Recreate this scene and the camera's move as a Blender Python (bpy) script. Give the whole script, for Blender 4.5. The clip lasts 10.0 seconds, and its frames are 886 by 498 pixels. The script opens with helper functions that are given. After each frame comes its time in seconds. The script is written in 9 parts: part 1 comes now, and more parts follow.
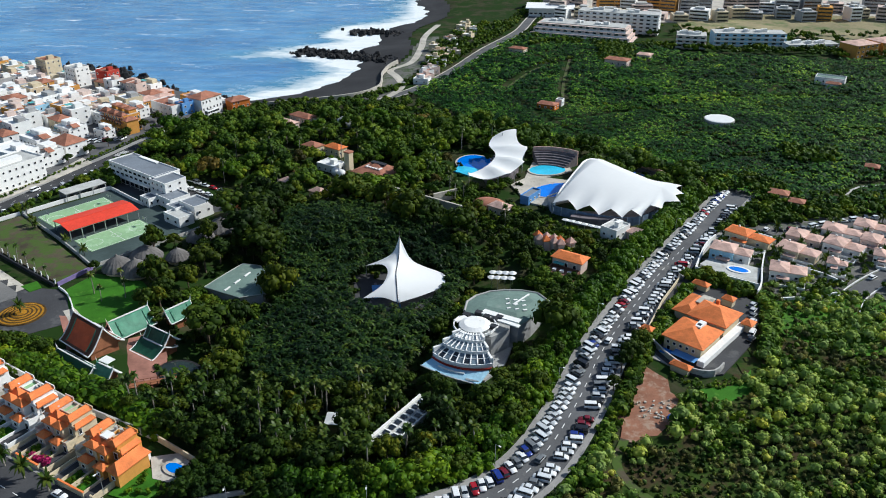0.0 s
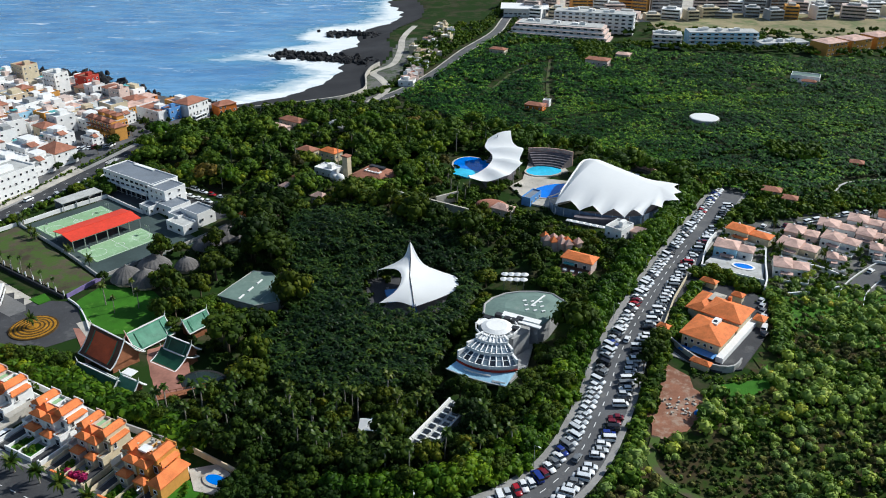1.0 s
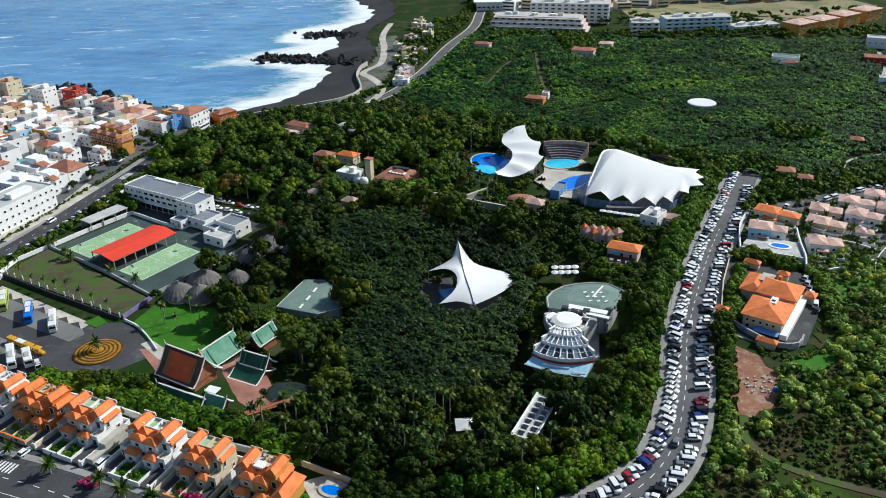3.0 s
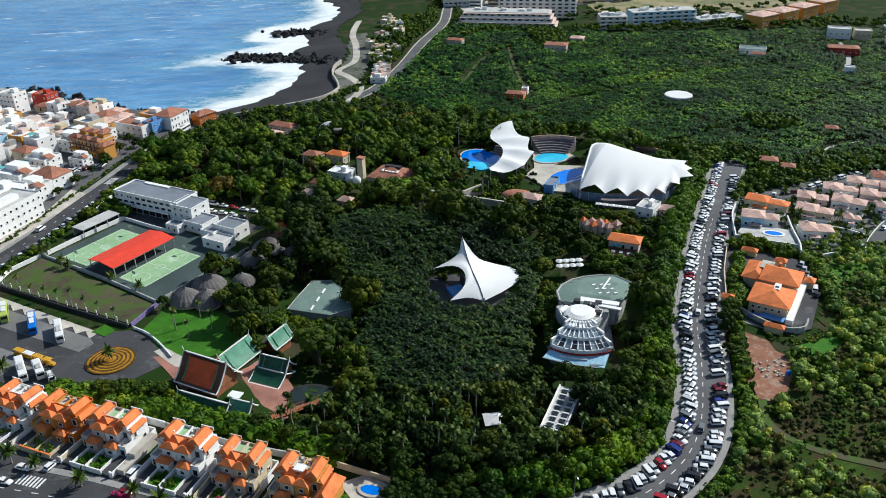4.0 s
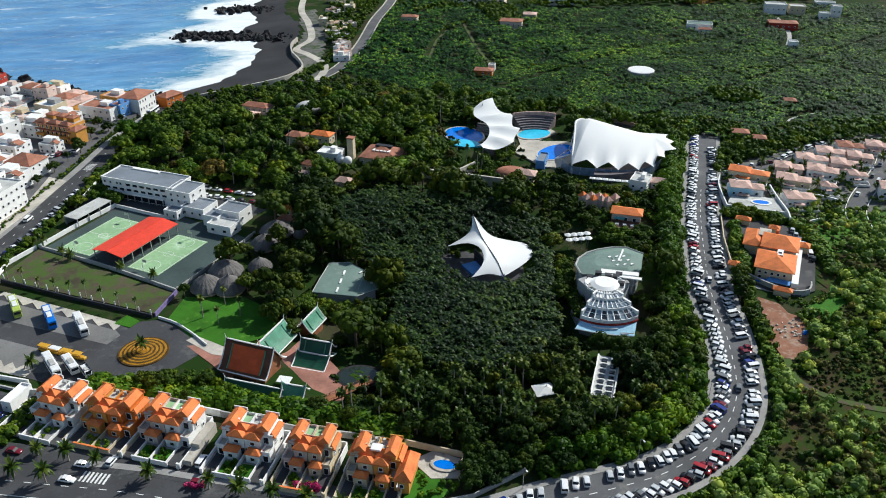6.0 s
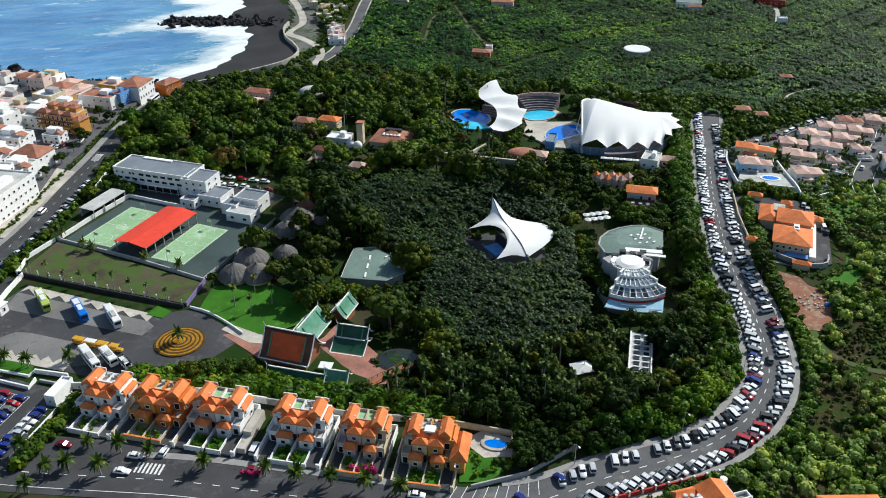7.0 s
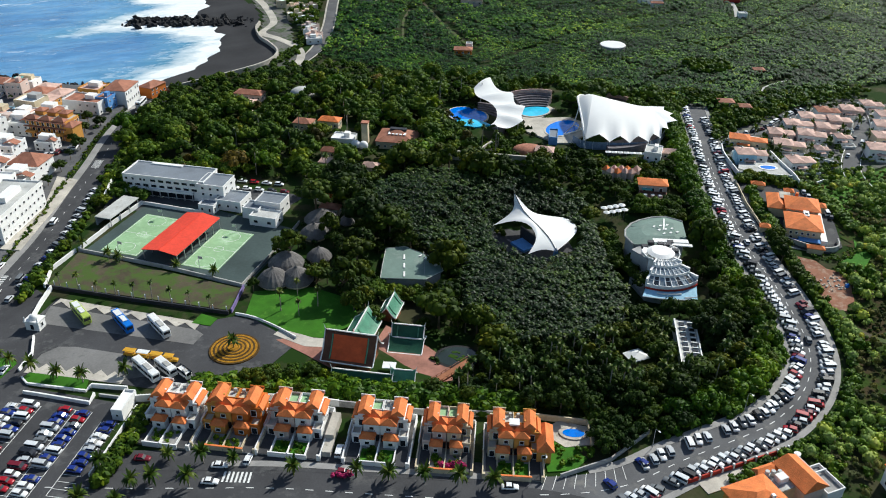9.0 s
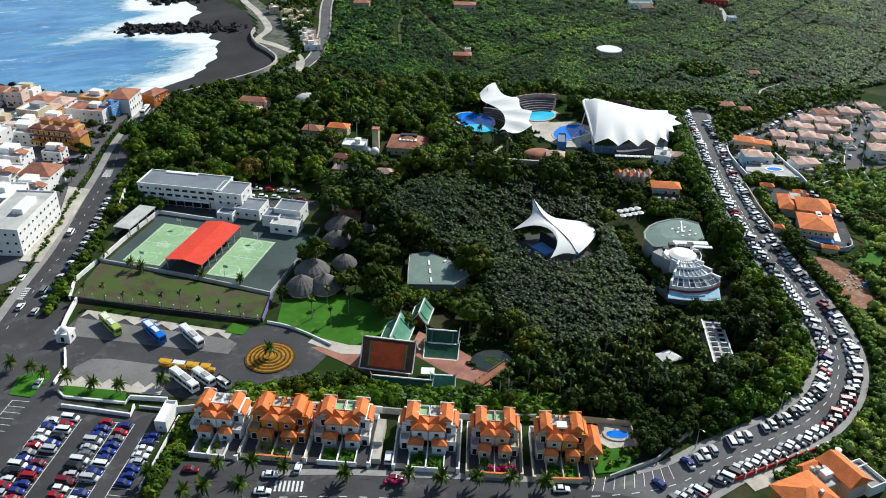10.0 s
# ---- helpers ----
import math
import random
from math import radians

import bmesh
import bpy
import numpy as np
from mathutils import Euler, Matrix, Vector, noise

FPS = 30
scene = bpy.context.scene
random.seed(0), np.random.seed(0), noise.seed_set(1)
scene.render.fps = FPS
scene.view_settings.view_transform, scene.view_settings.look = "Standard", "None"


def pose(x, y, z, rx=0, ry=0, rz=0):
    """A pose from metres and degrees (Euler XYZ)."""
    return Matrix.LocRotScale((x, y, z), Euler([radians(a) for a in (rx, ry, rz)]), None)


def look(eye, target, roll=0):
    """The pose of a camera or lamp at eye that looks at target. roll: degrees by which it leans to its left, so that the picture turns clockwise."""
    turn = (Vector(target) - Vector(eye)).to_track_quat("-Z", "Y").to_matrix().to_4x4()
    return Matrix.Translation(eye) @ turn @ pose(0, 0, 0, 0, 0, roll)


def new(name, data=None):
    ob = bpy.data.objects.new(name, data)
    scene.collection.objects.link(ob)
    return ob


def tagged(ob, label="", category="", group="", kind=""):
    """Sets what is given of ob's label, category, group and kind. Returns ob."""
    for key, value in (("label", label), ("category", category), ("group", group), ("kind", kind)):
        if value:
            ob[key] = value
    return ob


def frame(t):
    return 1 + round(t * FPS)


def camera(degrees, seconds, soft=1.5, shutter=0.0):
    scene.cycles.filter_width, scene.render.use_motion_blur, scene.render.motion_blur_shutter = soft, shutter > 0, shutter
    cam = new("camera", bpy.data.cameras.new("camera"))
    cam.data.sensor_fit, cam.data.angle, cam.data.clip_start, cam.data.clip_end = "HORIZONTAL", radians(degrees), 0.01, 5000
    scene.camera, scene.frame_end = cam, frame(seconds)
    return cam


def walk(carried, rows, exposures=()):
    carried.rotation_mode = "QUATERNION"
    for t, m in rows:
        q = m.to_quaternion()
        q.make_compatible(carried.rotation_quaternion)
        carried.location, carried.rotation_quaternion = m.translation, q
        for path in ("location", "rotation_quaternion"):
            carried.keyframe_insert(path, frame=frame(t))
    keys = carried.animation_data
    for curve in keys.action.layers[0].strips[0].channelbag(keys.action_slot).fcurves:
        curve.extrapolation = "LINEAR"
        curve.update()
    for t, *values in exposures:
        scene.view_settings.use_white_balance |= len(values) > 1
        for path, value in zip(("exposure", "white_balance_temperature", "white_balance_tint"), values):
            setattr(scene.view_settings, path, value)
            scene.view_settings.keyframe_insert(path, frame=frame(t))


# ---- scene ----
cam = camera(56.3, 10.0, soft=1.0)
METRES, EYE, TILT, LEAN, TURN = 200.0, 142.0, -26.2, 0.0, 0.0
ROWS = [
    (0.0, 0.0, 0.0, 0.0, 0.0, 0.0, -0.0),
    (0.5, -0.0479, -0.0047, 0.006, -1.56, -0.08, 0.33),
    (1.0, -0.0976, -0.0087, 0.0102, -2.85, -0.15, 1.18),
    (1.5, -0.1465, -0.0107, 0.0154, -3.91, -0.33, 1.88),
    (2.0, -0.1941, -0.0115, 0.02, -4.56, -0.48, 3.19),
    (2.5, -0.2434, -0.0118, 0.0253, -5.48, -0.63, 3.97),
    (4.0, -0.394, -0.0049, 0.0444, -10.06, -1.47, 6.17),
    (4.5, -0.4435, -0.0013, 0.0506, -12.14, -1.9, 7.13),
    (5.0, -0.4926, 0.0037, 0.0588, -13.88, -2.47, 7.15),
    (5.5, -0.5419, 0.0104, 0.0661, -15.29, -3.17, 7.39),
    (7.0, -0.6875, 0.0361, 0.0931, -18.65, -5.57, 9.0),
    (7.5, -0.7353, 0.0472, 0.1009, -19.95, -6.31, 9.83),
    (8.0, -0.7828, 0.0605, 0.1109, -21.41, -6.69, 9.87),
    (8.5, -0.8316, 0.0746, 0.121, -22.9, -6.72, 10.04),
    (9.0, -0.8782, 0.0898, 0.1324, -24.18, -6.8, 10.42),
    (9.5, -0.9227, 0.1059, 0.1437, -25.27, -6.89, 10.7),
    (10.0, -0.9693, 0.1241, 0.1549, -26.36, -6.95, 11.01),
]
walk(cam, [(t, pose(0, 0, EYE, TILT, LEAN, TURN) @ pose(METRES * x, METRES * y, METRES * z, 90 + pitch, roll, yaw)) for t, x, y, z, yaw, pitch, roll in ROWS], exposures=((0.0, 0.02, 6100, 5.0), (10.0, 0.14, 6350, 4.0)))

# world and sun: a clear morning, the sun high over the land inland of the park
SUN_AZ, SUN_EL = 70.0, 38.5
sky_world = bpy.data.worlds.new("sky")
scene.world = sky_world
sky_world.use_nodes = True
_n, _l = sky_world.node_tree.nodes, sky_world.node_tree.links
_sky = _n.new("ShaderNodeTexSky")
_sky.sky_type, _sky.sun_disc = "NISHITA", False
_sky.sun_elevation, _sky.sun_rotation = radians(SUN_EL), radians(SUN_AZ)
_l.new(_sky.outputs[0], _n["Background"].inputs[0])
_n["Background"].inputs[1].default_value = 0.1
sun = new("sun", bpy.data.lights.new("sun", "SUN"))
sun.data.energy, sun.data.angle, sun.data.color = 5.0, radians(0.55), (1.0, 0.96, 0.9)
_a, _e = radians(SUN_AZ), radians(SUN_EL)
sun.matrix_world = look((math.sin(_a) * math.cos(_e) * 500, math.cos(_a) * math.cos(_e) * 500, math.sin(_e) * 500), (0, 0, 0))


# ---- materials ----
def nodes_of(name):
    m = bpy.data.materials.new(name)
    m.use_nodes = True
    t = m.node_tree
    return m, t.nodes, t.links, t.nodes["Principled BSDF"]


def noise_node(n, l, scale, detail=4, rough=0.6, where="pos", squash=None):
    if where == "pos":
        src = n.new("ShaderNodeNewGeometry").outputs["Position"]
    else:
        src = n.new("ShaderNodeTexCoord").outputs["Object"]
    if squash:
        mp = n.new("ShaderNodeMapping")
        mp.inputs["Scale"].default_value = squash[:3]
        if len(squash) > 3:
            mp.inputs["Rotation"].default_value = (0, 0, radians(squash[3]))
        l.new(src, mp.inputs["Vector"])
        src = mp.outputs[0]
    t = n.new("ShaderNodeTexNoise")
    t.inputs["Scale"].default_value, t.inputs["Detail"].default_value, t.inputs["Roughness"].default_value = scale, detail, rough
    l.new(src, t.inputs["Vector"])
    return t.outputs["Fac"]


def ramp(n, l, fac, stops):
    r = n.new("ShaderNodeValToRGB")
    el = r.color_ramp.elements
    while len(el) < len(stops):
        el.new(0.5)
    for e, (p, c) in zip(el, stops):
        e.position, e.color = p, (*c, 1) if len(c) == 3 else c
    l.new(fac, r.inputs[0])
    return r.outputs[0]


def mixc(n, l, a, b, fac, mode="MIX"):
    m = n.new("ShaderNodeMix")
    m.data_type, m.blend_type = "RGBA", mode
    for sock, v in ((m.inputs[6], a), (m.inputs[7], b), (m.inputs[0], fac)):
        if hasattr(v, "is_linked"):
            l.new(v, sock)
        else:
            sock.default_value = v if isinstance(v, float) else (*v, 1)
    return m.outputs[2]


def surface(name, color, rough=0.8, metal=0.0, coarse=0.25, fine=3.0, vary=0.25, bump=0.15, where="pos", rand="", spec=0.2, dirt=None, dirt_at=0.62, grain=0.6):
    """A solid surface: base colour with grain at two scales, optional stains and a shift from piece to piece."""
    m, n, l, b = nodes_of(name)
    lo, hi = [c * (1 - vary) for c in color], [min(1.0, c * (1 + vary)) for c in color]
    c1 = ramp(n, l, noise_node(n, l, coarse, 5, 0.6, where), [(0.3, lo), (0.7, hi)])
    f = noise_node(n, l, fine, 3, 0.65, where)
    c2 = mixc(n, l, c1, ramp(n, l, f, [(0.3, (0.72, 0.72, 0.72)), (0.7, (1.0, 1.0, 1.0))]), grain, "MULTIPLY")
    if dirt:
        s = ramp(n, l, noise_node(n, l, coarse * 2.3, 6, 0.7, where), [(dirt_at - 0.06, (0, 0, 0)), (dirt_at + 0.06, (1, 1, 1))])
        c2 = mixc(n, l, c2, dirt, s)
    if rand:
        r = n.new("ShaderNodeObjectInfo").outputs["Random"] if rand == "object" else n.new("ShaderNodeNewGeometry").outputs["Random Per Island"]
        c2 = mixc(n, l, c2, ramp(n, l, r, [(0.0, (0.7, 0.7, 0.7)), (0.5, (1, 0.98, 0.95)), (1.0, (1.0, 1.0, 1.0))]), 1.0, "MULTIPLY")
    l.new(c2, b.inputs["Base Color"])
    b.inputs["Roughness"].default_value, b.inputs["Metallic"].default_value = rough, metal
    b.inputs["Specular IOR Level"].default_value = spec
    if bump:
        bp = n.new("ShaderNodeBump")
        bp.inputs["Strength"].default_value, bp.inputs["Distance"].default_value = bump, 0.2
        l.new(f, bp.inputs["Height"])
        l.new(bp.outputs[0], b.inputs["Normal"])
    return m


def foliage(name, stops, rough=0.6, coarse=0.02, spread=0.6, trans=0.25, spec=0.12, rand="island"):
    """Leaves: hue shifts from leaf to leaf and, slowly, over the ground; some light passes through."""
    m, n, l, b = nodes_of(name)
    geo = n.new("ShaderNodeNewGeometry")
    big = noise_node(n, l, coarse, 3, 0.6)
    mth = n.new("ShaderNodeMath")
    mth.operation = "MULTIPLY_ADD"
    l.new(geo.outputs["Random Per Island"], mth.inputs[0])
    mth.inputs[1].default_value = spread
    sub = n.new("ShaderNodeMath")
    sub.operation = "MULTIPLY_ADD"
    l.new(big, sub.inputs[0])
    sub.inputs[1].default_value, sub.inputs[2].default_value = 1.6, -0.3 - spread / 2
    l.new(sub.outputs[0], mth.inputs[2])
    fac = mth.outputs[0]
    col = ramp(n, l, fac, stops)
    if rand == "object":
        r = n.new("ShaderNodeObjectInfo").outputs["Random"]
        col = mixc(n, l, col, ramp(n, l, r, [(0.0, (0.4, 0.5, 0.55)), (0.4, (0.8, 0.88, 0.75)), (0.75, (1.1, 1.05, 0.75)), (1.0, (1.5, 1.15, 0.6))]), 1.0, "MULTIPLY")
    if rand == "tint":
        at = n.new("ShaderNodeAttribute")
        at.attribute_name = "tint"
        col = mixc(n, l, col, ramp(n, l, at.outputs["Fac"], [(0.0, (0.42, 0.52, 0.6)), (0.35, (0.72, 0.82, 0.75)), (0.65, (1.0, 1.0, 0.85)), (0.88, (1.3, 1.2, 0.75)), (1.0, (1.5, 1.15, 0.6))]), 1.0, "MULTIPLY")
    l.new(col, b.inputs["Base Color"])
    b.inputs["Roughness"].default_value = rough
    b.inputs["Specular IOR Level"].default_value = spec
    if trans:
        tr = n.new("ShaderNodeBsdfTranslucent")
        l.new(mixc(n, l, col, (1.0, 1.0, 0.45), 1.0, "MULTIPLY"), tr.inputs[0])
        mx = n.new("ShaderNodeMixShader")
        mx.inputs[0].default_value = trans
        l.new(b.outputs[0], mx.inputs[1])
        l.new(tr.outputs[0], mx.inputs[2])
        l.new(mx.outputs[0], n["Material Output"].inputs[0])
    return m


G = {}
G["soil"] = surface("soil", (0.05, 0.05, 0.026), 0.95, coarse=0.03, fine=0.6, vary=0.45, bump=0.4, spec=0.05, dirt=(0.018, 0.04, 0.008), dirt_at=0.47)
G["black_sand"] = surface("black_sand", (0.035, 0.034, 0.036), 0.85, coarse=0.04, fine=1.2, vary=0.3, bump=0.1)
G["lava_rock"] = surface("lava_rock", (0.02, 0.02, 0.022), 0.8, coarse=0.2, fine=1.5, vary=0.4, bump=0.6)
G["asphalt"] = surface("asphalt", (0.06, 0.06, 0.064), 0.9, coarse=0.06, fine=2.0, vary=0.25, bump=0.1, dirt=(0.1, 0.1, 0.1), dirt_at=0.6)
G["old_asphalt"] = surface("old_asphalt", (0.115, 0.115, 0.12), 0.9, coarse=0.06, fine=2.0, vary=0.25, bump=0.1, dirt=(0.17, 0.165, 0.155), dirt_at=0.62)
G["worn_asphalt"] = surface("worn_asphalt", (0.19, 0.185, 0.18), 0.9, coarse=0.06, fine=1.5, vary=0.2, bump=0.1, dirt=(0.12, 0.118, 0.115), dirt_at=0.6)
G["dark_paving"] = surface("dark_paving", (0.14, 0.135, 0.125), 0.9, coarse=0.08, fine=1.0, vary=0.3, dirt=(0.04, 0.07, 0.02), dirt_at=0.55)
G["paving"] = surface("paving", (0.3, 0.29, 0.28), 0.85, coarse=0.15, fine=2.0, vary=0.2)
G["pale_paving"] = surface("pale_paving", (0.5, 0.46, 0.4), 0.85, coarse=0.12, fine=1.5, vary=0.25, dirt=(0.3, 0.27, 0.22))
G["pink_paving"] = surface("pink_paving", (0.34, 0.16, 0.12), 0.85, coarse=0.2, fine=1.5, vary=0.3)
G["road_paint"] = surface("road_paint", (0.75, 0.75, 0.73), 0.7, coarse=0.5, fine=4, vary=0.1, bump=0, dirt=(0.4, 0.4, 0.4))
G["white_wall"] = surface("white_wall", (0.8, 0.79, 0.77), 0.85, coarse=0.2, fine=1.2, vary=0.06, bump=0.08, grain=0.3, dirt=(0.55, 0.54, 0.5), dirt_at=0.68)
G["cream_wall"] = surface("cream_wall", (0.62, 0.52, 0.36), 0.85, coarse=0.2, fine=1.2, vary=0.12, bump=0.08)
G["grey_wall"] = surface("grey_wall", (0.38, 0.38, 0.38), 0.85, coarse=0.2, fine=1.2, vary=0.15, bump=0.08)
G["lilac_wall"] = surface("lilac_wall", (0.22, 0.17, 0.36), 0.85, coarse=0.2, fine=1.2, vary=0.2)
G["ochre_wall"] = surface("ochre_wall", (0.62, 0.30, 0.07), 0.85, coarse=0.2, fine=1.2, vary=0.1, bump=0.08)
G["orange_wall"] = surface("orange_wall", (0.6, 0.17, 0.03), 0.85, coarse=0.2, fine=1.2, vary=0.12, bump=0.08)
G["pink_wall"] = surface("pink_wall", (0.64, 0.5, 0.44), 0.85, coarse=0.2, fine=1.2, vary=0.12, bump=0.08)
G["blue_wall"] = surface("blue_wall", (0.12, 0.3, 0.62), 0.8, coarse=0.2, fine=1.2, vary=0.12, bump=0.05)
G["sky_wall"] = surface("sky_wall", (0.36, 0.6, 0.76), 0.8, coarse=0.2, fine=1.2, vary=0.12, bump=0.05)
G["brown_wall"] = surface("brown_wall", (0.2, 0.1, 0.075), 0.85, coarse=0.3, fine=2, vary=0.25, bump=0.1)
G["teal_cloth"] = surface("teal_cloth", (0.12, 0.42, 0.42), 0.8, coarse=0.4, fine=2, vary=0.12, bump=0.05)
G["red_wall"] = surface("red_wall", (0.42, 0.05, 0.035), 0.85, coarse=0.2, fine=1.2, vary=0.15, bump=0.05)
G["tile_roof"] = surface("tile_roof", (0.76, 0.215, 0.065), 0.75, coarse=0.35, fine=3.5, vary=0.22, bump=0.5, dirt=(0.5, 0.13, 0.05), dirt_at=0.66)
G["tile_dull"] = surface("tile_dull", (0.36, 0.155, 0.1), 0.8, coarse=0.3, fine=3.0, vary=0.3, bump=0.4)
G["tile_pale"] = surface("tile_pale", (0.62, 0.41, 0.34), 0.8, coarse=0.3, fine=3.0, vary=0.3, bump=0.4)
G["red_sheet"] = surface("red_sheet", (0.72, 0.065, 0.035), 0.55, coarse=0.12, fine=1.0, vary=0.12, bump=0.05)
G["grey_roof"] = surface("grey_roof", (0.2, 0.225, 0.26), 0.8, coarse=0.08, fine=1.5, vary=0.2, bump=0.1, dirt=(0.27, 0.28, 0.3))
G["light_roof"] = surface("light_roof", (0.5, 0.5, 0.48), 0.8, coarse=0.15, fine=1.5, vary=0.2, bump=0.1, dirt=(0.34, 0.32, 0.28))
G["green_roof"] = surface("green_roof", (0.16, 0.23, 0.2), 0.75, coarse=0.08, fine=1.2, vary=0.2, bump=0.08, dirt=(0.22, 0.27, 0.24))
G["court_green"] = surface("court_green", (0.3, 0.47, 0.26), 0.85, coarse=0.06, fine=0.8, vary=0.14, bump=0.03, dirt=(0.4, 0.56, 0.36), dirt_at=0.6)
G["court_dark"] = surface("court_dark", (0.06, 0.085, 0.082), 0.85, coarse=0.06, fine=0.8, vary=0.2, bump=0.03)
def membrane_material():
    """Coated white cloth that lets a good share of the sun through."""
    m = surface("membrane", (0.88, 0.88, 0.87), 0.55, coarse=0.05, fine=0.6, vary=0.03, bump=0.02, grain=0.1)
    n, l = m.node_tree.nodes, m.node_tree.links
    tr = n.new("ShaderNodeBsdfTranslucent")
    tr.inputs[0].default_value = (0.9, 0.9, 0.88, 1)
    mx = n.new("ShaderNodeMixShader")
    mx.inputs[0].default_value = 0.2
    l.new(n["Principled BSDF"].outputs[0], mx.inputs[1])
    l.new(tr.outputs[0], mx.inputs[2])
    l.new(mx.outputs[0], n["Material Output"].inputs[0])
    return m


G["membrane"] = membrane_material()
G["thatch"] = surface("thatch", (0.15, 0.14, 0.135), 0.95, coarse=0.3, fine=4.0, vary=0.3, bump=0.7)
G["dark_timber"] = surface("dark_timber", (0.11, 0.05, 0.03), 0.6, coarse=0.4, fine=3.0, vary=0.3)
G["thai_red"] = surface("thai_red", (0.52, 0.09, 0.026), 0.5, coarse=0.3, fine=4.0, vary=0.25, bump=0.4)
G["thai_green"] = surface("thai_green", (0.02, 0.085, 0.05), 0.45, coarse=0.3, fine=4.0, vary=0.25, bump=0.4)
G["thai_pale"] = surface("thai_pale", (0.09, 0.26, 0.17), 0.45, coarse=0.3, fine=4.0, vary=0.25, bump=0.4)
G["timber"] = surface("timber", (0.3, 0.12, 0.06), 0.7, coarse=0.4, fine=3.0, vary=0.3)
G["bark"] = surface("bark", (0.16, 0.12, 0.085), 0.95, coarse=0.5, fine=5.0, vary=0.3, bump=0.6, where="obj")
G["grey_bark"] = surface("grey_bark", (0.3, 0.27, 0.23), 0.95, coarse=0.5, fine=5.0, vary=0.25, bump=0.5, where="obj")
G["lawn"] = surface("lawn", (0.04, 0.15, 0.008), 0.9, coarse=0.1, fine=3.0, vary=0.3, bump=0.3, dirt=(0.08, 0.21, 0.02))
G["meadow"] = surface("meadow", (0.07, 0.19, 0.012), 0.9, coarse=0.08, fine=1.2, vary=0.45, bump=0.5, dirt=(0.03, 0.085, 0.01), dirt_at=0.55)
G["dry_field"] = surface("dry_field", (0.085, 0.07, 0.045), 0.95, coarse=0.07, fine=1.2, vary=0.35, bump=0.3, dirt=(0.06, 0.1, 0.02), dirt_at=0.5)
G["red_earth"] = surface("red_earth", (0.26, 0.12, 0.075), 0.95, coarse=0.12, fine=1.5, vary=0.3, bump=0.4, dirt=(0.33, 0.23, 0.17), dirt_at=0.56)
G["dry_grass"] = surface("dry_grass", (0.27, 0.23, 0.13), 0.95, coarse=0.02, fine=0.4, vary=0.3, bump=0.2, dirt=(0.12, 0.15, 0.06), dirt_at=0.55)
G["flower_gold"] = surface("flower_gold", (0.36, 0.17, 0.012), 0.9, coarse=0.8, fine=5, vary=0.4, bump=0.5)
G["flower_dark"] = surface("flower_dark", (0.08, 0.045, 0.012), 0.9, coarse=0.8, fine=5, vary=0.4, bump=0.5)
G["flower_pink"] = surface("flower_pink", (0.5, 0.02, 0.14), 0.8, coarse=0.8, fine=5, vary=0.4, bump=0.4)
G["concrete"] = surface("concrete", (0.42, 0.41, 0.39), 0.85, coarse=0.2, fine=2.0, vary=0.18, dirt=(0.25, 0.24, 0.22))
G["steel"] = surface("steel", (0.5, 0.51, 0.53), 0.4, 0.7, coarse=0.5, fine=4, vary=0.1, bump=0)
G["dark_metal"] = surface("dark_metal", (0.05, 0.05, 0.055), 0.5, 0.3, coarse=0.5, fine=4, vary=0.2, bump=0)
G["rubber"] = surface("rubber", (0.02, 0.02, 0.02), 0.8, coarse=1, fine=6, vary=0.2, bump=0)
G["seats"] = surface("seats", (0.16, 0.14, 0.15), 0.7, coarse=0.4, fine=3, vary=0.3)
G["glass_dark"] = surface("glass_dark", (0.018, 0.022, 0.028), 0.08, coarse=0.5, fine=2, vary=0.3, bump=0, spec=0.7)
G["glass_roof"] = surface("glass_roof", (0.16, 0.21, 0.25), 0.15, coarse=0.4, fine=2, vary=0.4, bump=0, spec=0.8)
G["glazed_screen"] = surface("glazed_screen", (0.2, 0.27, 0.38), 0.3, coarse=0.5, fine=2, vary=0.3, bump=0, spec=0.5)
G["pool_blue"] = surface("pool_blue", (0.004, 0.19, 0.78), 0.06, coarse=0.12, fine=0.9, vary=0.2, bump=0.05, spec=0.35)
G["pool_pale"] = surface("pool_pale", (0.06, 0.55, 0.8), 0.06, coarse=0.12, fine=0.9, vary=0.2, bump=0.05, spec=0.35)
G["pond_dark"] = surface("pond_dark", (0.02, 0.03, 0.022), 0.1, coarse=0.2, fine=1.0, vary=0.3, bump=0.03, spec=0.6)
for _name, _c in dict(white=(0.8, 0.8, 0.8), silver=(0.5, 0.52, 0.54), pearl=(0.68, 0.7, 0.72), grey=(0.16, 0.17, 0.18), black=(0.015, 0.015, 0.018), blue=(0.015, 0.035, 0.22), red=(0.35, 0.01, 0.018), maroon=(0.16, 0.01, 0.02)).items():
    G["car_" + _name] = surface("car_" + _name, _c, 0.22, coarse=0.5, fine=2, vary=0.06, bump=0, where="obj", spec=0.6)
G["bus_blue"] = surface("bus_blue", (0.01, 0.16, 0.6), 0.35, coarse=0.5, fine=2, vary=0.08, bump=0)
G["bus_lime"] = surface("bus_lime", (0.4, 0.5, 0.1), 0.35, coarse=0.5, fine=2, vary=0.08, bump=0)
G["bus_white"] = surface("bus_white", (0.75, 0.75, 0.74), 0.35, coarse=0.5, fine=2, vary=0.05, bump=0)
G["train_yellow"] = surface("train_yellow", (0.6, 0.32, 0.03), 0.45, coarse=0.5, fine=2, vary=0.1, bump=0)

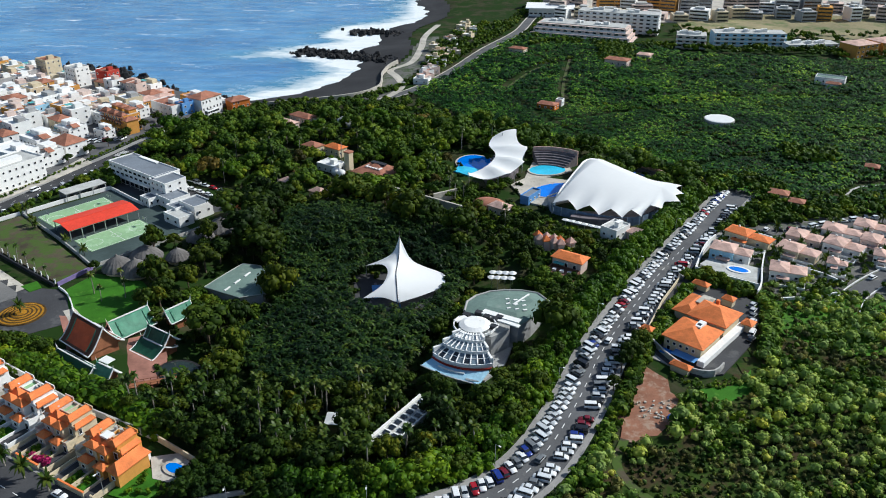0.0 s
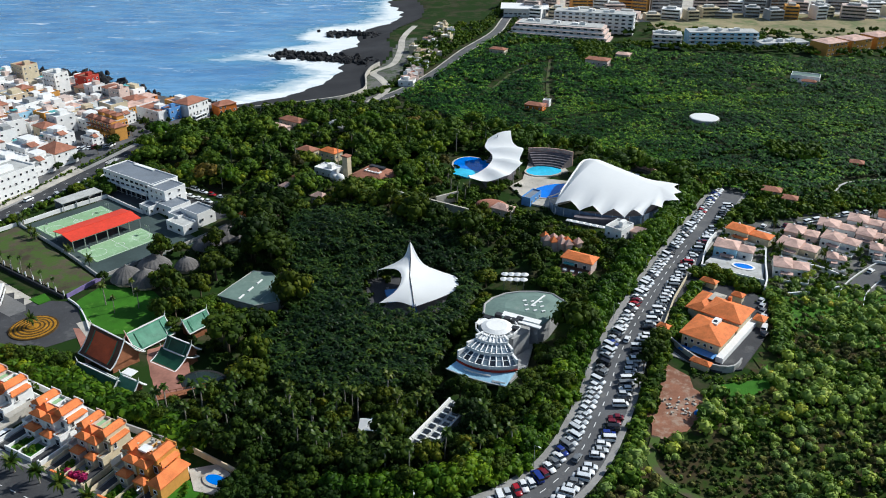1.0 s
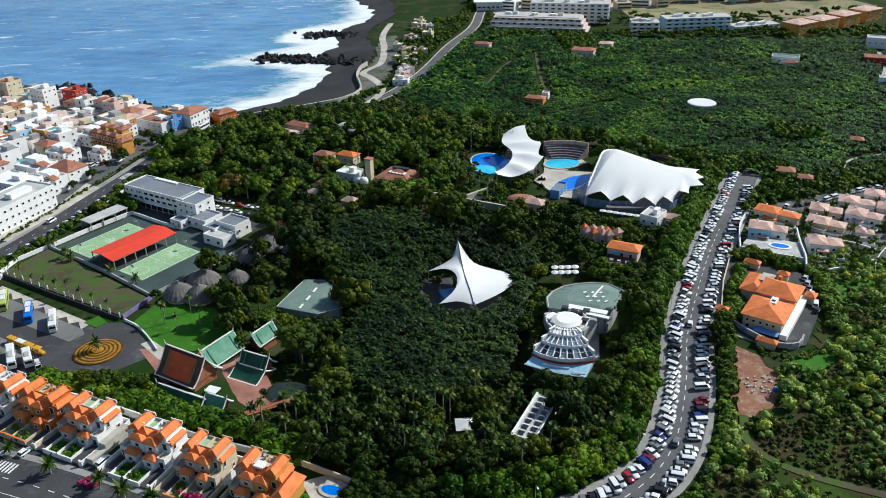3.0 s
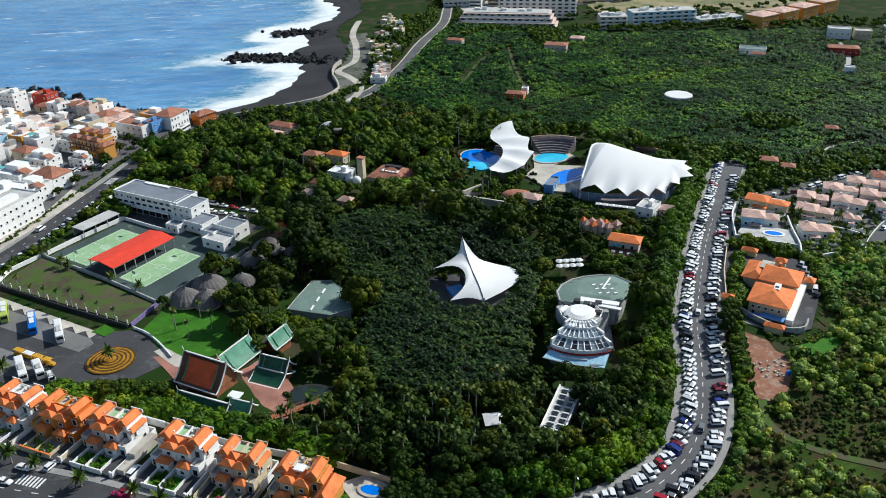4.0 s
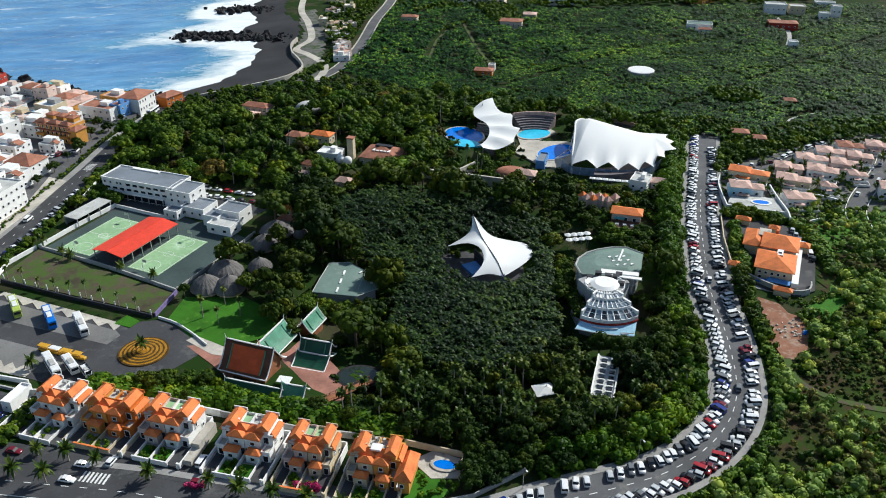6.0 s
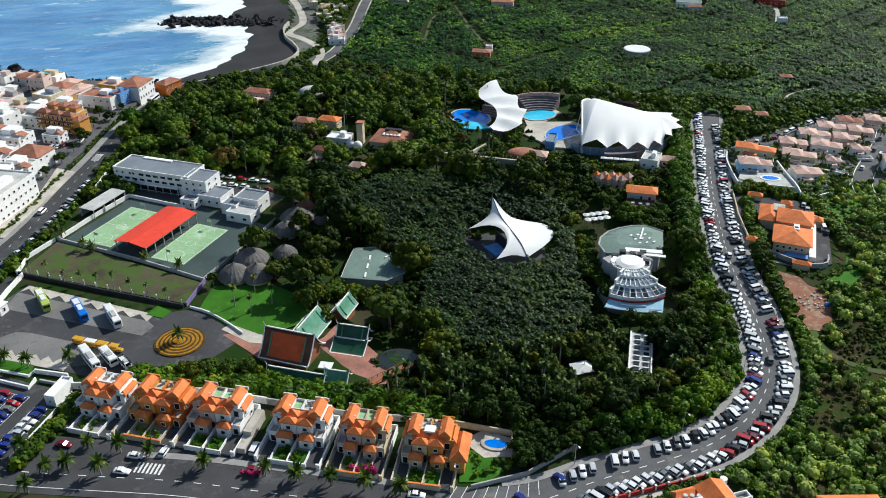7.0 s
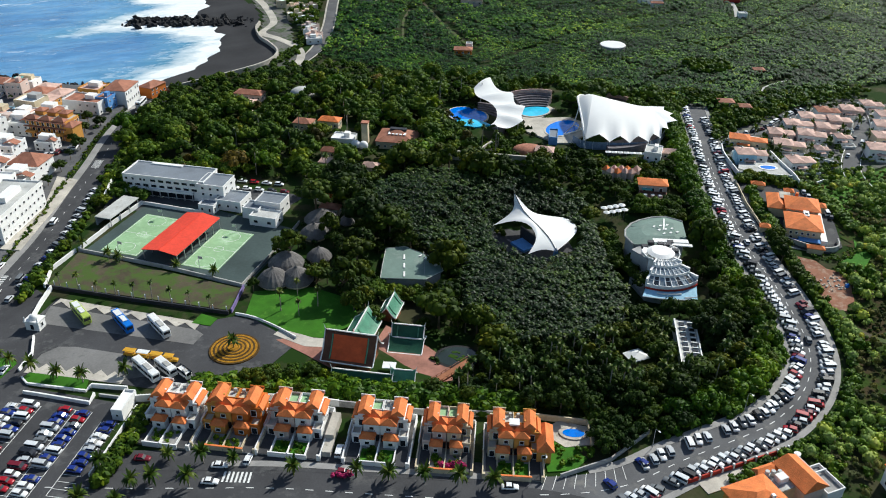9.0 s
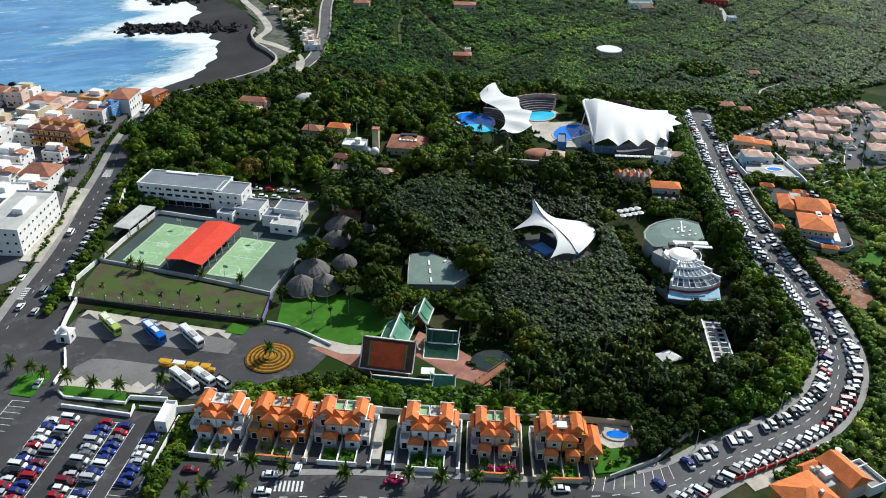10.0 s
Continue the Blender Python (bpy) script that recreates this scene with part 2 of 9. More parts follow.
# greens of single trees, darker than leaf_wood to colour in their shaded side
G["leaf_tree"] = foliage("leaf_tree", [(0.000, (0.0058, 0.0149, 0.00234)), (0.350, (0.0213, 0.0422, 0.00469)), (0.700, (0.0561, 0.0872, 0.00782)), (1.000, (0.155, 0.157, 0.0157))], 0.6, 0.03, 0.45, 0.15, 0.1, rand="object")
G["leaf_wood"] = foliage("leaf_wood", [(0.000, (0.011, 0.0284, 0.00305)), (0.350, (0.0391, 0.0773, 0.00712)), (0.700, (0.0976, 0.153, 0.0112)), (1.000, (0.232, 0.244, 0.0203))], 0.6, 0.13, 0.4, 0.15, 0.1, rand="tint")
# leaf_wood's greens darkened to stand in for shade; dark hillside scrub shares it
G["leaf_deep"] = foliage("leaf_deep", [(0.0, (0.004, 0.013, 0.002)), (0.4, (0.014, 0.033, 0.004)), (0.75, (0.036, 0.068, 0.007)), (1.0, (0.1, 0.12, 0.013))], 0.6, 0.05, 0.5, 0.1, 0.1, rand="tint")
G["leaf_bright"] = foliage("leaf_bright", [(0.000, (0.01944, 0.054, 0.0036)), (0.500, (0.06804, 0.144, 0.0081)), (1.000, (0.1652, 0.243, 0.0162))], 0.5, 0.03, 0.6, 0.25, rand="tint")
G["leaf_palm"] = foliage("leaf_palm", [(0.000, (0.01458, 0.036, 0.0054)), (0.500, (0.04374, 0.081, 0.0108)), (1.000, (0.1166, 0.135, 0.0225))], 0.4, 0.05, 0.6, 0.2)
G["leaf_grove"] = foliage("leaf_grove", [(0.0, (0.0034, 0.0119, 0.00255)), (0.5, (0.0102, 0.0289, 0.00425)), (1.0, (0.051, 0.0892, 0.0136))], 0.5, 0.03, 0.8, 0.1, 0.14, rand="tint")
G["leaf_banana"] = foliage("leaf_banana", [(0.000, (0.003078, 0.01425, 0.0038)), (0.400, (0.009234, 0.0437, 0.0076)), (0.750, (0.03078, 0.09975, 0.01235)), (1.000, (0.1334, 0.2375, 0.0285))], 0.6, 0.03, 0.9, 0.12, 0.1, rand="tint")
G["leaf_young"] = foliage("leaf_young", [(0.000, (0.00661, 0.0315, 0.0036)), (0.400, (0.0248, 0.0855, 0.0072)), (0.750, (0.0578, 0.149, 0.0126)), (1.000, (0.157, 0.261, 0.027))], 0.6, 0.03, 0.9, 0.15, 0.1, rand="tint")
G["leaf_scrub"] = foliage("leaf_scrub", [(0.0, (0.0157, 0.04, 0.0036)), (0.35, (0.0504, 0.105, 0.0081)), (0.7, (0.112, 0.19, 0.018)), (1.0, (0.224, 0.29, 0.045))], 0.6, 0.07, 0.5, 0.15, rand="tint")
G["leaf_pale"] = foliage("leaf_pale", [(0.0, (0.115, 0.187, 0.0248)), (0.5, (0.255, 0.341, 0.0743)), (1.0, (0.434, 0.473, 0.157))], 0.65, 0.08, 0.5, 0.15, rand="tint")
G["leaf_dry"] = foliage("leaf_dry", [(0.0, (0.05, 0.055, 0.018)), (0.5, (0.11, 0.11, 0.035)), (1.0, (0.19, 0.19, 0.06))], 0.8, 0.1, 0.6, 0.1, rand="tint")
G["leaf_rust"] = foliage("leaf_rust", [(0.0, (0.03, 0.03, 0.006)), (0.5, (0.1, 0.075, 0.015)), (1.0, (0.2, 0.14, 0.03))], 0.6, 0.1, 0.6, 0.15, rand="tint")
G["hill_grass"] = surface("hill_grass", (0.035, 0.062, 0.012), 0.95, coarse=0.05, fine=0.8, vary=0.5, bump=0.5, spec=0.05, dirt=(0.055, 0.042, 0.022), dirt_at=0.52)
G["leaf_blossom"] = foliage("leaf_blossom", [(0.0, (0.12, 0.01, 0.05)), (0.5, (0.42, 0.02, 0.12)), (1.0, (0.6, 0.08, 0.2))], 0.6, 0.1, 0.8, 0.2)


def sea_material():
    m, n, l, b = nodes_of("sea_water")
    at = n.new("ShaderNodeAttribute")
    at.attribute_name = "surf"
    deep = ramp(n, l, noise_node(n, l, 0.012, 4, 0.6), [(0.3, (0.075, 0.23, 0.47)), (0.7, (0.16, 0.38, 0.64))])
    swell = ramp(n, l, noise_node(n, l, 0.1, 6, 0.7, squash=(0.3, 1.4, 1, 14)), [(0.36, (0.55, 0.62, 0.7)), (0.62, (1.0, 1.0, 1.0))])
    deep = mixc(n, l, deep, swell, 0.85, "MULTIPLY")
    water = mixc(n, l, deep, (0.07, 0.26, 0.36), at.outputs["Color"])
    long = noise_node(n, l, 0.035, 7, 0.7, squash=(0.6, 1.25, 1, 14))
    fine = noise_node(n, l, 0.16, 5, 0.7, squash=(0.7, 1.2, 1, 14))
    mixed = n.new("ShaderNodeMath")
    mixed.operation = "MULTIPLY_ADD"
    l.new(fine, mixed.inputs[0])
    mixed.inputs[1].default_value = 0.45
    l.new(long, mixed.inputs[2])
    add = n.new("ShaderNodeMath")
    add.operation = "MULTIPLY_ADD"
    sep = n.new("ShaderNodeSeparateColor")
    l.new(at.outputs["Color"], sep.inputs[0])
    l.new(sep.outputs[0], add.inputs[0])
    add.inputs[1].default_value = 0.5
    l.new(mixed.outputs[0], add.inputs[2])
    half = n.new("ShaderNodeMath")
    half.operation = "MULTIPLY"
    l.new(add.outputs[0], half.inputs[0])
    half.inputs[1].default_value = 0.5
    foam = ramp(n, l, half.outputs[0], [(0.46, (0, 0, 0)), (0.52, (0.4, 0.4, 0.4)), (0.62, (0.95, 0.95, 0.95))])
    caps = ramp(n, l, noise_node(n, l, 0.07, 9, 0.72, squash=(0.35, 1.3, 1, 14)), [(0.6, (0, 0, 0)), (0.69, (0.8, 0.8, 0.8))])
    foam = mixc(n, l, foam, caps, 1.0, "LIGHTEN")
    l.new(mixc(n, l, water, (0.78, 0.80, 0.80), foam), b.inputs["Base Color"])
    rg = ramp(n, l, foam, [(0.0, (0.16, 0.16, 0.16)), (1.0, (0.9, 0.9, 0.9))])
    l.new(rg, b.inputs["Roughness"])
    bp = n.new("ShaderNodeBump")
    bp.inputs["Strength"].default_value, bp.inputs["Distance"].default_value = 0.7, 1.2
    l.new(noise_node(n, l, 0.11, 6, 0.65, squash=(0.6, 1.2, 1, 12)), bp.inputs["Height"])
    l.new(bp.outputs[0], b.inputs["Normal"])
    return m


G["sea"] = sea_material()


# ---- building blocks ----
def from_arrays(name, verts, faces, mats, smooth=False, index=None):
    """A mesh from arrays; faces is one array of quads or triangles, or a list of tuples."""
    me = bpy.data.meshes.new(name)
    verts = np.asarray(verts, dtype=np.float32)
    if isinstance(faces, np.ndarray):
        k, cnt = faces.shape[1], faces.shape[0]
        me.vertices.add(len(verts))
        me.vertices.foreach_set("co", verts.ravel())
        me.loops.add(cnt * k)
        me.loops.foreach_set("vertex_index", faces.astype(np.int32).ravel())
        me.polygons.add(cnt)
        me.polygons.foreach_set("loop_start", np.arange(0, cnt * k, k, dtype=np.int32))
        me.update(calc_edges=True)
    else:
        me.from_pydata(verts.tolist(), [], faces)
    for m in mats if isinstance(mats, (list, tuple)) else [mats]:
        me.materials.append(m)
    if index is not None:
        me.polygons.foreach_set("material_index", np.asarray(index, dtype=np.int32))
    if smooth:
        me.polygons.foreach_set("use_smooth", np.ones(len(me.polygons), dtype=bool))
    return me


def mesh_of(name, bm, mat, smooth=False):
    me = bpy.data.meshes.new(name)
    bmesh.ops.recalc_face_normals(bm, faces=bm.faces)
    bm.to_mesh(me)
    bm.free()
    me.materials.append(mat)
    if smooth:
        for p in me.polygons:
            p.use_smooth = True
    return me


def part(name, bm, mat=None, parent=None, label="", smooth=False):
    """Links a bmesh, or a mesh, as one object, under a thing or a part."""
    me = mesh_of(name, bm, mat, smooth) if isinstance(bm, bmesh.types.BMesh) else bm
    ob = new(name, me)
    if parent:
        ob.parent = parent
    return tagged(ob, label)


def thing(name, x, y, z, rot, label, category, group=""):
    ob = new(name)
    ob.empty_display_size = 0.5
    ob.matrix_world = pose(x, y, z, 0, 0, rot)
    return tagged(ob, label, category, group)


def structure(name, me, label, category):
    return tagged(new(name, me), label, category, "", "structure")


def box(bm, cx, cy, z0, sx, sy, sz, rz=0.0, bevel=0.0):
    """A box that stands at height z0; bevel softens its edges."""
    g = bmesh.ops.create_cube(bm, size=1.0, matrix=pose(cx, cy, z0 + sz / 2, 0, 0, rz) @ Matrix.Diagonal((sx, sy, sz, 1)))
    if bevel:
        es = list({e for v in g["verts"] for e in v.link_edges})
        bmesh.ops.bevel(bm, geom=es, offset=bevel, segments=1, affect="EDGES")
    return bm


def one_box(cx, cy, z0, sx, sy, sz, rz=0.0, bevel=0.0):
    return box(bmesh.new(), cx, cy, z0, sx, sy, sz, rz, bevel)


def prism(bm, pts, z0, z1):
    """An upright prism over a plan outline."""
    lo, hi = [bm.verts.new((x, y, z0)) for x, y in pts], [bm.verts.new((x, y, z1)) for x, y in pts]
    bm.faces.new(lo[::-1])
    bm.faces.new(hi)
    for i in range(len(pts)):
        j = (i + 1) % len(pts)
        bm.faces.new((lo[i], lo[j], hi[j], hi[i]))
    return bm


def tube(bm, p, q, r0, r1, seg=8):
    """A tapered round bar from p to q."""
    p, q = Vector(p), Vector(q)
    d = q - p
    m = Matrix.Translation((p + q) / 2) @ d.to_track_quat("Z", "Y").to_matrix().to_4x4()
    bmesh.ops.create_cone(bm, cap_ends=True, segments=seg, radius1=r0, radius2=r1, depth=d.length, matrix=m)
    return bm


def hip(bm, cx, cy, z, w, d, h, ridge=None, rz=0.0, eave=0.25):
    """A hipped tile roof with a thick eave. ridge: its length along the longer side (0: a pyramid)."""
    m = pose(cx, cy, z, 0, 0, rz)
    if ridge is None:
        ridge = abs(w - d)
    r = ridge / 2
    a, b = ((r, 0) if w >= d else (0, r))
    base = [(-w / 2, -d / 2), (w / 2, -d / 2), (w / 2, d / 2), (-w / 2, d / 2)]
    lo = [bm.verts.new(m @ Vector((x, y, 0))) for x, y in base]
    up = [bm.verts.new(m @ Vector((x, y, eave))) for x, y in base]
    bm.faces.new(lo[::-1])
    for i in range(4):
        j = (i + 1) % 4
        bm.faces.new((lo[i], lo[j], up[j], up[i]))
    if ridge < 0.05:
        t = bm.verts.new(m @ Vector((0, 0, h + eave)))
        for i in range(4):
            bm.faces.new((up[i], up[(i + 1) % 4], t))
    else:
        t0, t1 = bm.verts.new(m @ Vector((-a, -b, h + eave))), bm.verts.new(m @ Vector((a, b, h + eave)))
        if w >= d:
            for f in ((up[0], up[1], t1, t0), (up[1], up[2], t1), (up[2], up[3], t0, t1), (up[3], up[0], t0)):
                bm.faces.new(f)
        else:
            for f in ((up[0], up[1], t0), (up[1], up[2], t1, t0), (up[2], up[3], t1), (up[3], up[0], t0, t1)):
                bm.faces.new(f)
    return bm


def gable(bm, cx, cy, z, w, d, h, rz=0.0, thick=0.25):
    """A two-sided roof with its ridge along x, as a solid slab."""
    m = pose(cx, cy, z, 0, 0, rz)
    prof = [(-d / 2, 0), (0, h), (d / 2, 0), (d / 2, thick), (0, h + thick), (-d / 2, thick)]
    ends = [[bm.verts.new(m @ Vector((s * w / 2, y, zz))) for y, zz in prof] for s in (-1, 1)]
    n = len(prof)
    bm.faces.new(ends[0])
    bm.faces.new(ends[1][::-1])
    for i in range(n):
        j = (i + 1) % n
        bm.faces.new((ends[0][j], ends[0][i], ends[1][i], ends[1][j]))
    return bm


def arc_wall(cx, cy, r0, r1, z0, z1, a0, a1, n, squash=1.0):
    """A curved wall or step: a solid arc from radius r0 to r1."""
    bm = bmesh.new()
    rows = []
    for i in range(n + 1):
        a = radians(a0 + (a1 - a0) * i / n)
        c, s = math.cos(a), math.sin(a) * squash
        rows.append([bm.verts.new((cx + r * c, cy + r * s, z)) for r, z in ((r0, z0), (r1, z0), (r1, z1), (r0, z1))])
    for p, q in zip(rows[:-1], rows[1:]):
        for j in range(4):
            bm.faces.new((p[j], p[(j + 1) % 4], q[(j + 1) % 4], q[j]))
    bm.faces.new(rows[0])
    bm.faces.new(rows[-1][::-1])
    bmesh.ops.recalc_face_normals(bm, faces=bm.faces)
    return bm


def smooth_path(pts, step=4.0):
    """A Catmull-Rom path through plan points, sampled about every step metres."""
    P = [np.array(p, float) for p in pts]
    P = [2 * P[0] - P[1]] + P + [2 * P[-1] - P[-2]]
    out = []
    for i in range(1, len(P) - 2):
        a, b, c, d = P[i - 1:i + 3]
        k = max(1, int(np.linalg.norm(c - b) / step))
        for s in range(k):
            u = s / k
            out.append(0.5 * (2 * b + (c - a) * u + (2 * a - 5 * b + 4 * c - d) * u * u + (3 * b - a - 3 * c + d) * u ** 3))
    return np.array(out + [P[-2]])


def offset_path(path, off):
    """The path moved to its left by off (one number, or one for each point)."""
    t = np.gradient(path, axis=0)
    t /= np.linalg.norm(t, axis=1)[:, None]
    return path + np.stack([-t[:, 1], t[:, 0]], 1) * np.reshape(off, (-1, 1))


def at_length(path, s):
    """The point and the heading (degrees) at s metres along a path."""
    seg = np.linalg.norm(np.diff(path, axis=0), axis=1)
    L = np.concatenate([[0], np.cumsum(seg)])
    s = min(max(s, 0), L[-1] - 1e-3)
    i = int(np.searchsorted(L, s, "right") - 1)
    u = (s - L[i]) / seg[i]
    p, d = path[i] * (1 - u) + path[i + 1] * u, path[i + 1] - path[i]
    return p, math.degrees(math.atan2(d[1], d[0]))


def path_length(path):
    return float(np.linalg.norm(np.diff(path, axis=0), axis=1).sum())


def inside(pts, poly):
    """Which of the points lie inside a plan outline."""
    x, y = pts[..., 0], pts[..., 1]
    r = np.zeros(x.shape, bool)
    for i in range(len(poly)):
        (x1, y1), (x2, y2) = poly[i], poly[i - 1]
        with np.errstate(divide="ignore", invalid="ignore"):
            r ^= ((y1 > y) != (y2 > y)) & (x < (x2 - x1) * (y - y1) / (y2 - y1 + 1e-12) + x1)
    return r


def dist_to(pts, path):
    """Each point's distance to a plan path."""
    best = np.full(pts.shape[:-1], 1e9)
    for a, b in zip(path[:-1], path[1:]):
        d = b - a
        u = np.clip(((pts - a) @ d) / (d @ d + 1e-9), 0, 1)
        best = np.minimum(best, np.linalg.norm(pts - a - u[..., None] * d, axis=-1))
    return best


# ---- the lie of the land ----
SEA = -6.0
SHORE = smooth_path([(-1500, 640), (-600, 610), (-420, 600), (-290, 588), (-235, 572), (-190, 535), (-150, 512), (-128, 506), (-104, 517), (-84, 533), (-69, 554), (-59, 578), (-55, 602), (-56, 636), (-60, 655), (-48, 672), (-44, 692), (-48, 712), (-44, 732), (-34, 750), (-19, 768), (-10, 798), (-10, 835), (-22, 878), (-10, 930), (50, 1000), (160, 1100), (300, 1500), (900, 2900)], 8)
LAND = [tuple(p) for p in SHORE] + [(4000, 2900), (4000, -1500), (-1500, -1500)]


def smoothstep(x, a, b):
    u = np.clip((x - a) / (b - a), 0, 1)
    return u * u * (3 - 2 * u)


def lie(x, y):
    """The height of the ground."""
    x, y = np.asarray(x, float), np.asarray(y, float)
    p = np.stack([x, y], -1)
    near = np.abs(x) < 1600
    d = dist_to(p, SHORE[::2]) * np.where(inside(p, LAND), 1, -1)
    h = (SEA - 3) + 3.2 * smoothstep(d, -25, 2) + 2.6 * smoothstep(d, 0, 30) + 3.2 * smoothstep(d, 15, 95)
    r = np.hypot((x + 30) / 82, (y - 236) / 74)
    h = h - 5.0 * (1 - smoothstep(r, 0.55, 1.0))
    u = (x - 95) * 0.8 - (y - 190) * 0.6
    h = h + 16 * smoothstep(u, -5, 130) * (1 - smoothstep(y, 235, 330)) * smoothstep(x, 60, 110)
    return h


def lie1(x, y):
    return float(lie(np.array([x]), np.array([y]))[0])


def sheet(name, pts, z, mat, label, category, thick=0.12, kind="structure"):
    """A flat paved or planted area with a thin edge, laid on the ground."""
    bm = prism(bmesh.new(), pts, z - thick, z)
    ob = part(name, bm, mat)
    return tagged(ob, label, category, "", kind)


def ribbon(name, path, left, right, mat, label, category, lift=0.05, z=None):
    """A strip along a path, from left to right metres of it, that follows the ground."""
    a, b = offset_path(path, left), offset_path(path, right)
    rows = [a, a * 0.67 + b * 0.33, a * 0.33 + b * 0.67, b]
    n = len(path)
    v = np.concatenate([np.column_stack([r, (lie(r[:, 0], r[:, 1]) if z is None else np.full(n, z)) + lift]) for r in rows])
    f = [(k * n + i, k * n + i + 1, (k + 1) * n + i + 1, (k + 1) * n + i) for k in range(3) for i in range(n - 1)]
    me = from_arrays(name, v, f, mat)
    bm = bmesh.new()
    bm.from_mesh(me)
    bmesh.ops.recalc_face_normals(bm, faces=bm.faces)
    if sum(fc.normal.z for fc in bm.faces) < 0:
        bmesh.ops.reverse_faces(bm, faces=bm.faces)
    bm.to_mesh(me)
    bm.free()
    return structure(name, me, label, category)


def wall_along(name, path, height, thick, mat, label, base=None, category="wall"):
    """A garden wall that follows a path over the ground."""
    a, b = offset_path(path, thick / 2), offset_path(path, -thick / 2)
    n = len(path)
    zg = lie(path[:, 0], path[:, 1]) if base is None else np.full(n, float(base))
    v = np.concatenate([np.column_stack([q, zg + dz]) for q in (a, b) for dz in (-0.5, height)])
    f = []
    for i in range(n - 1):
        j = i + 1
        f += [(i, j, n + j, n + i), (2 * n + j, 2 * n + i, 3 * n + i, 3 * n + j), (n + i, n + j, 3 * n + j, 3 * n + i)]
    f += [(0, n, 3 * n, 2 * n), (n - 1, 3 * n - 1, 4 * n - 1, 2 * n - 1)]
    return structure(name, from_arrays(name, v, f, mat), label, category)


def axis(lo, a, b, hi, fine, grow=1.35):
    """Coordinates that are dense from a to b and spread outwards."""
    mid = list(np.arange(a, b + fine, fine))
    s, out = fine, []
    x = mid[-1]
    while x < hi:
        s *= grow
        x += s
        out.append(x)
    s, x, pre = fine, mid[0], []
    while x > lo:
        s *= grow
        x -= s
        pre.append(x)
    return np.array(pre[::-1] + mid + out)


def grid_mesh(name, xs, ys, zf, mat, smooth=True):
    X, Y = np.meshgrid(xs, ys)
    Z = zf(X, Y)
    v = np.stack([X, Y, Z], -1).reshape(-1, 3)
    nx, ny = len(xs), len(ys)
    i = (np.arange(ny - 1)[:, None] * nx + np.arange(nx - 1)[None]).ravel()
    return from_arrays(name, v, np.stack([i, i + 1, i + nx + 1, i + nx], 1), mat, smooth), v


def terrain_patch(name, poly, mat, label, category, lift=0.12, step=3.0):
    """A planted or paved area that follows the ground."""
    P = np.array(poly, float)
    xs, ys = np.arange(P[:, 0].min(), P[:, 0].max() + step, step), np.arange(P[:, 1].min(), P[:, 1].max() + step, step)
    X, Y = np.meshgrid(xs, ys)
    v = np.stack([X, Y, lie(X, Y) + lift], -1).reshape(-1, 3)
    nx, ny = len(xs), len(ys)
    i = (np.arange(ny - 1)[:, None] * nx + np.arange(nx - 1)[None]).ravel()
    f = np.stack([i, i + 1, i + nx + 1, i + nx], 1)
    f = f[inside(v[f][:, :, :2].mean(1), poly)]
    return structure(name, from_arrays(name, v, f, mat, True), label, category)


# ground and sea
_gx, _gy = axis(-3500, -420, 480, 3800, 7), axis(-1400, 90, 860, 3600, 7)
_me, _ = grid_mesh("ground", _gx, _gy, lie, G["soil"])
structure("ground", _me, "dark soil and undergrowth of a coastal plain", "ground")
_sx, _sy = axis(-3500, -420, 120, 300, 5), axis(420, 470, 900, 3600, 5)
_me, _v = grid_mesh("sea", _sx, _sy, lambda X, Y: np.full(X.shape, SEA) + 0.25 * np.sin(X * 0.12 + Y * 0.31) + 0.2 * np.sin(Y * 0.23 - X * 0.05), G["sea"])
_d = dist_to(_v[:, :2], SHORE[::2])
_open = smoothstep(_v[:, 0], -170, -115) * (1 - smoothstep(_v[:, 1], 800, 960))
_reef = dist_to(_v[:, :2], np.array([(-112.0, 654), (-60, 634), (-45, 625)]))
_reef2 = dist_to(_v[:, :2], np.array([(-78.0, 724), (-40, 716)]))
_surf = np.exp(-_d / 9) * 0.8 + _open * np.clip(1.25 - _d / 46, 0, 1) + 1.0 * np.exp(-(_reef / 25) ** 2) + 1.05 * np.exp(-(_reef2 / 30) ** 2) + 0.55 * np.exp(-(((_v[:, 0] + 150) / 30) ** 2 + ((_v[:, 1] - 640) / 14) ** 2))
_surf = np.clip(_surf, 0, 1.1).astype(np.float32)
_at = _me.color_attributes.new("surf", "FLOAT_COLOR", "POINT")
_at.data.foreach_set("color", np.stack([_surf, _surf, _surf, np.ones_like(_surf)], 1).ravel())
structure("water", _me, "blue sea with white surf rolling in", "sea")

# black sand beaches
_k = [i for i, p in enumerate(SHORE) if -132 < p[0] < 10 and 500 < p[1] < 900]
_bp = SHORE[_k[0]:_k[-1] + 1]
_bp = smooth_path(offset_path(_bp, 11)[::2], 5)
terrain_patch("beach", [tuple(p) for p in _bp] + [(0, 880), (8, 830), (2, 780), (-14, 750), (-24, 720), (-28, 690), (-24, 650), (-27, 625), (-33, 602), (-39, 590), (-42, 568), (-41, 548), (-42, 528), (-53, 512), (-72, 503), (-95, 497), (-118, 493)], G["black_sand"], "black volcanic sand beach beside the surf", "beach", 0.55, 2.5)
terrain_patch("beach_plaza", [(-56, 508), (-42, 524), (-40, 548), (-41, 568), (-37, 588), (-31, 602), (-24, 625), (-22, 660), (-12, 690), (-4, 690), (-8, 640), (-12, 600), (-22, 560), (-30, 520), (-42, 500)], G["dark_paving"], "grey paved terraces above the beach", "pavement", 0.35, 2.5)

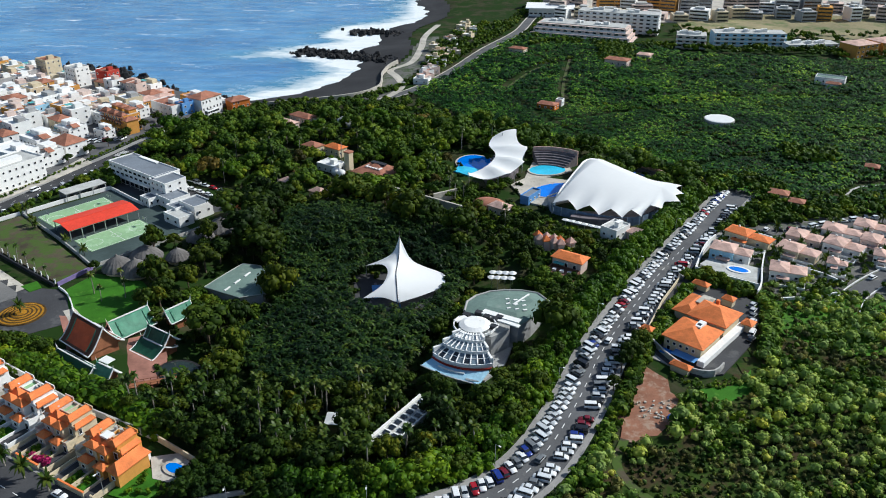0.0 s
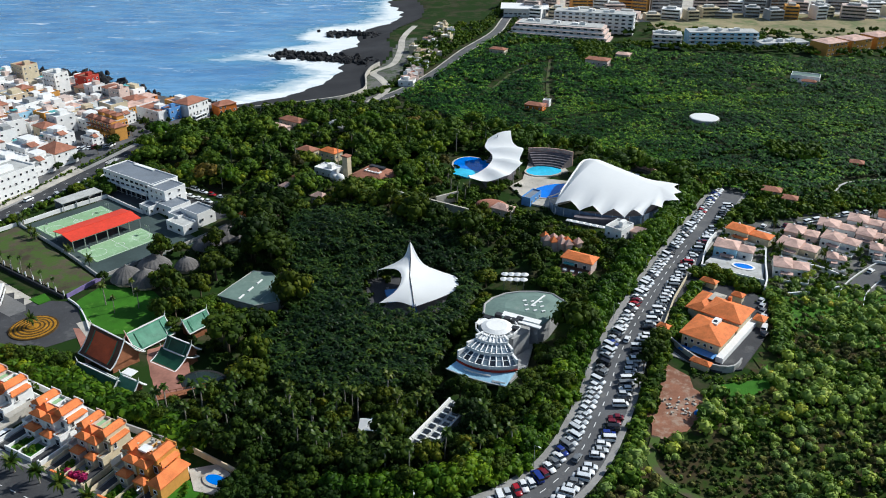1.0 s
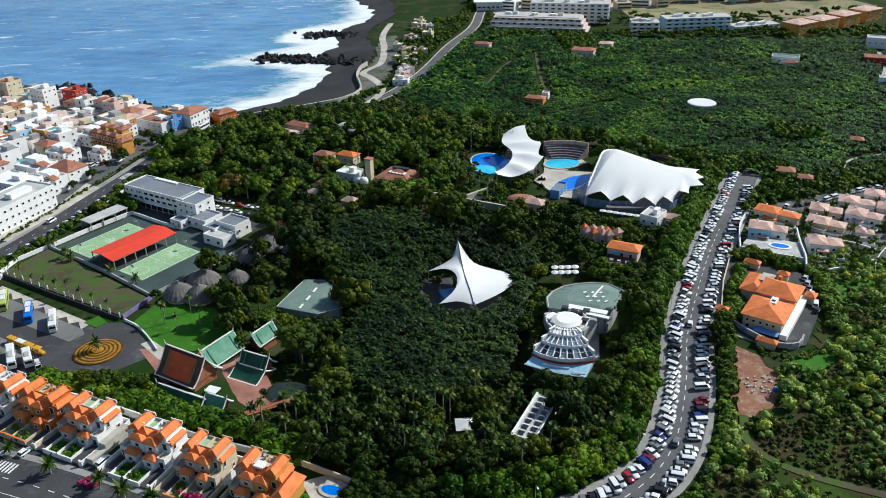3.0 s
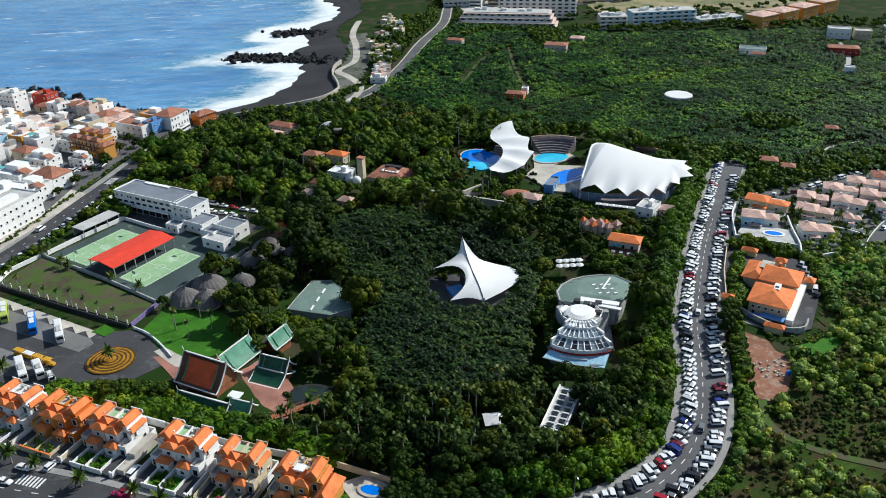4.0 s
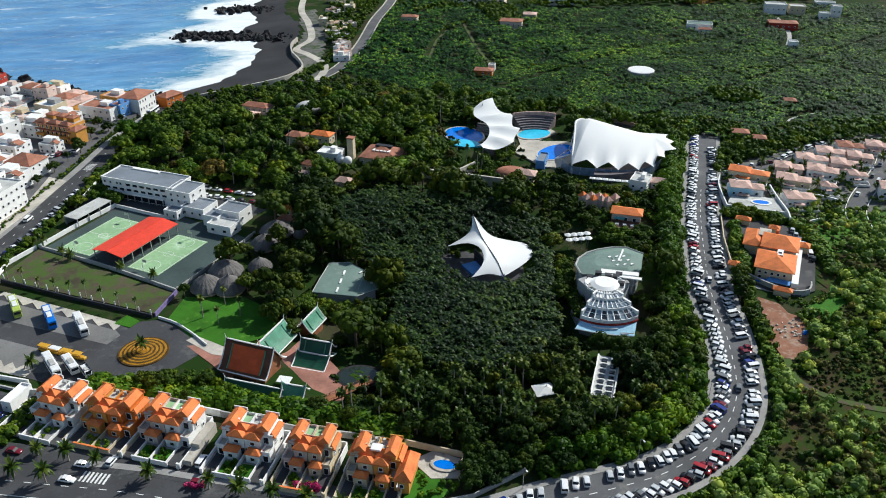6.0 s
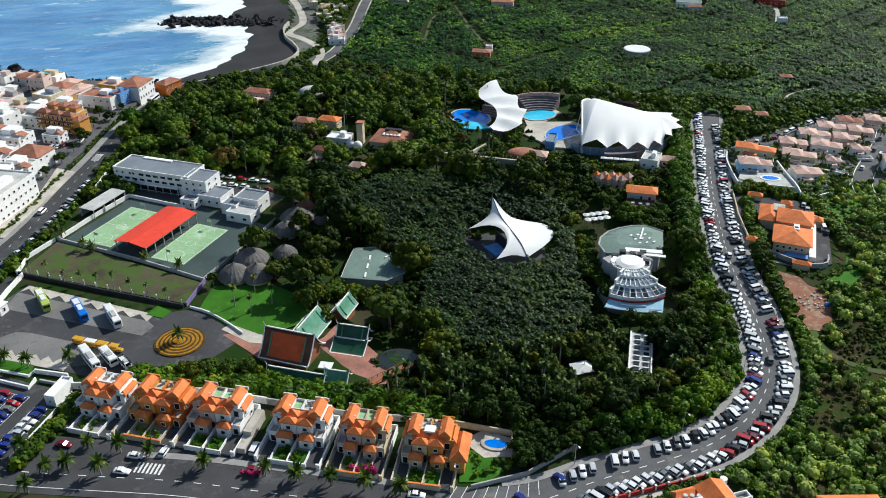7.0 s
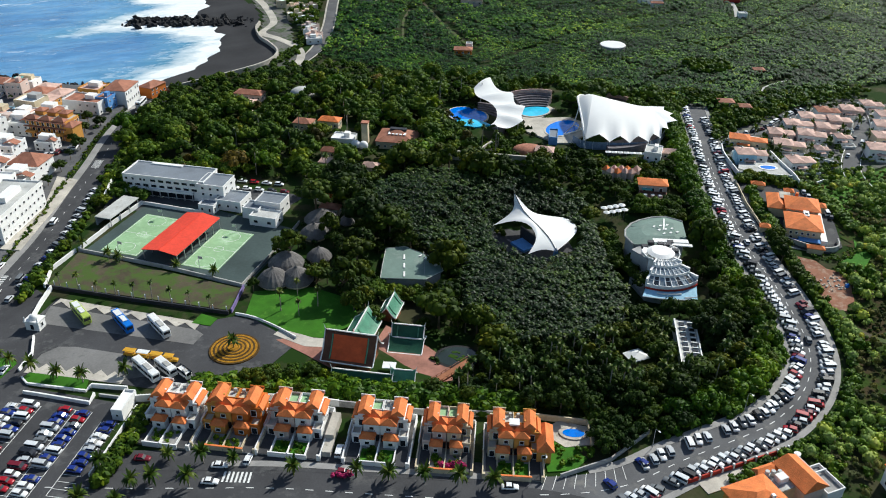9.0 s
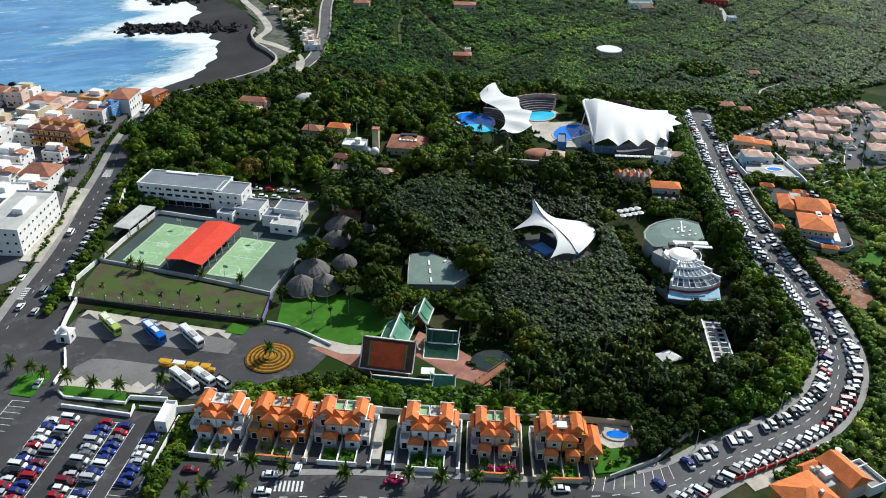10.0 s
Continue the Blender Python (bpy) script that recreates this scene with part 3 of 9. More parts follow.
# ---- roads ----
MAIN = smooth_path([(-112, 162), (-88, 148), (-67, 141), (-46, 141.5), (-22, 141.5), (-10, 143), (4, 148), (17, 157), (27.5, 170), (39, 192), (49, 215), (62, 238.5), (81, 270), (106, 307), (128, 340), (137, 352)], 3)
LOW = smooth_path([(-235, 226), (-205, 207), (-186, 197), (-165, 187), (-146, 178), (-126, 166.5), (-108, 156), (-92, 146), (-80, 136), (-70, 122)], 3)
WEST = smooth_path([(-262, 205), (-238, 240), (-216, 280), (-202, 308), (-187, 337), (-173, 371), (-162, 397), (-150, 428), (-141, 449), (-131, 470), (-112, 496)], 4)
EAST = smooth_path([(-40, 500), (-18, 525), (6, 570), (32, 632), (62, 696), (80, 760), (110, 860)], 6)
ribbon("road", MAIN, 6.5, -6.5, G["old_asphalt"], "grey asphalt road lined with parked cars", "road", 0.06)
ribbon("road", LOW, 6.5, -6.5, G["asphalt"], "dark asphalt street below terraced houses", "road", 0.09)
ribbon("road", WEST, 4.4, -7.2, G["asphalt"], "asphalt road along the village edge", "road", 0.06)
ribbon("road", EAST, 3.5, -3.5, G["old_asphalt"], "grey coastal road with pale kerbs", "road", 0.08)
ribbon("pavement", MAIN[8:], -6.4, -8.2, G["paving"], "grey pavement beside the parked cars", "pavement", 0.16)
ribbon("pavement", MAIN[14:], 8.6, 6.4, G["paving"], "grey pavement under the park hedge", "pavement", 0.16)
ribbon("pavement", EAST, 4.6, 3.4, G["pale_paving"], "pale pavement along the coastal road", "pavement", 0.2)
ribbon("pavement", EAST, -3.4, -4.4, G["pale_paving"], "pale kerb along the coastal road", "pavement", 0.2)
ribbon("pavement", WEST[4:], 7.6, 4.3, G["paving"], "pale pavement along the village road", "pavement", 0.18)
ribbon("apron", LOW[15:-10], 13.5, 6.3, G["asphalt"], "dark asphalt parking strip before the houses", "road", 0.13)
ribbon("pavement", LOW[27:-12], 9.6, 7.6, G["paving"], "grey pavement in front of the terraced houses", "pavement", 0.2)


def dashes(path, off, s0, s1, step, length, width, lift=0.11):
    """Road markings: short painted bars along a path, as one sheet."""
    bm = bmesh.new()
    p = offset_path(path, off)
    s = s0
    while s < min(s1, path_length(p)):
        (x, y), a = at_length(p, s)
        box(bm, x, y, lie1(x, y) + lift - 0.02, length, width, 0.03, a)
        s += step
    return structure("road_marking", mesh_of("road_marking", bm, G["road_paint"]), "white painted road markings on asphalt", "road marking")


dashes(MAIN, 0.4, 30, 290, 5.2, 2.2, 0.22)
dashes(LOW, 0.3, 30, 165, 5.0, 2.0, 0.22, 0.15)
dashes(LOW, -4.4, 30, 165, 2.5, 2.5, 0.18, 0.15)
dashes(WEST, 0.8, 10, 330, 7.0, 1.6, 0.14)


# ---- windows, doors and plain houses ----
def window_mesh(name, w, h, frame_mat=None):
    """A window: a frame of four bars with dark glass set back in it. It hangs on the wall's face, looking to -y."""
    bm = bmesh.new()
    t = min(0.12, w * 0.1)
    for cx, z0, sx, sz in ((0, -h / 2, w, t), (0, h / 2 - t, w, t), (-w / 2 + t / 2, -h / 2, t, h), (w / 2 - t / 2, -h / 2, t, h)):
        box(bm, cx, -0.04, z0, sx, 0.14, sz)
    k = len(bm.faces)
    box(bm, 0, 0.0, -h / 2 + t * 0.5, w - t, 0.06, h - t)
    me = bpy.data.meshes.new(name)
    bmesh.ops.recalc_face_normals(bm, faces=bm.faces)
    bm.faces.ensure_lookup_table()
    for f in bm.faces[k:]:
        f.material_index = 1
    bm.to_mesh(me)
    bm.free()
    me.materials.append(frame_mat or G["white_wall"])
    me.materials.append(G["glass_dark"])
    return me


WIN = {k: window_mesh("window", *k) for k in ((1.2, 1.2), (1.0, 1.6), (1.8, 1.3), (2.6, 1.3), (0.8, 0.8), (1.4, 2.1), (3.2, 1.5))}
DOOR = window_mesh("door", 1.1, 2.2, G["timber"])


def hang(parent, me, x, y, z, rot=0.0, name="window", label=""):
    ob = new(name, me)
    ob.parent = parent
    ob.matrix_basis = pose(x, y, z, 0, 0, rot)
    return tagged(ob, label)


SILL = mesh_of("sill", one_box(0, -0.16, -0.08, 1.5, 0.3, 0.12), G["concrete"])


def with_sill(win, drop):
    o = new("sill", SILL)
    o.parent = win
    o.matrix_basis = pose(0, 0, -drop)
    return win


def facade(parent, w, d, floors, z0, storey, size, step, sides="fr", skip=0.0, seed=1):
    """Windows floor by floor on the front (f), right (r), left (l) or back (b) of a block of w by d."""
    rr = random.Random(seed)
    for k in range(floors):
        z = z0 + storey * (k + 0.55)
        for s in sides:
            run = w if s in "fb" else d
            n = max(1, int(run / step))
            for i in range(n):
                if rr.random() < skip:
                    continue
                u = (i + 0.5) * run / n - run / 2
                x, y, r = {"f": (u, -d / 2, 0), "b": (-u, d / 2, 180), "r": (w / 2, u, 90), "l": (-w / 2, -u, -90)}[s]
                hang(parent, WIN[size], x, y, z, r)


def parapet(bm, w, d, z, h=0.7, t=0.25, cx=0.0, cy=0.0):
    for x, y, sx, sy in ((0, -d / 2 + t / 2, w, t), (0, d / 2 - t / 2, w, t), (-w / 2 + t / 2, 0, t, d - 2 * t), (w / 2 - t / 2, 0, t, d - 2 * t)):
        box(bm, cx + x, cy + y, z, sx, sy, h)
    return bm


def block(name, x, y, z, rot, w, d, h, wall, roof, label, category="building", group="", floors=2, size=(1.2, 1.2), step=3.2, sides="fr", tiled=0.0, skip=0.1, seed=1, extra=True):
    """A plastered block: walls, a flat roof behind a parapet or a hipped tile roof, windows, and a stair hut or tank on top."""
    t = thing(name, x, y, z, rot, label, category, group)
    part("wall", one_box(0, 0, -2.0, w, d, h + 2.0), wall, t)
    rr = random.Random(seed)
    if tiled:
        part("roof", hip(bmesh.new(), 0, 0, h + 0.003, w + 0.8, d + 0.8, tiled), roof, t)
    else:
        part("roof", one_box(0, 0, h + 0.004, w - 0.5, d - 0.5, 0.12), roof, t)
        part("parapet", parapet(bmesh.new(), w, d, h + 0.002), wall, t)
        if extra:
            a, b = w * rr.uniform(0.22, 0.38), d * rr.uniform(0.22, 0.38)
            part("stair_hut", one_box(rr.uniform(-0.25, 0.25) * w, rr.uniform(0.0, 0.28) * d, h + 0.1, a, b, rr.uniform(1.8, 2.6)), wall, t)
            if rr.random() < 0.3:
                bm = bmesh.new()
                bmesh.ops.create_cone(bm, cap_ends=True, segments=12, radius1=0.6, radius2=0.6, depth=1.3, matrix=pose(rr.uniform(-0.3, 0.3) * w, -0.2 * d, h + 0.8))
                part("water_tank", bm, G["light_roof"], t)
    facade(t, w, d, floors, 0.0, h / floors, size, step, sides, skip, seed)
    return t


# ---- school, sports courts and sheds ----
def school():
    t = thing("school_building", -138.0, 357.0, 0.0, -38.0, "white three-storey school with a grey flat roof", "school")
    part("wall", one_box(0, 1, -1, 36, 13, 9.6), G["white_wall"], t)
    part("roof", one_box(0, 1, 8.604, 35.2, 12.2, 0.15), G["grey_roof"], t)
    part("parapet", parapet(bmesh.new(), 36.3, 13.3, 8.602, 0.55, 0.35, 0, 1), G["white_wall"], t)
    part("stair_tower", one_box(-4, 6.6, 8.7, 14, 1.6, 0.5), G["white_wall"], t)
    part("wing", one_box(21.5, -1.5, -1, 11.5, 11.0, 9.3), G["white_wall"], t)
    part("wing_roof", one_box(21.5, -1.5, 8.31, 10.7, 10.2, 0.12), G["grey_roof"], t)
    part("wing_parapet", parapet(bmesh.new(), 11.7, 11.2, 8.305, 0.5, 0.3, 21.5, -1.5), G["white_wall"], t)
    part("gallery", one_box(-2, -6.0, 2.9, 30, 1.2, 0.9), G["white_wall"], t)
    for i in range(9):
        part("pillar", one_box(-16 + i * 3.6, -6.3, -1, 0.35, 0.35, 3.9), G["grey_wall"], t)
        hang(t, WIN[(2.6, 1.3)], -15.2 + i * 3.6, -5.53, 4.7, 0)
    for i, x in enumerate((-16.4, -13.5, -10, -8.3, -4.5, -1, 2.5, 6, 9.5, 13)):
        hang(t, WIN[(2.6, 1.3) if i > 3 else (1.2, 1.2)], x, -5.53, 7.1, 0)
    part("ground_floor_glass", one_box(-2, -5.56, 0.3, 30, 0.1, 2.3), G["glass_dark"], t)
    for z in (1.7, 4.4, 7.0):
        for x in (18.2, 21.5, 24.8):
            hang(t, WIN[(1.2, 1.2)], x, -7.03, z, 0)
        for y in (-4.5, 0.5):
            hang(t, WIN[(1.2, 1.2)], 27.28, y, z, 90)
    return t


school()
_a = block("annex", -117.5, 333.5, 0, -40, 11, 10, 4.0, G["white_wall"], G["grey_roof"], "low white school annex with a grey roof", "annex", floors=1, step=3, extra=False)
_a = block("annex", -104.5, 322.5, 0, -40, 11, 9, 5.5, G["white_wall"], G["grey_roof"], "white two-level school annex behind low wings", "annex", floors=1, step=3.5, extra=False)
_a = block("annex", -109.5, 314.0, 0, -40, 11, 7, 3.6, G["white_wall"], G["light_roof"], "low white school wing with two dark windows", "annex", floors=1, size=(1.8, 1.3), step=5, extra=False)
_a = block("annex", -112, 322, 0, -40, 7, 7, 4.2, G["white_wall"], G["grey_roof"], "small white school wing with a flat roof", "annex", floors=1, step=4, extra=False)
_a = block("kiosk", -127.5, 333.0, 0, -40, 6.5, 5.5, 3.4, G["white_wall"], G["grey_roof"], "small white pavilion with a dark roof", "kiosk", floors=1, size=(1.0, 1.6), step=2.4, extra=False)


def open_shed(x, y, rot, w, d, h):
    t = thing("shed", x, y, 0, rot, "long open shed with a grey sheet roof", "shed")
    part("roof", one_box(0, 0, h, w, d, 0.3), G["light_roof"], t)
    for sx in (-1, 1):
        for i in range(4):
            part("post", one_box(sx * (w / 2 - 0.4), -d / 2 + 0.5 + i * (d - 1) / 3, 0, 0.3, 0.3, h), G["grey_wall"], t)
    part("back_wall", one_box(-w / 2 + 0.1, 0, 0, 0.2, d - 0.4, h - 0.02), G["grey_wall"], t)
    return t


open_shed(-161, 344, -42, 7, 19, 3.6)

sheet("yard", [(-176, 321), (-129, 272), (-100, 303), (-116, 322), (-128, 336), (-148, 351)], 0.1, G["court_dark"], "dark green sports yard", "yard")


def court(x, y, rot, w, d, lines):
    t = thing("sports_court", x, y, 0.1, rot, "light green hard court with white lines", "sports court", "school courts")
    part("surface", one_box(0, 0, 0.0, w, d, 0.05), G["court_green"], t)
    z, lw = 0.052, 0.16
    for cx, cy, sx, sy in ((0, -d / 2 + 0.6, w - 1.0, lw), (0, d / 2 - 0.6, w - 1.0, lw), (-w / 2 + 0.5, 0, lw, d - 1.2), (w / 2 - 0.5, 0, lw, d - 1.2), (0, 0, w - 1.0, lw)):
        part("line", one_box(cx, cy, z, sx, sy, 0.012), G["road_paint"], t)
    for cy, r in ((0, 1.8), (-d / 2 + 4.5, 3.4), (d / 2 - 4.5, 3.4)):
        bm = bmesh.new()
        for i in range(24):
            a = 2 * math.pi * i / 24
            box(bm, r * math.cos(a), cy + r * math.sin(a), z, 0.14, r * 0.27, 0.012, math.degrees(a))
        part("circle_line", bm, G["road_paint"], t)
    for s in (-1, 1):
        bm = bmesh.new()
        tube(bm, (0, s * (d / 2 - 0.4), 0), (0, s * (d / 2 - 0.4), 3.4), 0.09, 0.09, 6)
        tube(bm, (0, s * (d / 2 - 0.4), 3.2), (0, s * (d / 2 - 1.5), 3.4), 0.07, 0.07, 6)
        box(bm, 0, s * (d / 2 - 1.6), 2.9, 1.8, 0.08, 1.1)
        part("basket_stand", bm, G["steel"], t)


court(-131.3, 301.2, -42.5, 14.5, 28, 1)
court(-155.2, 324.6, -42.5, 15, 29.5, 1)


def canopy():
    t = thing("court_canopy", -142.2, 311.0, 0.1, -43.5, "open hall with a red sheet metal gable roof", "canopy")
    bm = bmesh.new()
    for s in (-1, 1):
        v = [bm.verts.new(p) for p in ((s * 7.3, -15, 4.3), (0, -15, 5.3), (0, 15, 5.3), (s * 7.3, 15, 4.3))]
        u = [bm.verts.new(p) for p in ((s * 7.3, -15, 4.45), (0, -15, 5.45), (0, 15, 5.45), (s * 7.3, 15, 4.45))]
        bm.faces.new(v)
        bm.faces.new(u[::-1])
        for i in range(4):
            bm.faces.new((v[i], u[i], u[(i + 1) % 4], v[(i + 1) % 4]))
    part("roof", bm, G["red_sheet"], t)
    part("ridge_cap", one_box(0, 0, 5.44, 0.5, 30, 0.1), G["red_sheet"], t)
    for s in (-1, 1):
        for i in range(7):
            part("post", one_box(s * 6.9, -14.4 + i * 4.8, 0, 0.3, 0.3, 4.5), G["steel"], t)
        part("beam", one_box(s * 7.0, 0, 4.0, 0.25, 29.6, 0.3), G["steel"], t)
    part("floor_slab", one_box(0, 0, 0.0, 14.4, 29.8, 0.06), G["court_dark"], t)


canopy()
_P = lambda *p: np.array(p, float)
wall_along("court_wall", smooth_path([(-178, 321), (-152, 296), (-130, 272.5)], 4), 1.5, 0.5, G["concrete"], "concrete retaining wall below the courts")
wall_along("court_wall", _P((-178, 321), (-165, 336), (-151, 350)), 1.8, 0.4, G["white_wall"], "white wall beside the courts")
wall_along("court_wall", _P((-151, 350), (-138, 338), (-130, 331)), 1.6, 0.4, G["white_wall"], "white wall between courts and school")
wall_along("court_wall", _P((-130, 272.5), (-108, 296), (-98, 308)), 1.4, 0.3, G["concrete"], "grey wall beside the park huts")
wall_along("lane_wall", _P((-164, 362), (-153, 395)), 2.0, 0.5, G["white_wall"], "white wall along the school lane")
sheet("lane", [(-166, 352), (-158, 347), (-100, 322), (-88, 330), (-140, 372), (-152, 396)], 0.04, G["asphalt"], "dark asphalt school yard", "yard")
sheet("grass_strip", [(-163, 366), (-157, 360), (-149, 380), (-153, 392)], 0.12, G["lawn"], "strip of green lawn beside the school", "lawn")

# fallow field below the courts
sheet("field", [(-190, 301), (-137, 259.5), (-130.5, 271), (-178, 320)], 0.5, G["dry_field"], "fallow field with dry weeds", "field", 0.6)
wall_along("field_wall", _P((-190.5, 300), (-165, 279), (-138, 258)), 1.4, 0.5, G["dark_metal"], "dark wall below the fallow field")
wall_along("field_wall", _P((-137, 258.5), (-129.5, 271.5)), 1.6, 0.4, G["lilac_wall"], "lilac painted wall beside the park gate")
wall_along("field_wall", _P((-191, 300), (-188, 311), (-179, 321)), 1.6, 0.5, G["white_wall"], "white wall along the road")


# ---- bus station with its roundabout ----
sheet("bus_station", [(-199, 277), (-188, 291), (-150, 258), (-136, 256), (-124, 244), (-125, 232), (-134, 226), (-152, 224), (-168, 231), (-200, 256)], 0.11, G["asphalt"], "dark asphalt bus station", "bus station")


sheet("forecourt", [(-240, 236), (-225, 264), (-212, 289), (-199, 310), (-192, 297), (-195.5, 281), (-198, 262), (-199, 246), (-222, 240)], 0.085, G["asphalt"], "dark asphalt junction before the bus station", "road")


def bus_bays(x0, y0, x1, y1, n, depth, side, back=4.2):
    """A saw-toothed row of pale paved bays."""
    pts, L = [], math.hypot(x1 - x0, y1 - y0)
    ux, uy = (x1 - x0) / L, (y1 - y0) / L
    nx, ny = -uy * side, ux * side
    for i in range(n):
        s = L * i / n
        pts += [(x0 + ux * s, y0 + uy * s), (x0 + ux * (s + L / n * 0.25) + nx * depth, y0 + uy * (s + L / n * 0.25) + ny * depth)]
    pts += [(x1, y1), (x1 + nx * back, y1 + ny * back), (x0 + nx * back, y0 + ny * back)]
    return pts


sheet("bay_island", bus_bays(-189.5, 287.5, -150, 254, 8, 2.6, 1), 0.24, G["pale_paving"], "pale paved saw-toothed bus bays", "pavement", 0.2)
sheet("bay_floor", [(-194, 278.5), (-190, 287.5), (-149.5, 254), (-148, 250.5), (-152, 246.5)], 0.16, G["worn_asphalt"], "grey asphalt of the bus bays", "bus bay")
sheet("bay_floor", [(-197, 257.5), (-194.5, 261), (-189.5, 262.8), (-184.8, 260.5), (-169.9, 248.9), (-160, 241), (-164, 236), (-173, 238), (-197.5, 255)], 0.16, G["worn_asphalt"], "worn grey asphalt of the lower bus bays", "bus bay")
sheet("bay_island", bus_bays(-172, 240.5, -197, 257.8, 7, 2.4, 1, 5.0), 0.24, G["pale_paving"], "pale paved saw-toothed lower bays", "pavement", 0.2)
sheet("grass_strip", [(-199.9, 251.2), (-198.3, 253), (-183, 242.2), (-184.3, 237.6), (-198.8, 248)], 0.3, G["lawn"], "mown green lawn edged in white", "lawn", 0.3)
sheet("grass_strip", [(-213, 256), (-207.6, 251.8), (-201.5, 259.1), (-201.8, 262.2), (-204.8, 264), (-210, 263.5)], 0.3, G["lawn"], "mown green lawn beside the road", "lawn", 0.3)
sheet("grass_strip", [(-150, 258), (-145, 254), (-142, 257), (-146, 262)], 0.3, G["lawn"], "green lawn beside the park gate", "lawn", 0.3)
sheet("grass_strip", [(-199, 302), (-197, 296), (-194.5, 298), (-194, 309), (-196, 312)], 0.3, G["lawn"], "small green traffic island", "lawn", 0.3)
wall_along("station_wall", _P((-196, 281), (-193, 289), (-189, 298)), 1.8, 0.6, G["white_wall"], "white wall beside the gate lodge")
wall_along("station_wall", _P((-201, 255), (-197, 262), (-196, 271)), 1.2, 0.5, G["white_wall"], "low white wall at the station entrance")


def roundabout(x, y):
    t = thing("flower_roundabout", x, y, 0.11, 0, "round bed of gold and dark flowers in rings", "flower bed")
    for i, r in enumerate((7.8, 7.2, 6.5, 5.9, 5.2, 4.6, 3.9, 3.3, 2.6, 2.0)):
        bm = bmesh.new()
        bmesh.ops.create_cone(bm, cap_ends=True, segments=40, radius1=r, radius2=r - 0.12, depth=0.3, matrix=pose(0, 0, 0.15 + i * 0.06))
        part("flower_ring" if i % 2 else "soil_ring", bm, G["flower_gold"] if i % 2 else G["flower_dark"], t)
    return t


roundabout(-141, 238.8)
sheet("lawn", [(-133, 256), (-126, 241), (-115, 233), (-100, 236), (-99, 250), (-108, 262), (-127, 268)], 0.12, G["lawn"], "bright green park lawn", "lawn")
sheet("path", [(-128, 241), (-121, 231), (-112, 226), (-110, 230), (-117, 234), (-125, 243)], 0.2, G["pale_paving"], "pale curved entrance path", "path")
sheet("gate_plaza", [(-128, 238), (-122, 227), (-117, 217), (-108, 222), (-104, 226), (-112, 231), (-122, 237)], 0.15, G["pink_paving"], "reddish paved entrance square", "plaza")
wall_along("park_wall", smooth_path([(-136, 257), (-131, 252), (-126, 244), (-122, 236)], 2), 1.0, 0.4, G["white_wall"], "low white wall round the entrance lawn")


def gate_lodge(x, y, rot):
    t = thing("gate_lodge", x, y, 0.1, rot, "small white domed gate lodge", "gatehouse")
    part("wall", one_box(0, 0, 0, 4.6, 3.6, 3.2), G["white_wall"], t)
    part("cornice", one_box(0, 0, 3.2, 5.2, 4.2, 0.35), G["white_wall"], t)
    bm = bmesh.new()
    bmesh.ops.create_uvsphere(bm, u_segments=16, v_segments=8, radius=1.5, matrix=pose(0, 0, 3.6) @ Matrix.Diagonal((1.1, 0.95, 1.0, 1)))
    part("dome", bm, G["white_wall"], t, smooth=True)
    for s in (-1, 1):
        bm = bmesh.new()
        tube(bm, (s * 2.2, -1.7, 3.5), (s * 2.2, -1.7, 5.0), 0.3, 0.08)
        part("finial", bm, G["white_wall"], t)
    hang(t, WIN[(1.4, 2.1)], 0, -1.83, 1.4, 0)
    hang(t, WIN[(1.0, 1.6)], 2.33, 0, 1.7, 90)


gate_lodge(-195, 276.5, -35)
block("white_container", -175.2, 224.4, 0.1, -33, 3.2, 8.8, 3.0, G["white_wall"], G["white_wall"], "long white flat-roofed service shed", "shed", floors=1, step=4, size=(0.8, 0.8), sides="f", extra=False)

# ---- car park ----
sheet("car_park", [(-255, 225), (-240, 208), (-196, 196), (-188, 204), (-174, 226), (-199, 246), (-212, 258), (-222, 262)], 0.1, G["asphalt"], "dark asphalt car park with white bays", "car park")
wall_along("car_park_wall", _P((-200.4, 251.2), (-199.2, 247.6), (-184.2, 237.0), (-182.6, 239)), 0.8, 0.5, G["white_wall"], "white edging wall round the lawn")
wall_along("car_park_wall", _P((-200.3, 243.6), (-196.3, 240.6), (-183.9, 230.8), (-182.2, 234.4)), 1.3, 0.5, G["white_wall"], "low white ramp wall by the car park")
wall_along("car_park_wall", _P((-182.5, 238.4), (-173.3, 232.7)), 1.5, 0.5, G["white_wall"], "white wall beside the car park ramp")
wall_along("car_park_wall", _P((-181, 233.4), (-175.2, 229.3)), 1.0, 0.5, G["concrete"], "pale kerb wall of the ramp")
wall_along("car_park_wall", _P((-172, 224), (-182, 209), (-187, 202)), 1.2, 0.4, G["white_wall"], "low white wall beside the car park hedge")

# ---- the row of terraced houses ----
WIN_S = WIN[(1.0, 1.6)]


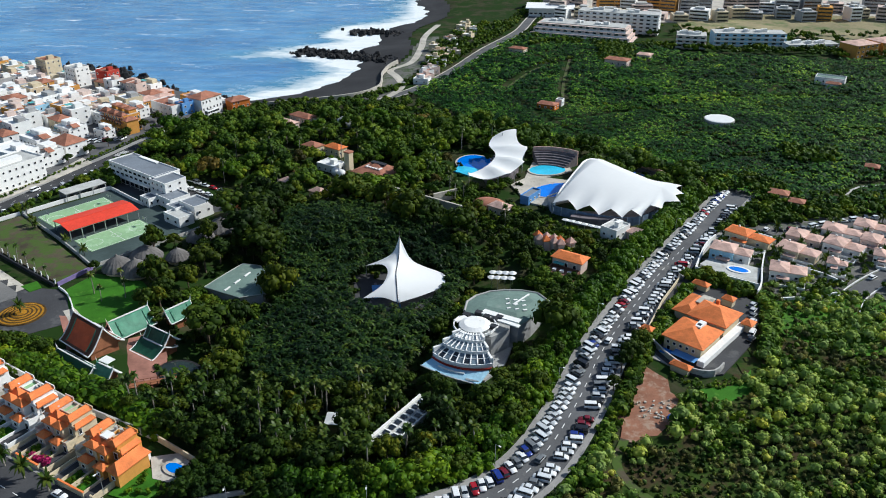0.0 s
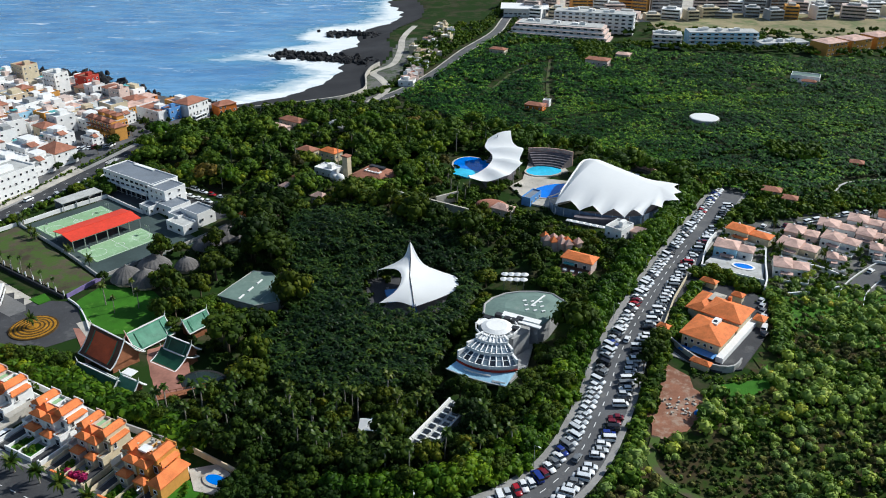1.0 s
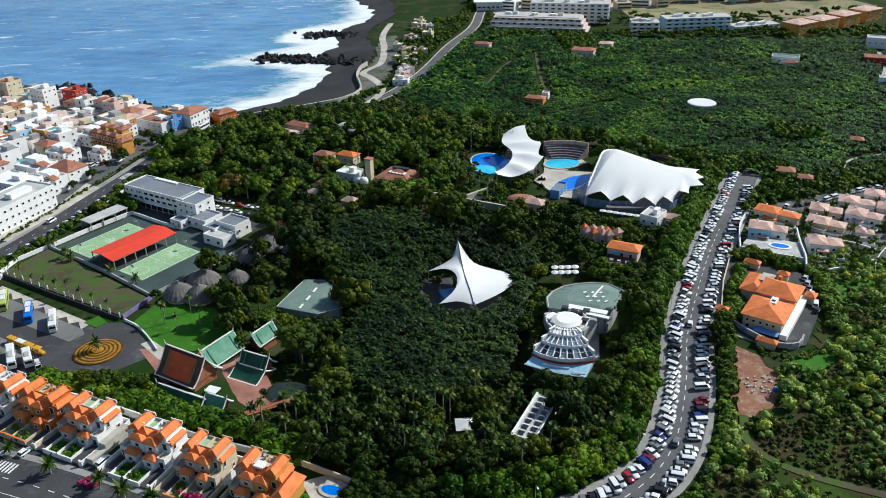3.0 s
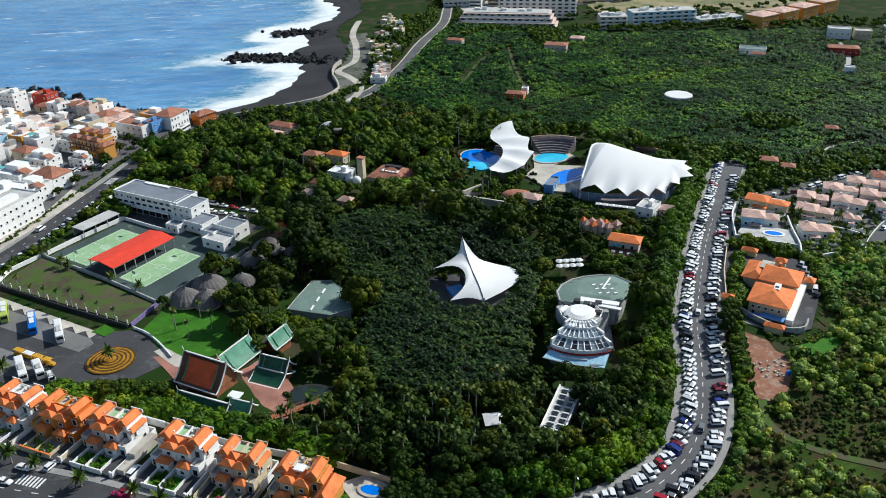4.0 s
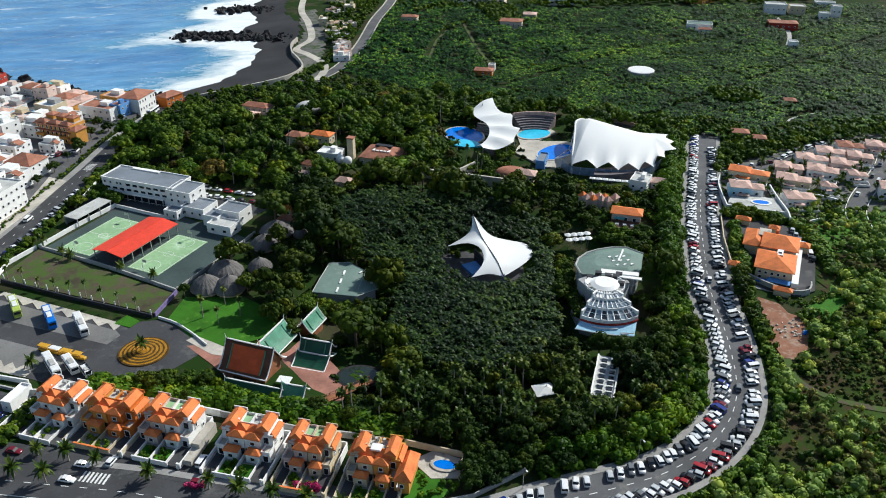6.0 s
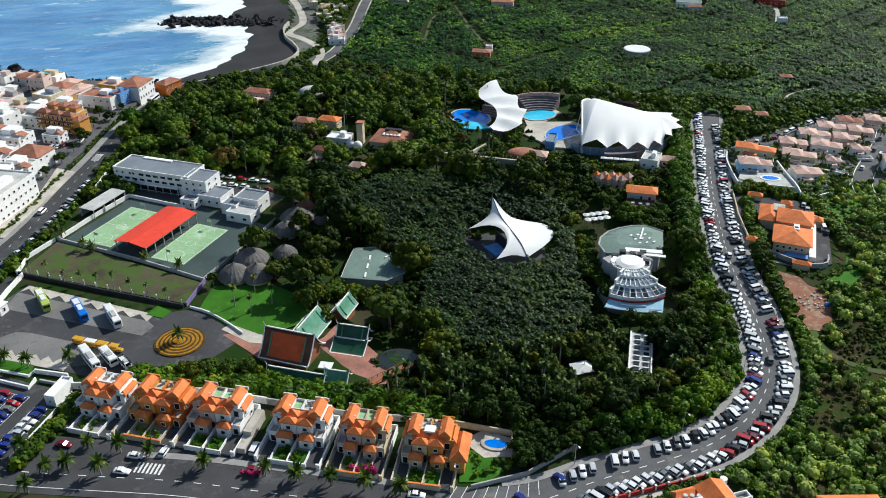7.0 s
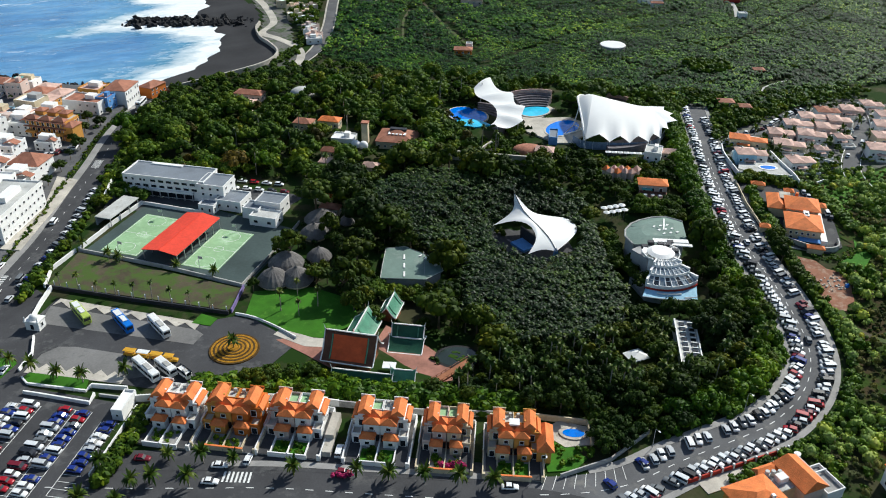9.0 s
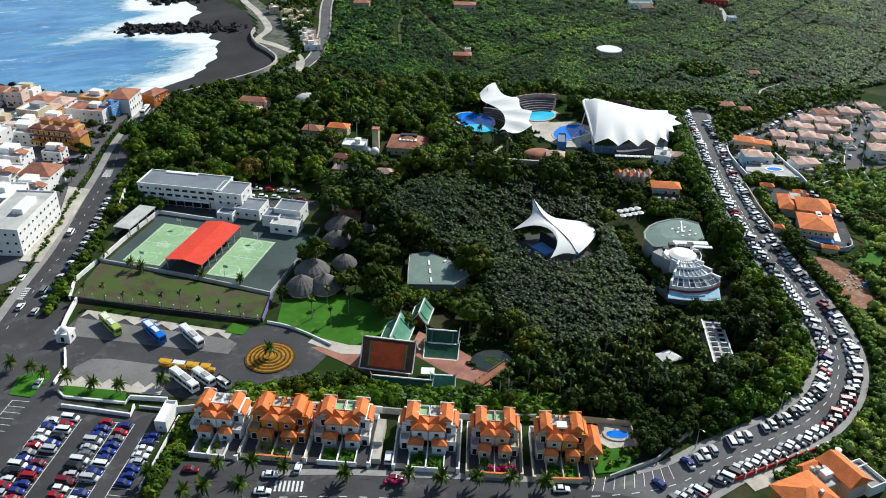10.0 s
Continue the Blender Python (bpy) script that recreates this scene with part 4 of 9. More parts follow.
def half_house(t, m, wall, terrace):
    """One half of a mirrored pair, m its side: bay by the party wall, porch, garage, tall rear roof and a sunk roof terrace."""
    part("wall", one_box(m * 3.15, 5.2, -1, 6.1, 6.6, 7.0), wall, t)
    part("bay", one_box(m * 1.95, 0.97, -1, 3.7, 2.0, 6.6), wall, t)
    part("porch", one_box(m * 2.7, -1.2, -1, 3.3, 2.4, 3.5), wall, t)
    part("garage", one_box(m * 5.4, 0.4, -1, 2.1, 3.2, 3.5), wall, t)
    part("garage_deck", one_box(m * 5.4, 0.4, 2.504, 1.8, 2.9, 0.08), G["pale_paving"], t)
    part("deck_wall", parapet(bmesh.new(), 2.15, 3.25, 2.502, 0.7, 0.18, m * 5.4, 0.4), wall, t)
    part("attic", one_box(m * 3.9, 5.3, 5.9, 2.6, 6.3, 1.2), wall, t)
    part("attic_coping", one_box(m * 3.9, 8.5, 7.0, 3.3, 0.25, 1.0), wall, t)
    part("attic_roof", hip(bmesh.new(), m * 3.9, 5.1, 7.11, 3.1, 6.9, 1.0, 5.6), G["tile_roof"], t)
    part("roof", hip(bmesh.new(), m * 2.05, 3.0, 6.01, 4.4, 2.6, 1.3, 0.6), G["tile_roof"], t)
    part("bay_roof", hip(bmesh.new(), m * 1.95, 0.75, 5.605, 4.1, 2.7, 1.1, 0.7), G["tile_roof"], t)
    part("porch_roof", hip(bmesh.new(), m * 2.7, -1.2, 2.51, 3.7, 2.8, 0.9, 1.0), G["tile_roof"], t)
    part("side_roof", hip(bmesh.new(), m * 5.9, 5.0, 5.2, 1.9, 6.2, 1.0, 5.0), G["tile_roof"], t)
    terrace_ob = part("terrace", one_box(m * 1.3, 6.4, 6.004, 2.1, 3.7, 0.1), terrace, t)
    part("terrace_wall", parapet(bmesh.new(), 2.45, 4.1, 6.002, 0.75, 0.16, m * 1.3, 6.4), wall, terrace_ob)
    part("chimney", one_box(m * 2.75, 4.3, 6.0, 0.5, 0.5, 1.7), wall, t)
    if terrace is not G["court_green"]:
        bm = bmesh.new()
        tube(bm, (m * 1.0, 7.4, 6.1), (m * 1.0, 7.4, 7.2), 0.42, 0.42, 10)
        part("water_tank", bm, G["light_roof"], t)
    with_sill(hang(t, WIN[(1.2, 1.2)], m * 1.95, -0.06, 4.1), 0.62)
    hang(t, WIN[(1.2, 1.2)], m * 2.7, -2.43, 1.3)
    hang(t, WIN[(1.4, 2.1)], m * 4.6, 1.87, 4.2)
    hang(t, DOOR, m * 0.7, -0.06, 1.15, 0, "door")
    hang(t, WIN[(1.4, 2.1)], m * 5.4, -1.23, 1.1)
    with_sill(hang(t, WIN_S, m * 6.23, 3.4, 3.9, 90 * m), 0.82)
    hang(t, WIN[(1.2, 1.2)], m * 6.23, 6.6, 1.5, 90 * m)


def garden(t, w, front, wall, green):
    """Front and rear walls, driveways, a paved yard and a patch of grass to each half."""
    for x in (-w / 2, 0.0, w / 2):
        part("garden_wall", one_box(x, -front / 2, -1, 0.3, front, 2.1), wall, t)
    for m in (-1, 1):
        part("front_wall", one_box(m * 2.3, -front, -1, 4.4, 0.35, 2.0), wall, t)
        part("gate_post", one_box(m * 7.1, -front, -1, 0.5, 0.5, 2.4), wall, t)
        if wall is not G["white_wall"]:
            part("wall_cap", one_box(m * 2.3, -front, 1.0, 4.5, 0.55, 0.16), G["tile_roof"], t)
        part("driveway", one_box(m * 5.5, -front / 2, 0.02, 2.6, front, 0.1), G["asphalt"], t)
        part("inner_wall", one_box(m * 4.0, -front / 2 - 1.2, -1, 0.22, front - 2.4, 1.8), wall, t)
        if green:
            part("grass_patch", one_box(m * 2.1, -front / 2 - 1.4, 0.062, 3.2, front - 3.6, 0.06), G["lawn"], t)
        part("side_wall", one_box(m * w / 2, 4.7, -1, 0.28, 9.0, 2.9), G["white_wall"], t)
    part("back_wall", one_box(0, 9.3, -1, w, 0.3, 3.0), G["white_wall"], t)
    part("yard", one_box(0, 0.6, -0.9, w, front + 9.5, 0.95), G["paving"], t)


HOUSES = ((-164.3, 212.3, -35, "white_wall", "white_wall", "light_roof", "light_roof", "white pair of houses with orange tile roofs"),
          (-150.0, 203.4, -34, "ochre_wall", "orange_wall", "light_roof", "cream_wall", "ochre pair of houses with orange tile roofs"),
          (-135.3, 194.4, -33, "pink_wall", "white_wall", "court_green", "court_green", "pink and white houses with orange roofs and green terraces"),
          (-115.8, 181.9, -32, "white_wall", "white_wall", "court_green", "light_roof", "white pair of houses with stepped orange tile roofs"),
          (-101.0, 172.0, -31, "pink_wall", "cream_wall", "court_green", "court_green", "beige pair of houses with green roof terraces"),
          (-86.2, 162.4, -30, "cream_wall", "ochre_wall", "light_roof", "light_roof", "large ochre corner house with orange tile roofs"))
for _k, (_x, _y, _r, _wa, _wb, _ta, _tb, _lab) in enumerate(HOUSES):
    _t = thing("terraced_house", _x, _y, 0.6, _r, _lab, "house", "terraced houses")
    half_house(_t, -1, G[_wa], G[_ta])
    half_house(_t, 1, G[_wb], G[_tb])
    garden(_t, 15.0, 8.6 if _k != 1 else 8.0, G["white_wall" if "white" in _lab else "cream_wall"], _k in (2, 3, 5))
    _t.matrix_world = _t.matrix_world @ Matrix.Diagonal(((1.08, 1.2, 1.16, 1.16, 0.98, 1.04)[_k], 1.0, 1.08, 1))
    if "corner" in _lab:
        part("annex_roof", hip(bmesh.new(), 7.9, 2.6, 3.6, 4.4, 10.5, 2.0, 7.5), G["tile_roof"], _t)
        part("annex_wall", one_box(7.6, 2.6, -1, 3.6, 9.4, 4.6), G["ochre_wall"], _t)
        hang(_t, WIN[(1.2, 1.2)], 7.6, -2.13, 1.8)
        part("roof_deck", one_box(0, 3.9, 7.0, 2.6, 2.4, 0.5), G["white_wall"], _t)
    if _k == 2:
        part("side_terrace", one_box(8.5, 2.5, -1, 2.0, 9.0, 3.4), G["pale_paving"], _t)
        part("side_stair", one_box(8.7, -4.5, -1, 2.0, 5.0, 2.2), G["pale_paving"], _t)


def swimming_pool(x, y, z, rot, a, b, mat, label, rim="pale_paving", seg=28):
    t = thing("swimming_pool", x, y, z, rot, label, "pool")
    bm = bmesh.new()
    bmesh.ops.create_cone(bm, cap_ends=True, segments=seg, radius1=1, radius2=1, depth=0.5, matrix=pose(0, 0, 0.0) @ Matrix.Diagonal((a + 0.9, b + 0.9, 1, 1)))
    part("pool_rim", bm, G[rim], t)
    bm = bmesh.new()
    bmesh.ops.create_cone(bm, cap_ends=True, segments=seg, radius1=1, radius2=1, depth=0.5, matrix=pose(0, 0, 0.03) @ Matrix.Diagonal((a, b, 1, 1)))
    part("pool_water", bm, G[mat], t)
    return t


swimming_pool(-67.2, 162.3, 0.5, -30, 3.0, 1.6, "pool_blue", "small blue oval garden pool")
sheet("garden", [(-78, 161), (-81, 153.5), (-74, 151), (-69, 153), (-70, 159), (-74, 163)], 0.3, G["lawn"], "small green lawn garden", "garden", 0.5)
sheet("terrace", [(-75, 167), (-72, 159), (-64, 156.5), (-61, 162), (-68, 168.5)], 0.42, G["pale_paving"], "pale terrace round a garden pool", "terrace", 0.3)
wall_along("garden_wall", _P((-75, 173.5), (-61.6, 164), (-65.5, 156)), 2.0, 0.4, G["cream_wall"], "beige garden wall beside the pool")
wall_along("garden_wall", _P((-79, 150.6), (-64, 149.8), (-48, 154)), 1.4, 0.4, G["concrete"], "grey garden wall beside the street")
wall_along("garden_wall", _P((-176, 228), (-156, 221), (-133.4, 208.8), (-120.7, 200.3)), 2.4, 0.4, G["white_wall"], "white wall behind the houses")
wall_along("garden_wall", _P((-120.7, 200.3), (-101.3, 187.3), (-75, 173.5)), 2.2, 0.4, G["concrete"], "grey wall behind the houses")


# ---- membranes ----
def loft(curves, mat, name="membrane", thick=0.0):
    """A skin through a row of curves that have equal numbers of points."""
    A = np.array(curves, float)
    r, c = A.shape[:2]
    i = (np.arange(r - 1)[:, None] * c + np.arange(c - 1)[None]).ravel()
    return from_arrays(name, A.reshape(-1, 3), np.stack([i, i + 1, i + c + 1, i + c], 1), mat, True)


def curve3(pts, n):
    """n points along a smooth curve through points in space."""
    P = smooth_path([p for p in pts], 0.5)
    L = np.concatenate([[0], np.cumsum(np.linalg.norm(np.diff(P, axis=0), axis=1))])
    s = np.linspace(0, L[-1], n)
    return np.stack([np.interp(s, L, P[:, k]) for k in range(3)], 1)


def mast(parent, p, q, r=0.18, mat="steel", name="mast"):
    return part(name, tube(bmesh.new(), p, q, r, r * 0.8, 8), G[mat], parent)


def stadium_tent():
    t = thing("stadium_tent", 74, 328, 0, 0, "huge white membrane tent over a show stadium", "tent")
    t.matrix_world = Matrix.Identity(4)
    rim = [(46.2, 321.5, 5.4), (55.5, 315.2, 4.8), (64, 311, 4.5), (73, 308.4, 4.4), (81, 309.3, 4.6), (91, 316, 5.2), (99.4, 320, 6.8), (102.8, 327.6, 7.2), (104.2, 336, 7.6), (93, 342.5, 7.2), (86, 351, 7.2), (78.8, 359, 7.4), (73, 361.5, 9.2), (66, 358, 11.2), (60, 347.5, 10.4), (54.4, 337, 8.8), (49.6, 328.6, 7.0)]
    ridge = np.array([(69, 350, 14.0), (74, 344, 12.9), (82, 338, 11.0), (94, 331, 8.6)])
    pts = []
    for i, a in enumerate(rim):
        b = rim[(i + 1) % len(rim)]
        a, b = np.array(a), np.array(b)
        mid = (a + b) / 2
        inward = np.array([73, 334, 0]) - mid
        inward[2] = 0
        inward /= np.linalg.norm(inward)
        deep, lift = (1.6, 2.7) if i < 5 else (3.0, 0.6) if i < 8 else (0.0, 0.25)
        for u in np.linspace(0, 1, 5)[:-1]:
            bow = 1 - abs(2 * u - 1) ** 1.2
            pts.append((a * (1 - u) + b * u, inward * deep * bow + [0, 0, lift * bow]))
    pts.append(pts[0])
    seg = ridge[-1] - ridge[0]
    curves = []
    for v in np.linspace(0, 1, 14) ** 1.4:
        row = []
        for p, off in pts:
            u = np.clip(((p - ridge[0])[:2] @ seg[:2]) / (seg[:2] @ seg[:2]), 0, 1)
            q = np.array([np.interp(u, np.linspace(0, 1, 4), ridge[:, k]) for k in range(3)])
            m = p * (1 - v) + q * v + off * (1 - v) ** 4
            m[2] += (q[2] - p[2]) * 0.22 * math.sin(math.pi * v)
            row.append(m)
        curves.append(row)
    part("membrane", loft(curves, G["membrane"]), None, t)
    for i in range(0, 9):
        a = rim[i]
        mast(t, (a[0], a[1], -1), a, 0.2)
    for p, q in (((46.3, 339.5, 0.9), (49.6, 329, 7.2)), ((46.3, 339.5, 0.9), (57.5, 347.5, 1.2)), ((57.5, 347.5, 1.2), (49.6, 329, 7.2)), ((57.5, 347.5, 1.2), (59.6, 347.4, 10.4))):
        mast(t, p, q, 0.3, "white_wall", "pool_frame")
    arch = [(46.2, 321.5, 1), (49.4, 328.4, 7.1), (54.2, 337, 8.9), (59.8, 347.5, 10.5), (65.8, 358, 11.3), (73, 362, 9.2), (77, 364, 1)]
    c = curve3(arch, 18)
    bm = bmesh.new()
    for p, q in zip(c[:-1], c[1:]):
        tube(bm, p, q, 0.45, 0.45, 6)
    part("steel_arch", bm, G["white_wall"], t)
    # enclosure under the skirt
    low = smooth_path([(45.5, 331), (46.8, 323), (55.8, 317), (64.2, 312.8), (73, 310.2), (80.6, 311.1), (90, 317.6), (97.5, 322.5)], 2)
    n = len(low)
    v = np.concatenate([np.column_stack([low, np.full(n, z)]) for z in (-1.5, 3.9)])
    part("enclosure_wall", from_arrays("enclosure_wall", v, [(i, i + 1, n + i + 1, n + i) for i in range(n - 1)], G["glazed_screen"]), None, t, "blue-grey glazed screen")
    for k in range(0, n, 3):
        mast(t, (*low[k], -1.4), (*low[k], 4.1), 0.09, "white_wall", "screen_post")
    seats = bmesh.new()
    for k in range(8):
        r0 = 12 + k * 2.0
        for i in range(22):
            a = radians(-115 + i * 8.0)
            box(seats, 66 + (r0 + 1) * math.cos(a), 334 + (r0 + 1) * math.sin(a) * 0.9, -1, 2.0, r0 * 0.15, 1.6 + k * 0.42, math.degrees(a))
    part("stand", seats, G["seats"], t, "dark stepped stand")
    return t


stadium_tent()
sheet("pool_deck", [(31, 354), (37.5, 333), (44, 329), (60, 338), (66, 346), (62, 358), (46, 364), (38, 362)], 0.8, G["pale_paving"], "beige pool deck beside the stadium", "deck", 2.2)
swimming_pool(50.5, 347, 0.75, 28, 11.5, 7.0, "pool_blue", "large blue show pool beside the white tent")
swimming_pool(50, 372.5, 0.75, 12, 8.8, 6.4, "pool_pale", "pale turquoise training pool")
swimming_pool(90, 366, 0.75, -45, 10.5, 3.0, "pool_blue", "narrow blue holding pool behind the tent")
sheet("pool_deck", [(38, 362), (46, 362), (62, 372), (60, 384), (44, 384)], 0.6, G["pale_paving"], "beige deck round the training pool", "deck", 1.6)


def bleachers(cx, cy, r0, r1, a0, a1, rows, z0, rise):
    t = thing("grandstand", cx, cy, 0, 0, "curved grey stepped grandstand with a red rim", "grandstand")
    for k in range(rows):
        u0, u1 = r0 + (r1 - r0) * k / rows, r0 + (r1 - r0) * (k + 1) / rows
        part("step", arc_wall(0, 0, u0 + 0.01, u1, -1, z0 + rise * k, a0, a1, 20), G["seats"], t)
    part("rim_wall", arc_wall(0, 0, r1 + 0.01, r1 + 0.5, -1, 1.2 + z0 + rise * rows, a0, a1, 20), G["tile_pale"], t)


bleachers(49, 366, 11, 22, 42, 102, 7, 0.8, 0.75)
bleachers(86, 358, 14, 17, 5, 80, 3, 0.8, 0.6)
block("pool_kiosk", 38.5, 337, 0, 55, 11, 4.2, 3.4, G["blue_wall"], G["grey_roof"], "narrow blue service block with a flat roof", "kiosk", floors=1, step=3, extra=False)


def bay_tent():
    t = thing("bay_tent", 25, 372, 0, 0, "white crescent membrane tent beside a blue pool", "tent")
    t.matrix_world = Matrix.Identity(4)
    outer = curve3([(11.5, 346, 6.6), (21, 345.5, 6.2), (31, 352.5, 6.2), (38, 367, 6.6), (40, 384, 8.0), (35.5, 397, 11.0)], 31)
    inner = curve3([(11.0, 351.5, 6.6), (17.5, 356.5, 7.4), (23, 366, 7.8), (25, 376, 8.0), (22.5, 386, 8.8), (24.5, 393, 10.4)], 31)
    s = np.linspace(0, 1, 31)
    scallop = np.abs(np.sin(s * math.pi * 4))
    inward = inner - outer
    inward[:, 2] = 0
    inward /= np.linalg.norm(inward, axis=1)[:, None]
    outer = outer + inward * (2.6 * scallop - 1.2)[:, None]
    outer[:, 2] += 2.2 * (1 - scallop)
    peak = 1.6 * (1 - scallop)
    rows = []
    for v in np.linspace(0, 1, 9):
        m = outer * (1 - v) + inner * v
        m[:, 2] += peak * math.sin(math.pi * v) * 0.8
        rows.append(m)
    part("membrane", loft(rows, G["membrane"]), None, t)
    for k in (0, 6, 12, 18, 24, 30):
        mast(t, (outer[k][0], outer[k][1], -1), tuple(outer[k]), 0.18)
    mast(t, (28, 392, -1), (29.5, 393, 12.5), 0.22)
    bm = bmesh.new()
    for k in range(5):
        for i in range(14):
            a = radians(-75 + i * 10)
            r = 12 + k * 1.6
            box(bm, 17 + r * math.cos(a), 374 + r * 1.05 * math.sin(a), -1, 1.6, r * 0.19, 1.5 + k * 0.6, math.degrees(a))
    part("stand", bm, G["seats"], t, "dark seating under the tent")


bay_tent()
swimming_pool(16, 383, 0.3, 10, 9.0, 11.5, "pool_blue", "round deep blue pool with a pale rim")
sheet("pool_deck", [(5, 372), (12, 366), (20, 366), (18, 374), (8, 380)], 0.7, G["pool_pale"], "shallow turquoise wading basin", "basin", 0.8)


def wing_tent():
    t = thing("sail_tent", -16, 262, 0, 0, "white sail tent with a tall spire among palms", "tent")
    t.matrix_world = Matrix.Identity(4)
    n = 25
    seam = curve3([(-16.4, 281.5, 8.6), (-16.3, 275, 4.6), (-16.6, 268, 3.6), (-16.8, 262, 3.4), (-16.2, 255, 1.6), (-15.6, 250, -1.9)], n)
    right = curve3([(-16.4, 281.5, 8.6), (-12, 275, 2.6), (-6, 272, 0.6), (0.5, 267.5, 0.0), (0.0, 259.5, -0.2), (-6, 254.5, -0.9), (-15.6, 250, -1.9)], n)
    left = np.concatenate([curve3([(-16.4, 281.5, 8.6), (-19.5, 277, 3.2), (-28.8, 275.8, -0.6)], 8), curve3([(-28.8, 275.8, -0.6), (-22.5, 270.5, 2.6), (-19.8, 263, 3.6), (-21.6, 255.5, 2.0), (-27.8, 250.7, -0.4)], 12)[1:], curve3([(-27.8, 250.7, -0.4), (-21, 251.2, -0.4), (-15.6, 250, -1.9)], 7)[1:]])
    for nm, edge, belly in (("right_sail", right, -0.5), ("left_sail", left, 0.5)):
        rows = []
        for v in np.linspace(0, 1, 8):
            m = seam * (1 - v) + edge * v
            m[:, 2] += belly * math.sin(math.pi * v) * np.sin(np.linspace(0, math.pi, n)) * 0.9
            rows.append(m)
        part(nm, loft(rows, G["membrane"], nm), None, t)
    bm = bmesh.new()
    for p, q in zip(seam[:-1], seam[1:]):
        tube(bm, p + [0, 0, 0.15], q + [0, 0, 0.15], 0.16, 0.16, 6)
    part("ridge_cable", bm, G["dark_metal"], t)
    mast(t, (-16.4, 281, -5), (-16.4, 281.8, 10.6), 0.2, "dark_metal")
    mast(t, (-28.8, 275.8, -5), (-28.8, 275.8, -0.5), 0.16)
    mast(t, (-27.8, 250.7, -5), (-27.8, 250.7, -0.3), 0.16)
    part("stage", one_box(-22, 263, -5.5, 7, 8, 1.6, 10), G["blue_wall"], t, "blue stage")
    part("stage_back", one_box(-19.5, 264, -5.5, 0.6, 10, 6.0, 5), G["dark_metal"], t)
    bm = bmesh.new()
    for dx in (-1.6, 1.6):
        v = [bm.verts.new(p) for p in ((-15.6 + dx, 249, -5.5), (-15.6 + dx * 0.2, 250.6, -0.6), (-15.6 + dx * 0.2, 252, -5.5))]
        bm.faces.new(v)
    part("entrance_flap", bm, G["blue_wall"], t)
    for i in range(6):
        part("bench", one_box(-26 + i * 0.2, 256 + i * 2.6, -5.4, 1.0, 2.2, 0.6, 12), G["seats"], t)


wing_tent()
sheet("show_floor", [(-34, 276), (-20, 280), (-2, 266), (-6, 252), (-30, 248)], -4.9, G["asphalt"], "dark paved floor round the sail tent", "floor", 0.3)


